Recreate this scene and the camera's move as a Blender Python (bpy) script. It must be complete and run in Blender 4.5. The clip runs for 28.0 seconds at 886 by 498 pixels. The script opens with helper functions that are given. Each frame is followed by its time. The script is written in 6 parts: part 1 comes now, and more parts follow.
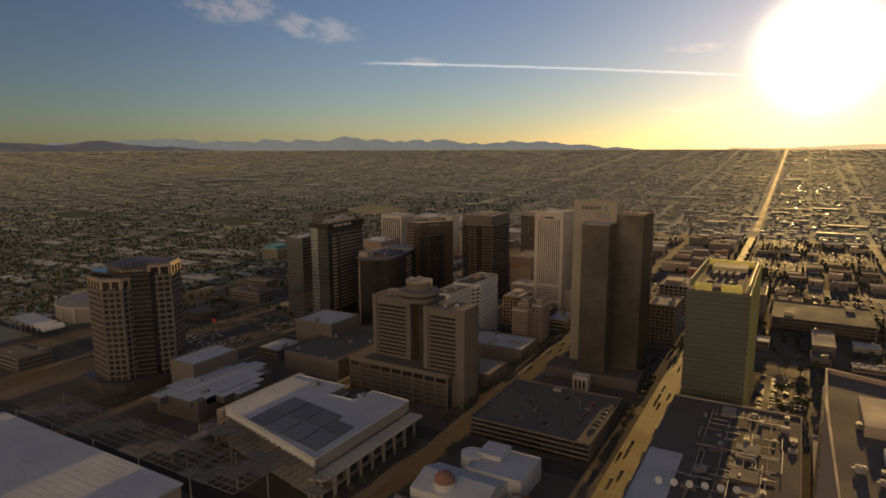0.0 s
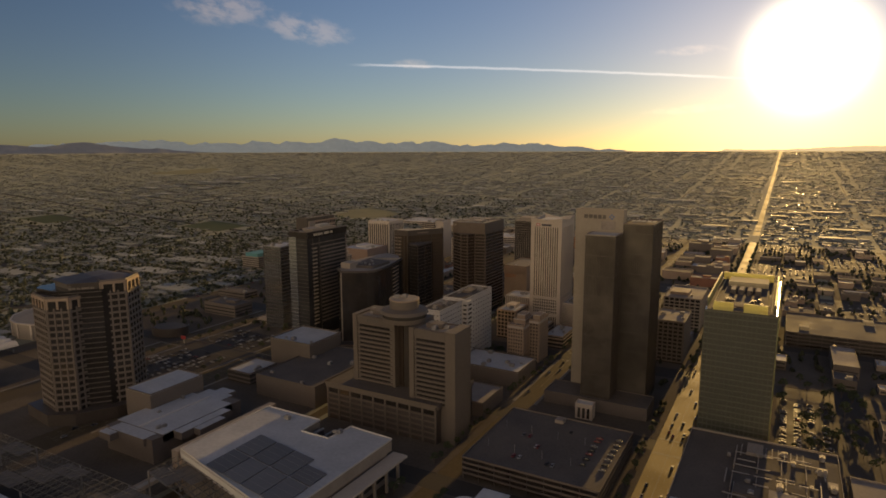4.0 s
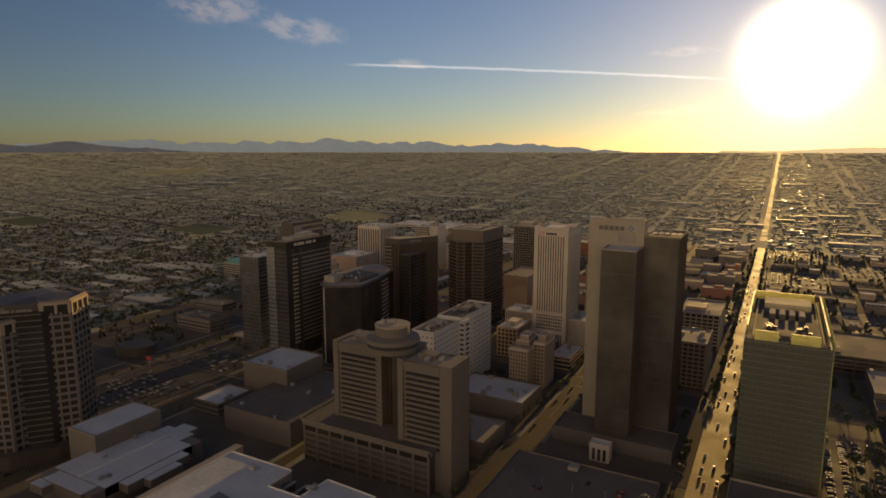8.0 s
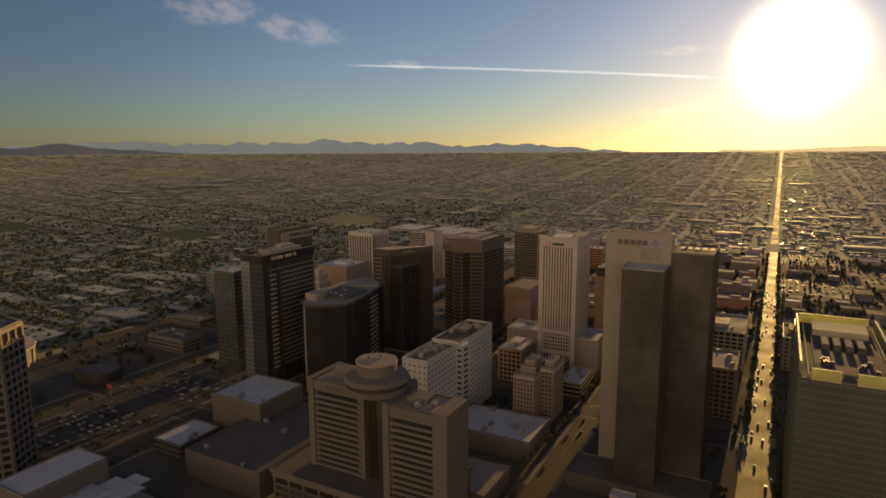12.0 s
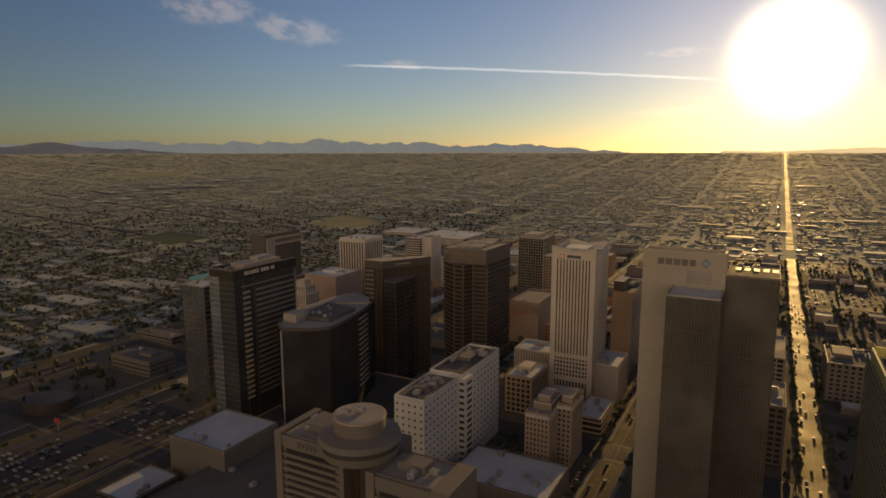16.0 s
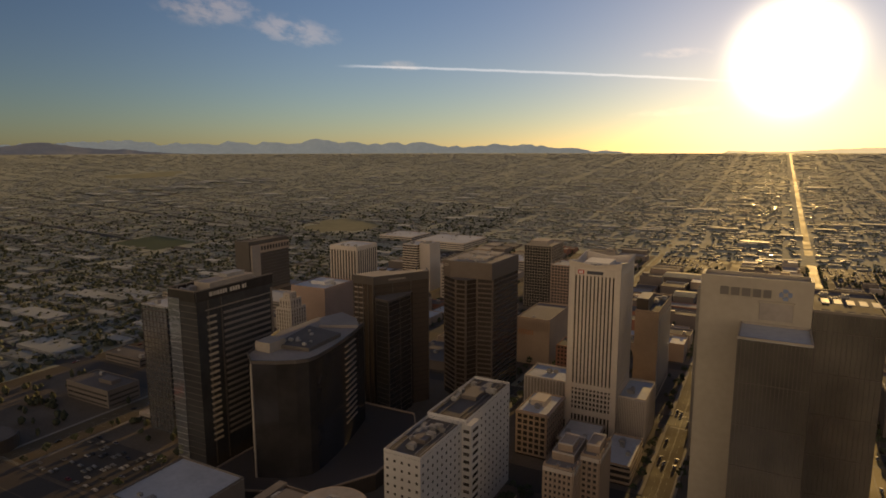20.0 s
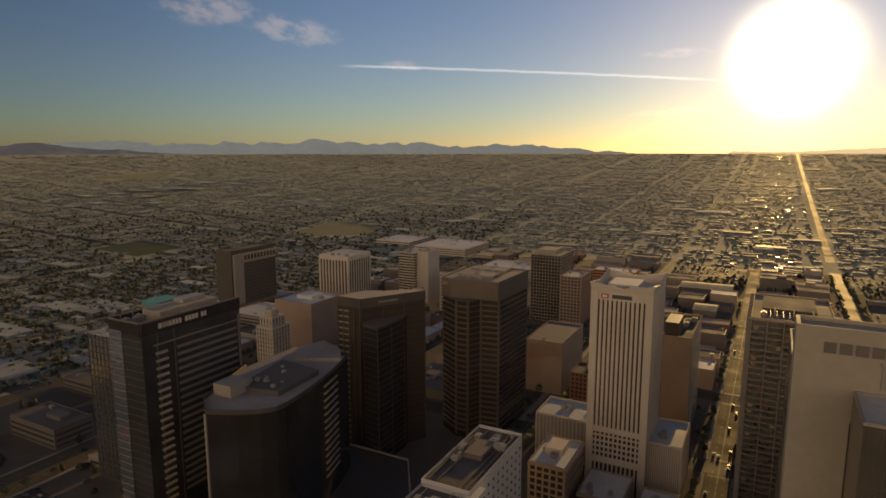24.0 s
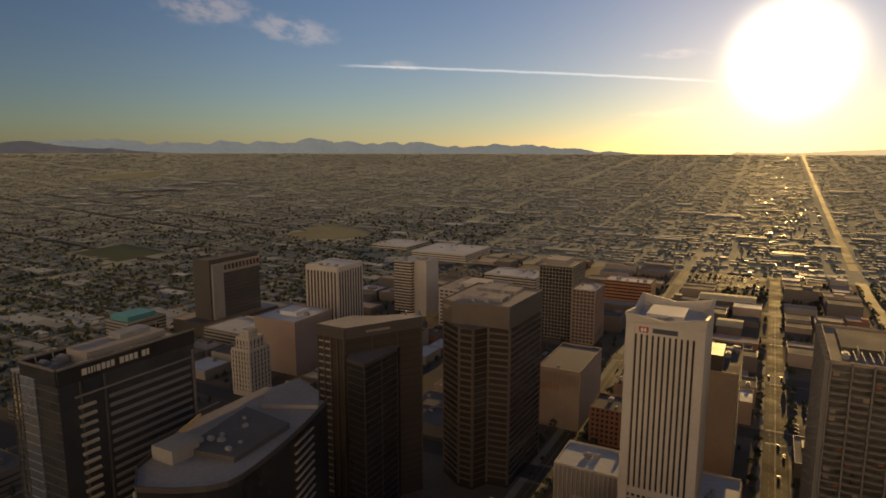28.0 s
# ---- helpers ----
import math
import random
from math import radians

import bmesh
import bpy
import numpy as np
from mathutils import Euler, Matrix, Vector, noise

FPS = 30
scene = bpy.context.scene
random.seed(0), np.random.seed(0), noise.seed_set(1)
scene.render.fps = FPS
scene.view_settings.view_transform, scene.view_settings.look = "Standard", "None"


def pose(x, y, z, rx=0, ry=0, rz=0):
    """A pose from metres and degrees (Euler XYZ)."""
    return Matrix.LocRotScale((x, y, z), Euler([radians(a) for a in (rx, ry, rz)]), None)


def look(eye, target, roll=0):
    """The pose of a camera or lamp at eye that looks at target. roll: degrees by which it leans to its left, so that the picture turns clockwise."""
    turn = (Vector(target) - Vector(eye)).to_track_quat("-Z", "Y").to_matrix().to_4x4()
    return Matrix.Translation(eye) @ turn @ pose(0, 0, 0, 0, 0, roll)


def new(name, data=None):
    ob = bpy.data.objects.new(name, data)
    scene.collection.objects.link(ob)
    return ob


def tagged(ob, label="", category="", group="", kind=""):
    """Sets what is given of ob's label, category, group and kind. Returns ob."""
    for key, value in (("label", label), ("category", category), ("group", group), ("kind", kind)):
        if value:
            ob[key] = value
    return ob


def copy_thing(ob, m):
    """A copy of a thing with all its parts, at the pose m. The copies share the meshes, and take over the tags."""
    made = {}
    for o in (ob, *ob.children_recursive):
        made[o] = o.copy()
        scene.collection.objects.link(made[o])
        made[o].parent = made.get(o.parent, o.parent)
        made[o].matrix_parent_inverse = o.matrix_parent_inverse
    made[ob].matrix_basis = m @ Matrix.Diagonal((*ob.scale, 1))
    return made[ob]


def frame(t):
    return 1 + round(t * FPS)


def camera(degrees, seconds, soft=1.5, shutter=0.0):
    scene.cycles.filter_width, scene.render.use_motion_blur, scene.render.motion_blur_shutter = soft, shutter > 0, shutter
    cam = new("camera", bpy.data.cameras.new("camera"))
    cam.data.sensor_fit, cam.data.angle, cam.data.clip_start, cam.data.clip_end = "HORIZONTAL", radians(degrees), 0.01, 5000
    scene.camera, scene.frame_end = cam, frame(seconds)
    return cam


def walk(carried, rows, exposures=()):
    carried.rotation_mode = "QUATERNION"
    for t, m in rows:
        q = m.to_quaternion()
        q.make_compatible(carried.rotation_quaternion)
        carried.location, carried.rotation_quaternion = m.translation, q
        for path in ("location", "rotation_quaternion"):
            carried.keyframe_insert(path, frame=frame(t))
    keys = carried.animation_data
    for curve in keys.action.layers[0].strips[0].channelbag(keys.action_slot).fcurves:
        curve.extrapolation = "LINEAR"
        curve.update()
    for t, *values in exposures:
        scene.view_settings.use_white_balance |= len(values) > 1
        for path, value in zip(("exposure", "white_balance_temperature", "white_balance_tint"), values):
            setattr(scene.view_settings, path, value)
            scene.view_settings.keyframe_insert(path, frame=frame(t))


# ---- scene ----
cam = camera(71.1, 28.0, soft=1.7)
PATH = [
    (0, (83.592, -430.969, 201.377), (82.61, -429.258, 201.051), -0.2),
    (1, (78.264, -420.137, 201.463), (77.287, -418.423, 201.138), -0.2),
    (2, (72.44, -408.387, 201.495), (71.467, -406.669, 201.172), -0.1),
    (3, (66.054, -396.6, 201.641), (65.089, -394.878, 201.32), -0.1),
    (5.5, (48.811, -362.113, 201.98), (47.856, -360.385, 201.66), -0.2),
    (6, (44.837, -355.243, 202.22), (43.884, -353.514, 201.901), -0.1),
    (7, (37.456, -342.153, 202.692), (36.506, -340.423, 202.372), -0.1),
    (8, (28.893, -328.539, 202.381), (27.949, -326.805, 202.061), -0.0),
    (9, (22.136, -315.154, 203.028), (21.192, -313.42, 202.709), -0.3),
    (10, (15.061, -301.231, 203.174), (14.119, -299.496, 202.855), -0.3),
    (11, (8.52, -287.035, 203.084), (7.578, -285.299, 202.765), -0.4),
    (12, (2.153, -273.67, 203.648), (1.214, -271.933, 203.329), -0.3),
    (12.5, (-1.857, -266.546, 203.832), (-2.794, -264.808, 203.513), -0.3),
    (14.5, (-19.363, -236.323, 203.196), (-20.296, -234.584, 202.878), -0.2),
    (15, (-23.391, -228.709, 202.963), (-24.323, -226.968, 202.645), -0.2),
    (16, (-32.262, -213.761, 202.306), (-33.193, -212.019, 201.988), -0.1),
    (17, (-39.979, -200.055, 202.288), (-40.91, -198.313, 201.971), -0.2),
    (18, (-48.61, -183.82, 202.035), (-49.542, -182.079, 201.718), -0.0),
    (19, (-57.301, -167.641, 201.25), (-58.231, -165.899, 200.934), -0.0),
    (20, (-65.126, -154.287, 201.134), (-66.053, -152.543, 200.818), -0.1),
    (21, (-71.831, -139.377, 201.579), (-72.76, -137.634, 201.263), -0.1),
    (21.5, (-75.631, -131.657, 201.531), (-76.56, -129.914, 201.215), -0.2),
    (23.5, (-91.246, -102.363, 201.93), (-92.174, -100.62, 201.614), -0.2),
    (24, (-95.383, -94.88, 201.88), (-96.311, -93.136, 201.564), -0.1),
    (25, (-104.276, -80.017, 201.614), (-105.202, -78.273, 201.298), -0.1),
    (26, (-112.795, -64.228, 201.301), (-113.721, -62.484, 200.985), -0.0),
    (27, (-120.907, -49.302, 201.129), (-121.83, -47.556, 200.813), -0.0),
    (28, (-128.385, -35.807, 201.609), (-129.308, -34.061, 201.293), 0.1),
]
walk(cam, [(t, look(e, g, r)) for t, e, g, r in PATH], exposures=((0, 0.6, 6800, 18), (28, 0.6, 6800, 18)))

# ---- sky, sun and exposure ----
SUN_AZ, SUN_EL = radians(0.6), radians(7.1)      # from +y (west) towards +x (north)
SUN_DIR = Vector((math.sin(SUN_AZ) * math.cos(SUN_EL), math.cos(SUN_AZ) * math.cos(SUN_EL), math.sin(SUN_EL)))

world = bpy.data.worlds.new("evening_sky")
scene.world = world
world.use_nodes = True
wt = world.node_tree
wt.nodes.clear()


def wmath(op, a, b=0.0, clamp=False):
    n = wt.nodes.new("ShaderNodeMath")
    n.operation, n.use_clamp = op, clamp
    for i, v in enumerate((a, b)):
        if isinstance(v, (int, float)):
            n.inputs[i].default_value = v
        else:
            wt.links.new(v, n.inputs[i])
    return n.outputs[0]


def wdot(vec, d):
    n = wt.nodes.new("ShaderNodeVectorMath")
    n.operation = "DOT_PRODUCT"
    wt.links.new(vec, n.inputs[0])
    n.inputs[1].default_value = d
    return n.outputs["Value"]


def wstep(v, a, b):
    n = wt.nodes.new("ShaderNodeMapRange")
    n.interpolation_type = "SMOOTHSTEP"
    wt.links.new(v, n.inputs[0])
    n.inputs[1].default_value, n.inputs[2].default_value = a, b
    return n.outputs[0]


def wadd(a, b, fac):
    n = wt.nodes.new("ShaderNodeMix")
    n.data_type, n.blend_type = "RGBA", "ADD"
    for sock, v in ((n.inputs[0], fac), (n.inputs[6], a), (n.inputs[7], b)):
        if isinstance(v, (int, float, tuple)):
            sock.default_value = v
        else:
            wt.links.new(v, sock)
    return n.outputs[2]


def wmix(a, b, fac):
    n = wt.nodes.new("ShaderNodeMix")
    n.data_type, n.blend_type = "RGBA", "MIX"
    for sock, v in ((n.inputs[0], fac), (n.inputs[6], a), (n.inputs[7], b)):
        if isinstance(v, (int, float, tuple)):
            sock.default_value = v
        else:
            wt.links.new(v, sock)
    return n.outputs[2]


SKY_STRENGTH = 0.0505
sky = wt.nodes.new("ShaderNodeTexSky")
sky.sky_type = "NISHITA"
sky.sun_disc = False
sky.sun_elevation = SUN_EL
sky.sun_rotation = SUN_AZ
sky.altitude, sky.air_density, sky.dust_density, sky.ozone_density = 400, 1.0, 0.36, 2.6
gen = wt.nodes.new("ShaderNodeTexCoord").outputs["Generated"]
# azimuth and elevation of the direction, in degrees
sep = wt.nodes.new("ShaderNodeSeparateXYZ")
wt.links.new(gen, sep.inputs[0])
# the haze of the horizon goes on below it
low = wt.nodes.new("ShaderNodeCombineXYZ")
wt.links.new(sep.outputs[0], low.inputs[0])
wt.links.new(sep.outputs[1], low.inputs[1])
wt.links.new(wmath("MAXIMUM", sep.outputs[2], 0.004), low.inputs[2])
wt.links.new(low.outputs[0], sky.inputs[0])
az = wmath("MULTIPLY", wmath("ARCTAN2", sep.outputs[0], sep.outputs[1]), 57.2958)
el = wmath("MULTIPLY", wmath("ARCSINE", sep.outputs[2]), 57.2958)
ang = wmath("MULTIPLY", wmath("ARCCOSINE", wmath("MINIMUM", wdot(gen, SUN_DIR), 0.999999)), 57.2958)
core = wmath("POWER", 2.718, wmath("MULTIPLY", -1.0, wmath("POWER", wmath("DIVIDE", ang, 3.45), 3.0)))
halo = wmath("POWER", 2.718, wmath("MULTIPLY", -1.0, wmath("DIVIDE", ang, 6.4)))
col = sky.outputs[0]
# thin grey-blue dust takes the orange from the horizon, and the sky dims away from the sun
cast = wmix((0.88, 0.98, 1.05, 1), (0.98, 0.955, 1.07, 1), wstep(el, 0.0, 9.0))
dim = wmath("ADD", 0.78, wmath("MULTIPLY", wstep(az, -66.0, -36.0), 0.22))
side = wt.nodes.new("ShaderNodeVectorMath")
side.operation = "MULTIPLY"
wt.links.new(col, side.inputs[0])
wt.links.new(cast, side.inputs[1])
scaled = wt.nodes.new("ShaderNodeVectorMath")
scaled.operation = "SCALE"
wt.links.new(side.outputs[0], scaled.inputs[0])
wt.links.new(dim, scaled.inputs["Scale"])
col = scaled.outputs[0]
col = wadd(col, (2.2, 1.75, 0.75, 1), halo)
col = wadd(col, (60.0, 51.0, 33.0, 1), core)
# unseen warm fill added low opposite the sun, lightening walls turned from it
east_fill = wmath("POWER", 2.718, wmath("DIVIDE", wmath("MAXIMUM", el, 0.0), -20.0))
east_fill = wmath("MULTIPLY", east_fill, wstep(wdot(gen, SUN_DIR), 0.25, -0.85))
col = wadd(col, (24.0, 17.4, 9.0, 1), east_fill)
# thin clouds: soft noise kept to a few places of the sky
comb = wt.nodes.new("ShaderNodeCombineXYZ")
wt.links.new(wmath("MULTIPLY", az, 0.46), comb.inputs[0])
wt.links.new(wmath("ADD", wmath("MULTIPLY", el, 0.85), wmath("MULTIPLY", az, 0.12)), comb.inputs[1])
cn = wt.nodes.new("ShaderNodeTexNoise")
cn.inputs["Scale"].default_value, cn.inputs["Detail"].default_value, cn.inputs["Roughness"].default_value = 1.3, 7.0, 0.6
wt.links.new(comb.outputs[0], cn.inputs["Vector"])


def puff(a0, e0, ra, re, tilt=0.0):
    """A soft oval in azimuth and elevation."""
    da = wmath("SUBTRACT", az, a0)
    de = wmath("SUBTRACT", wmath("SUBTRACT", el, e0), wmath("MULTIPLY", da, tilt))
    q = wmath("ADD", wmath("POWER", wmath("DIVIDE", da, ra), 2.0), wmath("POWER", wmath("DIVIDE", de, re), 2.0))
    return wstep(q, 1.0, 0.0)


cloud = puff(-47.6, 11.5, 5.2, 1.8)
for spot in ((-41.0, 10.1, 5.2, 1.5, -0.12), (-7.9, 7.9, 3.6, 0.55, 0.0), (-7.5, 3.2, 5.0, 0.5, 0.05), (-31.6, 7.4, 2.8, 0.6, 0.0)):
    cloud = wmath("MAXIMUM", cloud, puff(*spot))
cloud = wmath("MULTIPLY", cloud, wstep(wmath("ADD", cn.outputs[0], wmath("MULTIPLY", cloud, 0.22)), 0.50, 0.82))
# a vapour trail: a thin line that drops towards the sun
ta = wmath("ADD", az, 35.5)
line_el = wmath("SUBTRACT", 7.28, wmath("ADD", wmath("MULTIPLY", ta, 0.010), wmath("MULTIPLY", wmath("MULTIPLY", ta, ta), 0.00145)))
wob = wmath("MULTIPLY", wmath("SUBTRACT", cn.outputs[0], 0.5), 0.18)
off = wmath("ABSOLUTE", wmath("SUBTRACT", wmath("ADD", el, wob), line_el))
trail = wmath("MULTIPLY", wstep(off, 0.16, 0.02), wmath("MULTIPLY", wstep(az, -37.8, -34.0), wstep(az, -2.0, -9.0)))
col = wadd(col, (3.0, 2.0, 1.0, 1), wmath("MULTIPLY", cloud, 0.75))
col = wadd(col, (4.6, 4.1, 3.5, 1), wmath("MULTIPLY", trail, 0.8))
bg = wt.nodes.new("ShaderNodeBackground")
bg.inputs[1].default_value = SKY_STRENGTH
wt.links.new(col, bg.inputs[0])
wt.links.new(bg.outputs[0], wt.nodes.new("ShaderNodeOutputWorld").inputs[0])

sun = bpy.data.lights.new("sun", "SUN")
sun.energy, sun.angle, sun.color = 2.3, radians(0.6), (1.0, 0.64, 0.20)
sun_ob = new("sun", sun)
sun_ob.matrix_world = look(SUN_DIR * 500, (0, 0, 0))

# ---- materials ----


def material(name, base, rough=0.8, metal=0.0, vary=0.25, scale=0.08, grain=1.2, bump=0.0, island=0.0, spec=0.5, tint=None, random_piece=0.0, haze_sheen=0.0):
    """A surface with broad stains (painted reflections on glass) and a fine grain (scales per metre)."""
    m = bpy.data.materials.new(name)
    m.use_nodes = True
    nt = m.node_tree
    b = nt.nodes["Principled BSDF"]
    geo = nt.nodes.new("ShaderNodeNewGeometry")

    def noise_at(sc, det):
        n = nt.nodes.new("ShaderNodeTexNoise")
        n.inputs["Scale"].default_value, n.inputs["Detail"].default_value = sc, det
        nt.links.new(geo.outputs["Position"], n.inputs["Vector"])
        return n.outputs[0]

    def mth(op, a, c):
        n = nt.nodes.new("ShaderNodeMath")
        n.operation = op
        for i, v in enumerate((a, c)):
            if isinstance(v, (int, float)):
                n.inputs[i].default_value = v
            else:
                nt.links.new(v, n.inputs[i])
        return n.outputs[0]
    broad, fine = noise_at(scale, 4.0), noise_at(grain, 3.0)
    f = mth("ADD", mth("MULTIPLY", broad, 0.65), mth("MULTIPLY", fine, 0.35))
    if random_piece:
        oi = nt.nodes.new("ShaderNodeObjectInfo")
        f = mth("ADD", mth("MULTIPLY", f, 1 - random_piece), mth("MULTIPLY", oi.outputs["Random"], random_piece))
    if island:
        f = mth("ADD", mth("MULTIPLY", f, 1 - island), mth("MULTIPLY", geo.outputs["Random Per Island"], island))
    ramp = nt.nodes.new("ShaderNodeValToRGB")
    lo = tuple(c * (1 - vary) for c in base)
    hi = tuple(min(1, c * (1 + vary)) for c in (tint or base))
    ramp.color_ramp.elements[0].position, ramp.color_ramp.elements[1].position = 0.25, 0.75
    if island > 0.5 or random_piece > 0.5:
        ramp.color_ramp.elements[0].position, ramp.color_ramp.elements[1].position = 0.1, 0.9
    ramp.color_ramp.elements[0].color, ramp.color_ramp.elements[1].color = (*lo, 1), (*hi, 1)
    nt.links.new(f, ramp.inputs[0])
    nt.links.new(ramp.outputs[0], b.inputs["Base Color"])
    b.inputs["Metallic"].default_value = metal
    b.inputs["Specular IOR Level"].default_value = spec
    b.inputs["Sheen Weight"].default_value = haze_sheen       # grazing sheen that pales far surfaces in place of haze
    b.inputs["Sheen Roughness"].default_value = 0.55
    b.inputs["Sheen Tint"].default_value = (0.94, 1.0, 0.74, 1)
    rr = nt.nodes.new("ShaderNodeMapRange")
    nt.links.new(broad, rr.inputs[0])
    rr.inputs[1].default_value, rr.inputs[2].default_value = 0.3, 0.7
    rr.inputs[3].default_value, rr.inputs[4].default_value = max(0.02, rough * 0.85), min(1, rough * 1.12)
    nt.links.new(rr.outputs[0], b.inputs["Roughness"])
    if bump:
        bp = nt.nodes.new("ShaderNodeBump")
        bp.inputs["Strength"].default_value, bp.inputs["Distance"].default_value = bump, 0.3
        nt.links.new(fine, bp.inputs["Height"])
        nt.links.new(bp.outputs[0], b.inputs["Normal"])
    return m


# Sheen on the plain stands in for haze towards the horizon.
GROUND = material("desert_city_ground", (0.185, 0.172, 0.125), 0.9, vary=0.5, scale=0.006, grain=0.06, spec=0.5, haze_sheen=0.13)
ASPHALT = material("asphalt", (0.07, 0.06, 0.048), 0.85, vary=0.3, scale=0.03, grain=0.8, spec=0.22)
# The avenue's base colour carries the low sun's gold.
AVENUE = material("sun_gold_asphalt", (0.20, 0.138, 0.05), 0.7, vary=0.25, scale=0.03, grain=0.5, spec=0.5)
AVENUE.node_tree.nodes["Principled BSDF"].inputs["Specular Tint"].default_value = (1.0, 0.76, 0.28, 1.0)   # gold of the low sun put into the reflection
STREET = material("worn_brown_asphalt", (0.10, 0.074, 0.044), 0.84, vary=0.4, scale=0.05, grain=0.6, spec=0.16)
SIDE_ASPHALT = material("warm_brown_asphalt", (0.10, 0.076, 0.042), 0.8, vary=0.3, scale=0.03, grain=0.8, spec=0.2)
PAVING = material("concrete_paving", (0.135, 0.112, 0.085), 1.0, vary=0.35, scale=0.03, grain=0.5, spec=0.05)
PAINT_W = material("road_paint", (0.25, 0.225, 0.16), 0.7, vary=0.3, scale=0.2)
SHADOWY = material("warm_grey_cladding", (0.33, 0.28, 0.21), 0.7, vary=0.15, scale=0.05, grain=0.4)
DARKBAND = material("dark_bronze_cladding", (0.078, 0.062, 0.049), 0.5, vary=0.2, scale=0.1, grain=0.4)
BRONZE = material("brown_bronze_cladding", (0.125, 0.092, 0.066), 0.5, vary=0.2, scale=0.1, grain=0.4)
GREENBAND = material("olive_green_spandrel", (0.125, 0.128, 0.098), 0.35, vary=0.2, scale=0.1, grain=0.4)
TEAL = material("teal_metal_roof", (0.10, 0.30, 0.29), 0.6, vary=0.2, scale=0.1)
STRAW = material("straw_yellow_metal_roof", (0.56, 0.46, 0.26), 0.88, vary=0.2, scale=0.08)
RUST = material("rust_orange_stucco", (0.42, 0.19, 0.085), 0.85, vary=0.2, scale=0.06)
DUSTY = material("dusty_rose_stucco", (0.34, 0.235, 0.17), 0.85, vary=0.18, scale=0.05, grain=0.5)
SIGN_G = material("grey_brown_sign_shapes", (0.13, 0.11, 0.09), 0.5, vary=0.1)
GRASS_D = material("dry_olive_grass", (0.135, 0.112, 0.062), 0.95, vary=0.45, scale=0.012, grain=0.08, spec=0.1, haze_sheen=0.12)
GRASS_G = material("watered_sports_grass", (0.10, 0.115, 0.06), 0.9, vary=0.25, scale=0.03, grain=0.3, spec=0.1)
PALE = material("pale_precast_concrete", (0.54, 0.46, 0.36), 0.75, vary=0.14, scale=0.05, grain=0.5)
WHITE = material("white_painted_concrete", (0.58, 0.545, 0.485), 0.7, vary=0.12, scale=0.05, grain=0.5)
TAN = material("tan_stone", (0.37, 0.275, 0.19), 0.8, vary=0.18, scale=0.06, grain=0.6)
BROWN = material("brown_precast", (0.155, 0.127, 0.102), 0.8, vary=0.2, scale=0.06, grain=0.6)
GREYC = material("grey_concrete", (0.31, 0.26, 0.205), 0.8, vary=0.22, scale=0.05, grain=0.5)
PINK = material("pinkish_granite", (0.17, 0.137, 0.11), 0.6, vary=0.15, scale=0.06, grain=0.8)
BRICK = material("red_brown_brick", (0.30, 0.14, 0.085), 0.85, vary=0.22, scale=0.07, grain=0.8)
ROOF_W = material("white_roof_membrane", (0.45, 0.45, 0.44), 0.75, vary=0.22, scale=0.05, grain=0.4)
ROOF_G = material("grey_gravel_roof", (0.28, 0.24, 0.20), 0.9, vary=0.3, scale=0.05, grain=0.6)
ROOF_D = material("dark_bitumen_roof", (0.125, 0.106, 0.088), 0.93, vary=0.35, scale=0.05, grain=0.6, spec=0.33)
# Broad mottling in the tower glass colours stands in for cloudy reflections.
GLASS = material("dark_tinted_glass", (0.11, 0.096, 0.08), 0.12, metal=0.35, vary=0.6, scale=0.045, grain=0.25, spec=0.6, bump=0.5, random_piece=0.6)
GLASS_BZ = material("bronze_tinted_glass", (0.125, 0.094, 0.07), 0.14, metal=0.4, vary=0.55, scale=0.05, grain=0.25, spec=0.6, bump=0.5, random_piece=0.6)
GLASS_GN = material("green_tinted_glass", (0.12, 0.124, 0.096), 0.2, metal=0.3, vary=0.5, scale=0.06, grain=0.4, spec=0.6, bump=0.5, random_piece=0.6)
GLASS_GY = material("grey_reflecting_glass", (0.19, 0.167, 0.133), 0.2, metal=0.6, vary=0.55, scale=0.03, grain=0.12, spec=0.6, bump=0.3)
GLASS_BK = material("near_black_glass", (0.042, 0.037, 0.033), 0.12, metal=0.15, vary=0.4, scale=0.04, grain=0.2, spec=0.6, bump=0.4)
GLASS_SM = material("smoke_grey_glass", (0.072, 0.07, 0.067), 0.12, metal=0.25, vary=0.4, scale=0.04, grain=0.2, spec=0.6, bump=0.4)
GLASS_BL = material("silver_blue_glass", (0.42, 0.44, 0.45), 0.07, metal=0.85, vary=0.3, scale=0.1, grain=0.4, bump=0.5, random_piece=0.5)
STEEL = material("weathered_lattice_steel", (0.17, 0.155, 0.13), 0.75, metal=0.2, vary=0.4, scale=0.1)
METAL = material("galvanised_metal", (0.32, 0.30, 0.27), 0.62, metal=0.35, vary=0.3, scale=0.4)
SOLAR = material("solar_panel_glass", (0.15, 0.145, 0.14), 0.5, vary=0.25, scale=0.2, random_piece=0.5, spec=0.2)
LEAF = material("street_tree_leaves", (0.055, 0.07, 0.028), 0.85, vary=0.4, scale=0.2, grain=0.9, island=0.4)
BARK = material("tree_bark", (0.12, 0.085, 0.055), 0.9, vary=0.2, scale=1.0)
SIGN_W = material("white_sign_letters", (0.75, 0.73, 0.68), 0.5, vary=0.05)
SIGN_D = material("dark_sign_letters", (0.06, 0.06, 0.07), 0.5, vary=0.1)
SIGN_B = material("blue_grey_sign_panel", (0.16, 0.20, 0.30), 0.5, vary=0.1)
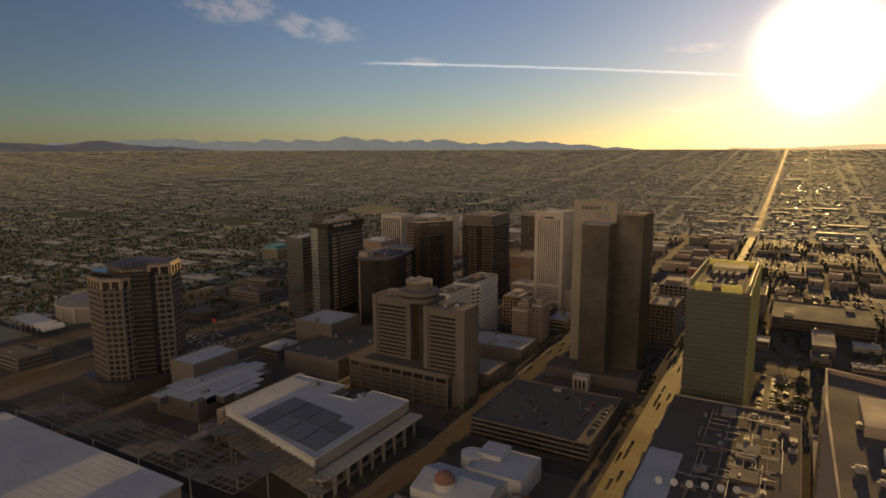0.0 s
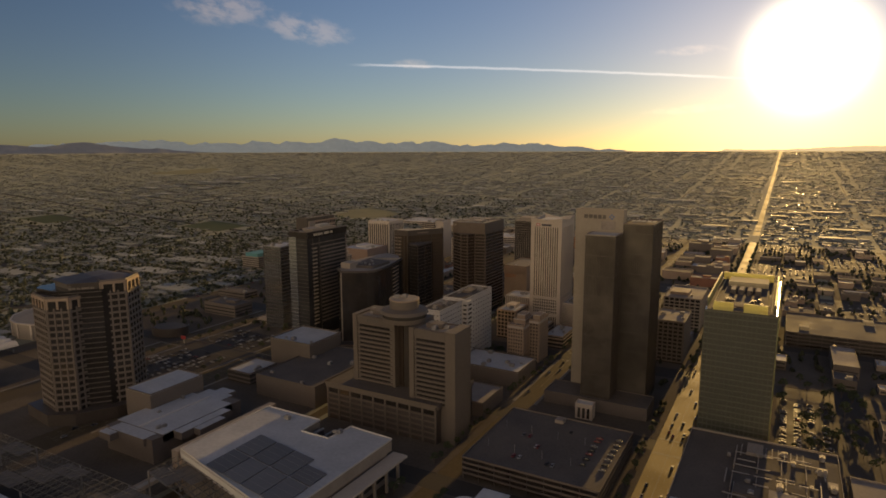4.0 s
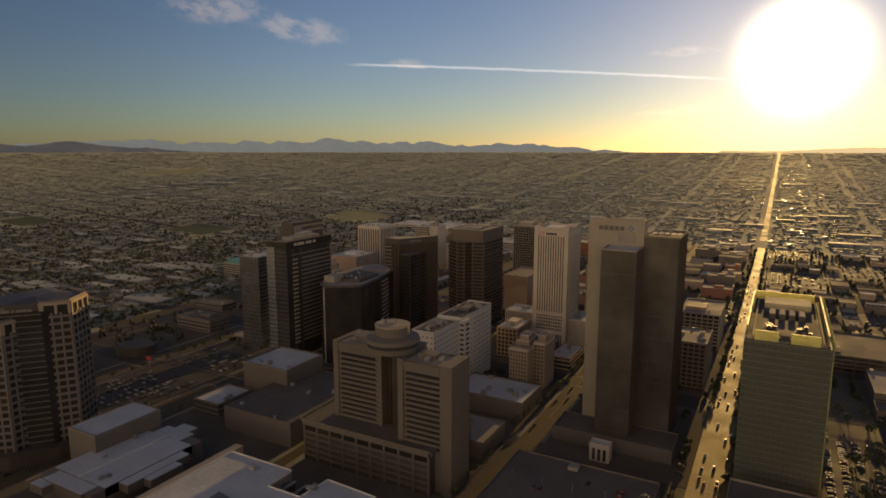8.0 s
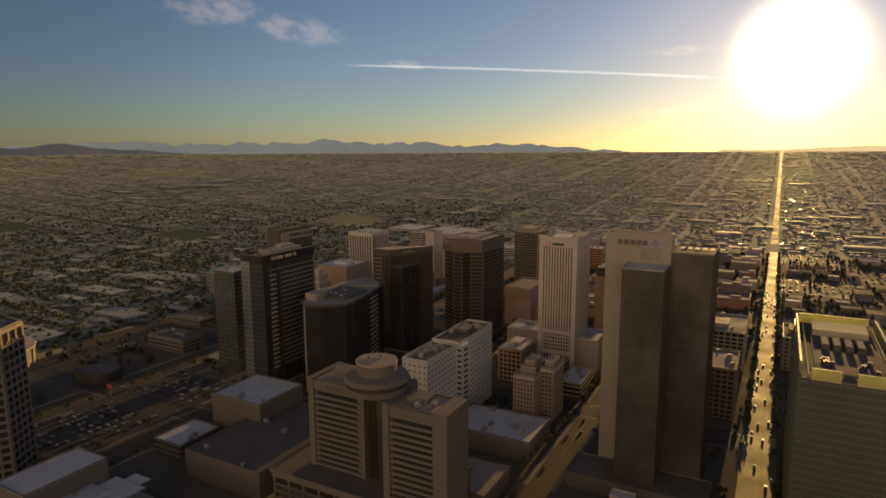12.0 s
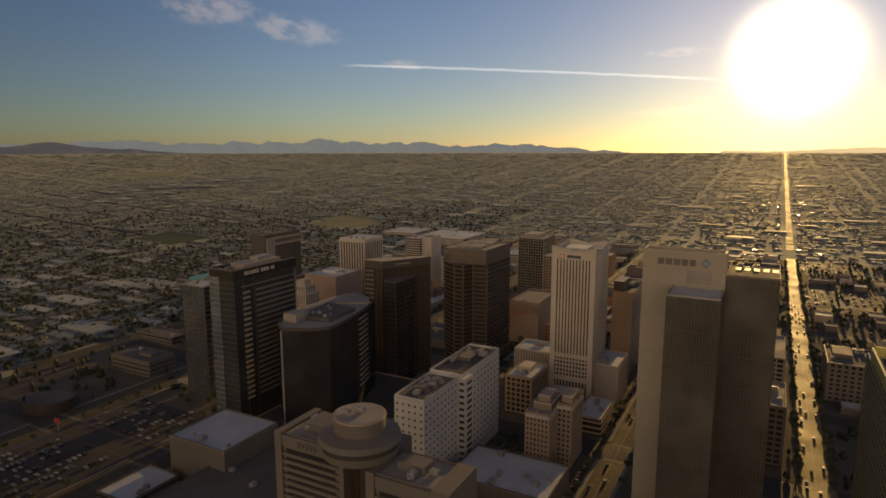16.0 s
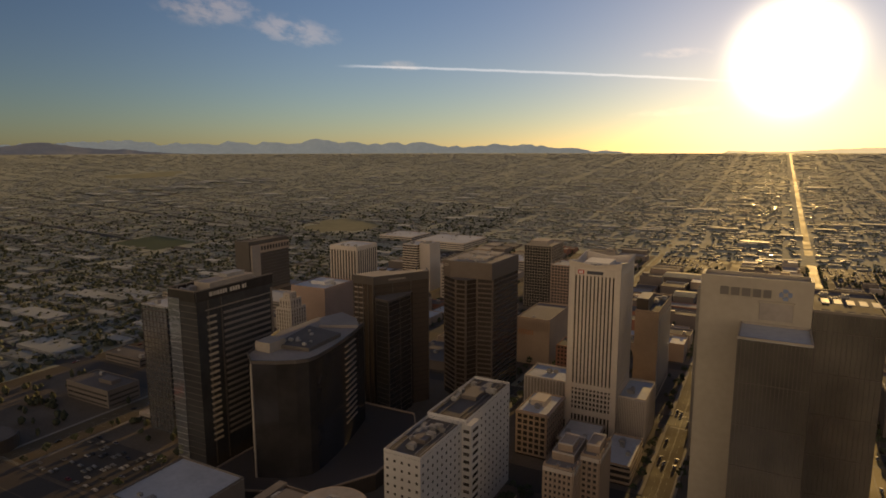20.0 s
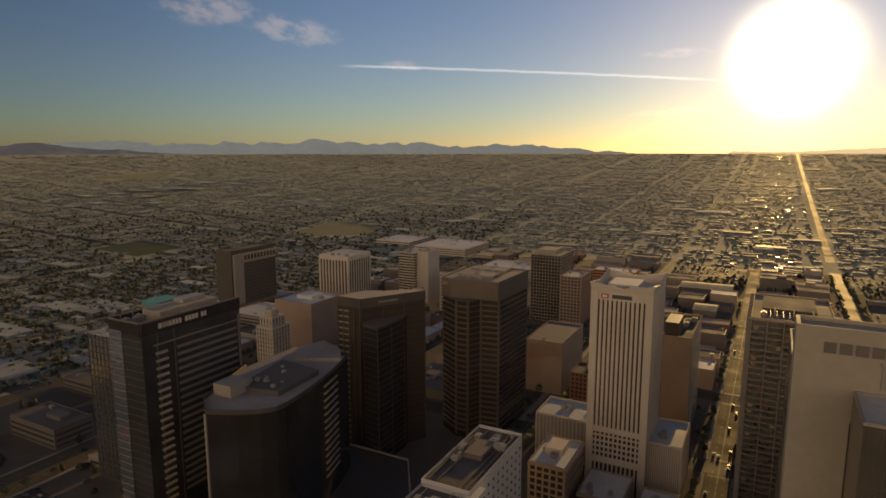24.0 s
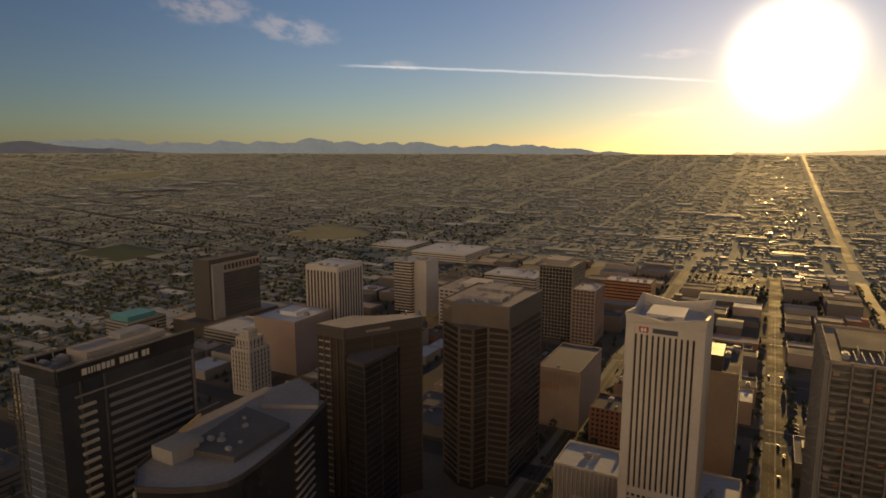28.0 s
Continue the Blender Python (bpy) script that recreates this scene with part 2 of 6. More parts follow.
SIGN_R = material("red_sign_panel", (0.45, 0.06, 0.05), 0.5, vary=0.1)
ROCK = material("hazed_mountain_rock", (0.19, 0.21, 0.21), 0.95, vary=0.25, scale=0.006, grain=0.03, bump=0.3)
HILL = material("hazed_dark_hill_rock", (0.15, 0.14, 0.125), 0.95, vary=0.3, scale=0.008, grain=0.05, bump=0.3)
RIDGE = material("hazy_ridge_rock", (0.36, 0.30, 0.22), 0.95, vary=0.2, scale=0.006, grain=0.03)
RUBBER = material("tyre_rubber", (0.02, 0.02, 0.02), 0.8, vary=0.1)
CAR_GLASS = material("car_window_glass", (0.02, 0.02, 0.022), 0.08, vary=0.1)

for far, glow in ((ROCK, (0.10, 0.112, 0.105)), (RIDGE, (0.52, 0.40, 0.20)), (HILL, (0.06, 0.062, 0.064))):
    # the mountains are a plain backdrop of distance: faint emission stands in for haze
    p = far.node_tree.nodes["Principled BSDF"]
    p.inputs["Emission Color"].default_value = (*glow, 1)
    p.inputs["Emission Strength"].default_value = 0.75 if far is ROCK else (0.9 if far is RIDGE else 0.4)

# ---- mesh helpers ----
BOXF = [(0, 3, 2, 1), (4, 5, 6, 7), (0, 1, 5, 4), (1, 2, 6, 5), (2, 3, 7, 6), (3, 0, 4, 7)]
CACHE = {}


def mesh_from(name, verts, faces, mat, smooth=False):
    me = bpy.data.meshes.new(name)
    me.from_pydata(verts, [], faces)
    me.materials.append(mat)
    if smooth:
        me.shade_smooth()
    me.update()
    return me


def box_vf(x0, x1, y0, y1, z0, z1, verts, faces):
    n = len(verts)
    verts += [(x0, y0, z0), (x1, y0, z0), (x1, y1, z0), (x0, y1, z0), (x0, y0, z1), (x1, y0, z1), (x1, y1, z1), (x0, y1, z1)]
    faces += [tuple(n + i for i in f) for f in BOXF]


def box_mesh(sx, sy, sz, mat, name="piece"):
    """A box with chamfered upright edges and top, centred on its middle; alike boxes share it."""
    key = (round(sx, 2), round(sy, 2), round(sz, 2), mat.name)
    if key not in CACHE:
        c = min(0.12, 0.18 * min(sx, sy, sz))
        a, b, h = sx / 2, sy / 2, sz / 2
        ring = [(a - c, -b), (a, -b + c), (a, b - c), (a - c, b), (-a + c, b), (-a, b - c), (-a, -b + c), (-a + c, -b)]
        top = [(x * (1 - c / a), y * (1 - c / b)) for x, y in ring]
        v = [(x, y, -h) for x, y in ring] + [(x, y, h - c) for x, y in ring] + [(x, y, h) for x, y in top]
        f = [tuple(range(7, -1, -1)), tuple(range(16, 24))]
        for k in (0, 8):
            f += [(k + i, k + (i + 1) % 8, k + 8 + (i + 1) % 8, k + 8 + i) for i in range(8)]
        CACHE[key] = mesh_from(name, v, f, mat)
    return CACHE[key]


def origin(ob):
    p = Vector((0, 0, 0))
    while ob:
        p += ob.location
        ob = ob.parent
    return p


def thing(name, label, category, x, y, z=0.0, group=""):
    return tagged(put_at(new(name), (x, y, z)), label, category, group)


def put_at(ob, loc, rot=0.0):
    ob.location = loc
    ob.rotation_euler = (0, 0, rot)
    return ob


def piece(name, parent, mat, at, size, rot=0.0, label=""):
    """One box-like part of a thing, at a place in the world."""
    ob = new(name, box_mesh(*size, mat, name))
    ob.parent = parent
    put_at(ob, Vector(at) - origin(parent), rot)
    if label:
        ob["label"] = label
    return ob


def part(name, verts, faces, mat, parent, label="", kind="", smooth=False):
    """A mesh part given in world coordinates."""
    o = origin(parent) if parent else Vector((0, 0, 0))
    me = mesh_from(name, [(x - o.x, y - o.y, z - o.z) for x, y, z in verts], faces, mat, smooth)
    ob = new(name, me)
    ob.parent = parent
    return tagged(ob, label, kind=kind)


FOOTPRINTS = []      # ground taken by what is built


def prism(name, poly, z0, z1, mat, parent, label="", smooth=False):
    n = len(poly)
    if z0 < 12:
        FOOTPRINTS.append((min(p[0] for p in poly), max(p[0] for p in poly), min(p[1] for p in poly), max(p[1] for p in poly)))
    v = [(x, y, z0) for x, y in poly] + [(x, y, z1) for x, y in poly]
    f = [tuple(range(n - 1, -1, -1)), tuple(range(n, 2 * n))] + [(i, (i + 1) % n, n + (i + 1) % n, n + i) for i in range(n)]
    return part(name, v, f, mat, parent, label, smooth=smooth)


def rect(x0, x1, y0, y1):
    return [(x0, y0), (x1, y0), (x1, y1), (x0, y1)]


def ring_part(name, poly, inset, z0, z1, mat, parent, label=""):
    """A low wall along the edge of a convex outline."""
    cx, cy = sum(p[0] for p in poly) / len(poly), sum(p[1] for p in poly) / len(poly)
    inner = []
    for x, y in poly:
        d = math.hypot(x - cx, y - cy)
        inner.append((x - (x - cx) / d * inset * 1.4, y - (y - cy) / d * inset * 1.4))
    n = len(poly)
    v = [(x, y, z0) for x, y in poly] + [(x, y, z1) for x, y in poly] + [(x, y, z1) for x, y in inner] + [(x, y, z0) for x, y in inner]
    f = []
    for i in range(n):
        j = (i + 1) % n
        for k in range(4):
            a, b = k * n, ((k + 1) % 4) * n
            f.append((a + i, a + j, b + j, b + i))
    return part(name, v, f, mat, parent, label)


def edge(p0, p1):
    """Length, turn, direction and outward side (right of the way from p0 to p1)."""
    dx, dy = p1[0] - p0[0], p1[1] - p0[1]
    ln = math.hypot(dx, dy)
    return ln, math.atan2(dy, dx), (dx / ln, dy / ln), (dy / ln, -dx / ln)


def bands(parent, p0, p1, zs, h, depth, mat, name="spandrel", trim0=0.0, trim1=0.0, label=""):
    """Level strips along one wall, one at each height."""
    ln, rot, d, o = edge(p0, p1)
    mid = (trim0 + ln - trim1) / 2
    for z in zs:
        piece(name, parent, mat, (p0[0] + d[0] * mid + o[0] * depth / 2, p0[1] + d[1] * mid + o[1] * depth / 2, z), (ln - trim0 - trim1, depth, h), rot, label)


def piers(parent, p0, p1, n, w, z0, z1, depth, mat, name="pier", ends=True, trim0=0.0, trim1=0.0, label=""):
    """Upright strips along one wall."""
    ln, rot, d, o = edge(p0, p1)
    a, b = trim0 + w / 2, ln - trim1 - w / 2
    for i in range(n):
        s = a + (b - a) * (i / max(1, n - 1) if ends else (i + 0.5) / n)
        piece(name, parent, mat, (p0[0] + d[0] * s + o[0] * depth / 2, p0[1] + d[1] * s + o[1] * depth / 2, (z0 + z1) / 2), (w, depth, z1 - z0), rot, label)


def hvac_mesh(mat):
    key = "hvac" + mat.name
    if key not in CACHE:
        v, f = [], []
        box_vf(-1.5, 1.5, -1.1, 1.1, 0.25, 2.0, v, f)
        box_vf(-1.3, 1.3, -0.9, 0.9, 0.0, 0.25, v, f)
        box_vf(-2.3, -1.5, -0.6, 0.6, 0.5, 1.3, v, f)
        for cx in (-0.7, 0.7):
            n = len(v)
            for z in (2.0, 2.35):
                v += [(cx + 0.6 * math.cos(k * math.pi / 4), 0.6 * math.sin(k * math.pi / 4), z) for k in range(8)]
            f += [(n + k, n + (k + 1) % 8, n + 8 + (k + 1) % 8, n + 8 + k) for k in range(8)] + [tuple(range(n + 8, n + 16))]
        CACHE[key] = mesh_from("hvac_unit", v, f, mat)
    return CACHE[key]


RND = random.Random(7)


def clutter(parent, x0, x1, y0, y1, z, n, size=1.0, mat=METAL):
    """Air handling units on a roof."""
    for _ in range(n):
        ob = new("hvac_unit", hvac_mesh(mat))
        ob.parent = parent
        put_at(ob, Vector((RND.uniform(x0, x1), RND.uniform(y0, y1), z)) - origin(parent), RND.choice((0, math.pi / 2)))
        k = size * RND.uniform(0.7, 1.5)
        ob.scale = (k, k, k)


def flat_roof(parent, poly, z, mat, parapet_mat, h=1.1, t=0.5):
    prism("roof", poly, z, z + 0.12, mat, parent)
    ring_part("parapet", [(x, y) for x, y in poly], t, z + 0.12, z + h, parapet_mat, parent)

# ---- ground, streets and far mountains ----
MID = (-25.0, -220.0)
RIM, CREST, FLAT = 4650.0, 4050.0, 1300.0


def terrain(x, y):
    """The plain is level near the town, climbs gently to a far crest and falls off behind it."""
    d = math.hypot(x - MID[0], y - MID[1])
    rise = 179.0 * (max(0.0, min(d, CREST) - FLAT) / (CREST - FLAT)) ** 1.12
    return rise - 110.0 * (max(0.0, d - CREST) / (RIM - CREST)) ** 1.3


radii = [0, 400, 900, FLAT] + [FLAT + (CREST - FLAT) * k / 24 for k in range(1, 25)] + [4130.0, 4230.0, 4400.0, RIM]
NA = 120
gv, gf = [(MID[0], MID[1], 0.0)], []
for r in radii[1:]:
    for k in range(NA):
        a = 2 * math.pi * k / NA
        x, y = MID[0] + r * math.sin(a), MID[1] + r * math.cos(a)
        gv.append((x, y, terrain(x, y)))
gf += [(0, 1 + (k + 1) % NA, 1 + k) for k in range(NA)]
for i in range(len(radii) - 2):
    p, q = 1 + i * NA, 1 + (i + 1) * NA
    gf += [(p + k, p + (k + 1) % NA, q + (k + 1) % NA, q + k) for k in range(NA)]
ground = part("ground", gv, gf, GROUND, None, smooth=True)
tagged(ground, "dusty brown desert plain under the city", "ground", kind="structure")

STREETS_EW = [340, 220, 115, 0, -115, -244, -382, -495, -640]      # streets that run towards the sun, by x
STREETS_NS = [-470, -340, -205, -78, 36, 185, 314, 440, 566, 692, 818, 944, 1070]  # cross streets, by y
SHIFT = {0: 3.0, -115: 2.0}      # true centre lines off the round figures
HALF = {115: 7.0, 220: 7.0, 340: 7.0, 0: 10.5, -115: 7.2, -382: 13.0, -495: 13.0, 185: 13.0}


def strip(name, pts, near_half, lift, mat, label, taper=1.0):
    v, f = [], []
    for i, (x, y) in enumerate(pts):
        half = near_half if y < 1000 else near_half * max(taper, 1 - (y - 1000) / 900)
        if mat is AVENUE and near_half > 9 and y > 196:      # the avenue narrows past the first crossing
            half = 7.6 if y < 1000 else 7.6 * max(0.75, 1 - (y - 1000) / 2400)
        a, b = pts[max(0, i - 1)], pts[min(len(pts) - 1, i + 1)]
        dx, dy = b[0] - a[0], b[1] - a[1]
        ln = math.hypot(dx, dy)
        for s in (-1, 1):
            px, py = x + s * half * dy / ln, y - s * half * dx / ln
            v.append((px, py, terrain(px, py) + lift))
    f = [(2 * i, 2 * i + 1, 2 * i + 3, 2 * i + 2) for i in range(len(pts) - 1)]
    ob = part(name, v, f, mat, None)
    return tagged(ob, label, "road", kind="structure")


def reach(x):
    return MID[1] + math.sqrt(max(0, (CREST - 10) ** 2 - (x - MID[0]) ** 2))


for k, x in enumerate(STREETS_EW + [640, -800, -1120, -1600]):
    end = reach(x) if x == 0 else 2500 if x in (220, -244) else (1085 if x in STREETS_EW else 2300)
    n = 60
    start = -122 if x in (115, 220) else (85 if x == -640 else -620)
    pts = [(x + SHIFT.get(x, 0), start + (end - start) * i / n) for i in range(n + 1)]
    if x == 115:
        continue
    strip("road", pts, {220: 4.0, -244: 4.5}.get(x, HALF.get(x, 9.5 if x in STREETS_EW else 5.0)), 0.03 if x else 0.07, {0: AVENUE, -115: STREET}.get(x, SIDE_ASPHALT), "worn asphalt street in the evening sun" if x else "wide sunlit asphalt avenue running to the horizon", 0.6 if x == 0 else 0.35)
for y in STREETS_NS + [1230, 1600, 2400]:
    n = 40
    strip("road", [(-2200 + 3000 * i / n, y) for i in range(n + 1)], HALF.get(y, 9.0 if y < 1100 else 5.5), 0.05, ASPHALT, "grey asphalt cross street between city blocks")



def field_sheet(name, label, mat, cx, cy, rx, ry, seed, square=False):
    """A thin grassed sheet with an uneven outline that follows the plain."""
    v, f, n = [(cx, cy, terrain(cx, cy) + 0.15)], [], 32
    for ring in (0.5, 1.0):
        for k in range(n):
            a = 2 * math.pi * k / n
            m = 1 / max(abs(math.cos(a)), abs(math.sin(a))) if square else 1 + 0.16 * math.sin(3 * a + seed) + 0.09 * math.sin(7 * a)
            x, y = cx + rx * ring * m * math.cos(a), cy + ry * ring * m * math.sin(a)
            v.append((x, y, terrain(x, y) + 0.15))
    f += [(0, 1 + k, 1 + (k + 1) % n) for k in range(n)]
    f += [(1 + k, 1 + n + k, 1 + n + (k + 1) % n, 1 + (k + 1) % n) for k in range(n)]
    tagged(part(name, v, f, mat, None), label, "field", kind="structure")


field_sheet("dry_field", "bare olive brown field between the suburbs", GRASS_D, -1000, 1080, 88, 92, 1.0)
field_sheet("dry_field", "bare brown field at the edge of the suburbs", GRASS_D, -2360, 1560, 90, 170, 2.0)
field_sheet("sports_ground", "green mown sports ground among the houses", GRASS_G, -1205, 700, 66, 52, 0.0, True)
field_sheet("sports_ground", "small green sports ground among the houses", GRASS_G, -1616, 524, 60, 45, 0.0, True)

# kerbed pavements of the blocks
for i in range(len(STREETS_EW) - 1):
    for j in range(len(STREETS_NS) - 1):
        sa, sb = STREETS_EW[i], STREETS_EW[i + 1]
        x1, x0 = sa + SHIFT.get(sa, 0) - HALF.get(sa, 9.5), sb + SHIFT.get(sb, 0) + HALF.get(sb, 9.5)
        y0, y1 = STREETS_NS[j] + HALF.get(STREETS_NS[j], 9.0), STREETS_NS[j + 1] - HALF.get(STREETS_NS[j + 1], 9.0)
        v, f = [], []
        box_vf(x0, x1, y0, y1, 0.0, 0.16, v, f)
        tagged(part("pavement", v, f, PAVING, None), "pale concrete pavement with kerb round a block", "pavement", kind="structure")

for y0, y1 in ((199, 304), (324, 430), (450, 556), (576, 682), (702, 808), (828, 934), (954, 1060)):
    for x0, x1 in ((-7.5, -4.7), (10.7, 13.5)):
        v, f = [], []
        box_vf(x0, x1, y0, y1, 0.0, 0.165, v, f)
        tagged(part("pavement", v, f, PAVING, None), "grey kerbed verge along the narrowed avenue", "pavement", kind="structure")

# lane lines of the wide avenue and its neighbours
for x, half, y0, y1 in ((3, 10.5, -300, 900), (-113, 7.2, 100, 900), (-244, 9.5, 190, 700), (-382, 13, -160, 200), (-495, 13, -100, 300)):
    v, f = [], []
    for lane in ((-6.8, -3.4, 3.4, 6.8) if half > 10 else (-3.5, 3.5)):
        y = y0
        while y < y1:
            box_vf(x + lane - 0.1, x + lane + 0.1, y, y + 3.0, 0.06, 0.075, v, f)
            y += 9.0
    for s in (-0.25, 0.25):
        box_vf(x + s - 0.07, x + s + 0.07, y0, y1, 0.06, 0.075, v, f)
    for yc in STREETS_NS:
        if y0 < yc < y1:
            for side in (-1, 1):
                for k in range(int(half * 1.6)):
                    xx = x - half + 1.2 + k * 1.2
                    box_vf(xx, xx + 0.55, yc + side * 11.5 - 1.4, yc + side * 11.5 + 1.4, 0.08, 0.095, v, f)
    tagged(part("lane_markings", v, f, PAINT_W, None), "worn white lane lines and crosswalk bars", "road marking", kind="structure")


def range_of_hills(name, label, mat, peaks, a0, a1, r0, r1, lift, seed, rough):
    """A chain of mountains along an arc, as a folded sheet with a crest and a near slope. peaks: azimuth, height over the eye in degrees, width."""
    v, f = [], []
    na, nr = int((a1 - a0) / 0.16), 9
    for i in range(na + 1):
        a = a0 + (a1 - a0) * i / na
        h = lift + max(p[1] * math.exp(-((a - p[0]) / p[2]) ** 2) for p in peaks)
        fade = min(1.0, (a - a0) / 3.0, ((a1 - a) / 14.0) ** 0.4)
        for k in range(nr + 1):
            s = k / nr
            r = r0 + (r1 - r0) * s
            n1 = noise.fractal(Vector((a * 0.8, s * 2.2, seed)), 0.75, 2.1, 6)
            n2 = noise.fractal(Vector((a * 0.16, s * 1.2, seed + 9)), 0.9, 2.1, 3)
            top = h + rough * n1 + rough * 1.5 * n2
            z = 201 + math.tan(radians(top)) * r1
            x, y = MID[0] + r * math.sin(radians(a)), MID[1] + r * math.cos(radians(a))
            g = terrain(x, y) - 2
            v.append((x, y, g + max(0.0, (z - g)) * fade * s ** 0.8))
    for i in range(na):
        for k in range(nr):
            q = i * (nr + 1) + k
            f.append((q, q + 1, q + nr + 2, q + nr + 1))
    ob = part(name, v, f, mat, None, smooth=True)
    return tagged(ob, label, "mountains", kind="structure")


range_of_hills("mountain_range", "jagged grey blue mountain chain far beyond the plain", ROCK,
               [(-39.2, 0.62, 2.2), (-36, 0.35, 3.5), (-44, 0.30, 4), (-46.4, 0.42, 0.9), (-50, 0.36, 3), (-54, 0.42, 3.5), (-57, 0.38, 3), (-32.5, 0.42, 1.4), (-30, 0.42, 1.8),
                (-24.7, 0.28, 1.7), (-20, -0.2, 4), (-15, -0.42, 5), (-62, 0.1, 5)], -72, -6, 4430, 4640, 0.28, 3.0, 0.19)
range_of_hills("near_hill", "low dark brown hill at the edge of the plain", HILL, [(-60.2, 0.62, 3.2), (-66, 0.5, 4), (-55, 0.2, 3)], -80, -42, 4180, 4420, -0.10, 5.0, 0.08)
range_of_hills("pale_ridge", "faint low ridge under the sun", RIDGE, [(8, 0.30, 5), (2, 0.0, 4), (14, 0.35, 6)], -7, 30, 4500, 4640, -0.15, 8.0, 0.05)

# ---- the towers ----


def sign_blocks(parent, widths, at, height, rot, mat, label, gap=0.28):
    """A sign as plain raised shapes, one for each mark; a negative width is a space. rot turns it about the upright."""
    total = sum(abs(w) + gap for w in widths) * height - gap * height
    s = -total / 2
    for w in widths:
        wide = abs(w) * height
        if w > 0:
            c = s + wide / 2
            piece("sign_mark", parent, mat, (at[0] + math.cos(rot) * c, at[1] + math.sin(rot) * c, at[2]), (wide, 0.35, height), rot, label)
        s += wide + gap * height


def stepped_tower():
    t = thing("office_tower", "tall pale concrete tower with stepped dark glass bays", "skyscraper", -58, 118)
    # frame of pale concrete: flank wall, crown and core
    prism("flank_wall", rect(-87, -72.5, 98, 109), 0, 153, SHADOWY, t)
    prism("crown", rect(-72.5, -49.5, 98, 109), 128, 153, SHADOWY, t)
    prism("core", rect(-72.5, -49.5, 98.5, 108.8), 0, 128, GLASS_GY, t)
    ring_part("parapet", rect(-87, -49.5, 98, 109), 0.8, 153, 154.2, SHADOWY, t)
    prism("rear_bay", rect(-87, -49.5, 109.1, 140), 0, 141, GLASS_GY, t)
    flat_roof(t, rect(-87, -49.5, 109.1, 140), 141, ROOF_D, SHADOWY, 1.0)
    # front bay
    b = prism("front_bay", rect(-72.3, -49.5, 76, 98), 0, 136.5, GLASS_GY, t, "dark glass bay with fine upright ribs")
    flat_roof(b, rect(-72.3, -49.5, 76, 98), 136.5, ROOF_W, GREYC, 0.9)
    piers(b, (-72.3, 76), (-49.5, 76), 19, 0.22, 4, 136, 0.12, DARKBAND, "mullion")
    piers(b, (-49.5, 76), (-49.5, 98), 15, 0.22, 4, 136, 0.12, DARKBAND, "mullion")
    bands(b, (-72.3, 76), (-49.5, 76), [12 + 15.6 * k for k in range(8)], 0.35, 0.12, DARKBAND, "floor_band")
    # opaque grey panel paints the pale sky reflection in this window
    piece("window_panel", t, ROOF_G, (-61, 97.8, 142), (11, 0.5, 6.5))
    piece("window_frame", t, SHADOWY, (-61, 97.7, 145.6), (12, 0.7, 0.6))
    # side bay
    s = prism("side_bay", rect(-49.3, -27, 98, 138), 0, 143.5, GLASS_GY, t, "dark bronze glass bay")
    flat_roof(s, rect(-49.3, -27, 98, 138), 143.5, ROOF_D, BROWN, 1.0)
    piers(s, (-49.3, 98), (-27, 98), 15, 0.22, 4, 143, 0.12, DARKBAND, "mullion")
    piers(s, (-27, 98), (-27, 138), 24, 0.22, 4, 143, 0.12, DARKBAND, "mullion")
    bands(s, (-49.3, 98), (-27, 98), [12 + 15.6 * k for k in range(9)], 0.35, 0.12, DARKBAND, "floor_band")
    for k in range(5):
        piece("roof_panel", s, METAL, (-45 + 4 * k, 112, 145.2), (2.6, 8, 0.3))
    clutter(s, -46, -30, 122, 134, 143.6, 4, 0.6)
    clutter(t, -84, -52, 114, 136, 141.2, 6, 0.8)
    # plinth and low hall at the foot
    prism("podium", rect(-100, -20, 70, 98), 0.16, 9, BROWN, t)
    flat_roof(t, rect(-100, -20, 70, 97.9), 9, ROOF_D, BROWN, 1.0)
    sign_blocks(t, (0.95, 0.95, 0.95, 0.9, 0.85), (-71.5, 97.7, 148.6), 3.0, 0, SIGN_G, "grey raised sign shape")
    v, f = [], []
    for k in range(4):
        a = k * math.pi / 2
        pts = [(0.7, 0.9), (2.1, 0.9), (2.1, -0.5), (1.3, -1.0), (0.7, -0.2)]
        n = len(v)
        for y in (97.5, 98.0):
            v += [(-58.3 + p * math.cos(a) - q * math.sin(a), y, 148.8 + p * math.sin(a) + q * math.cos(a)) for p, q in pts]
        f += [tuple(range(n, n + 5)), tuple(range(n + 9, n + 4, -1))] + [(n + i, n + 5 + i, n + 5 + (i + 1) % 5, n + (i + 1) % 5) for i in range(5)]
    part("sign_emblem", v, f, SIGN_B, t, "blue four-piece emblem")
    return t


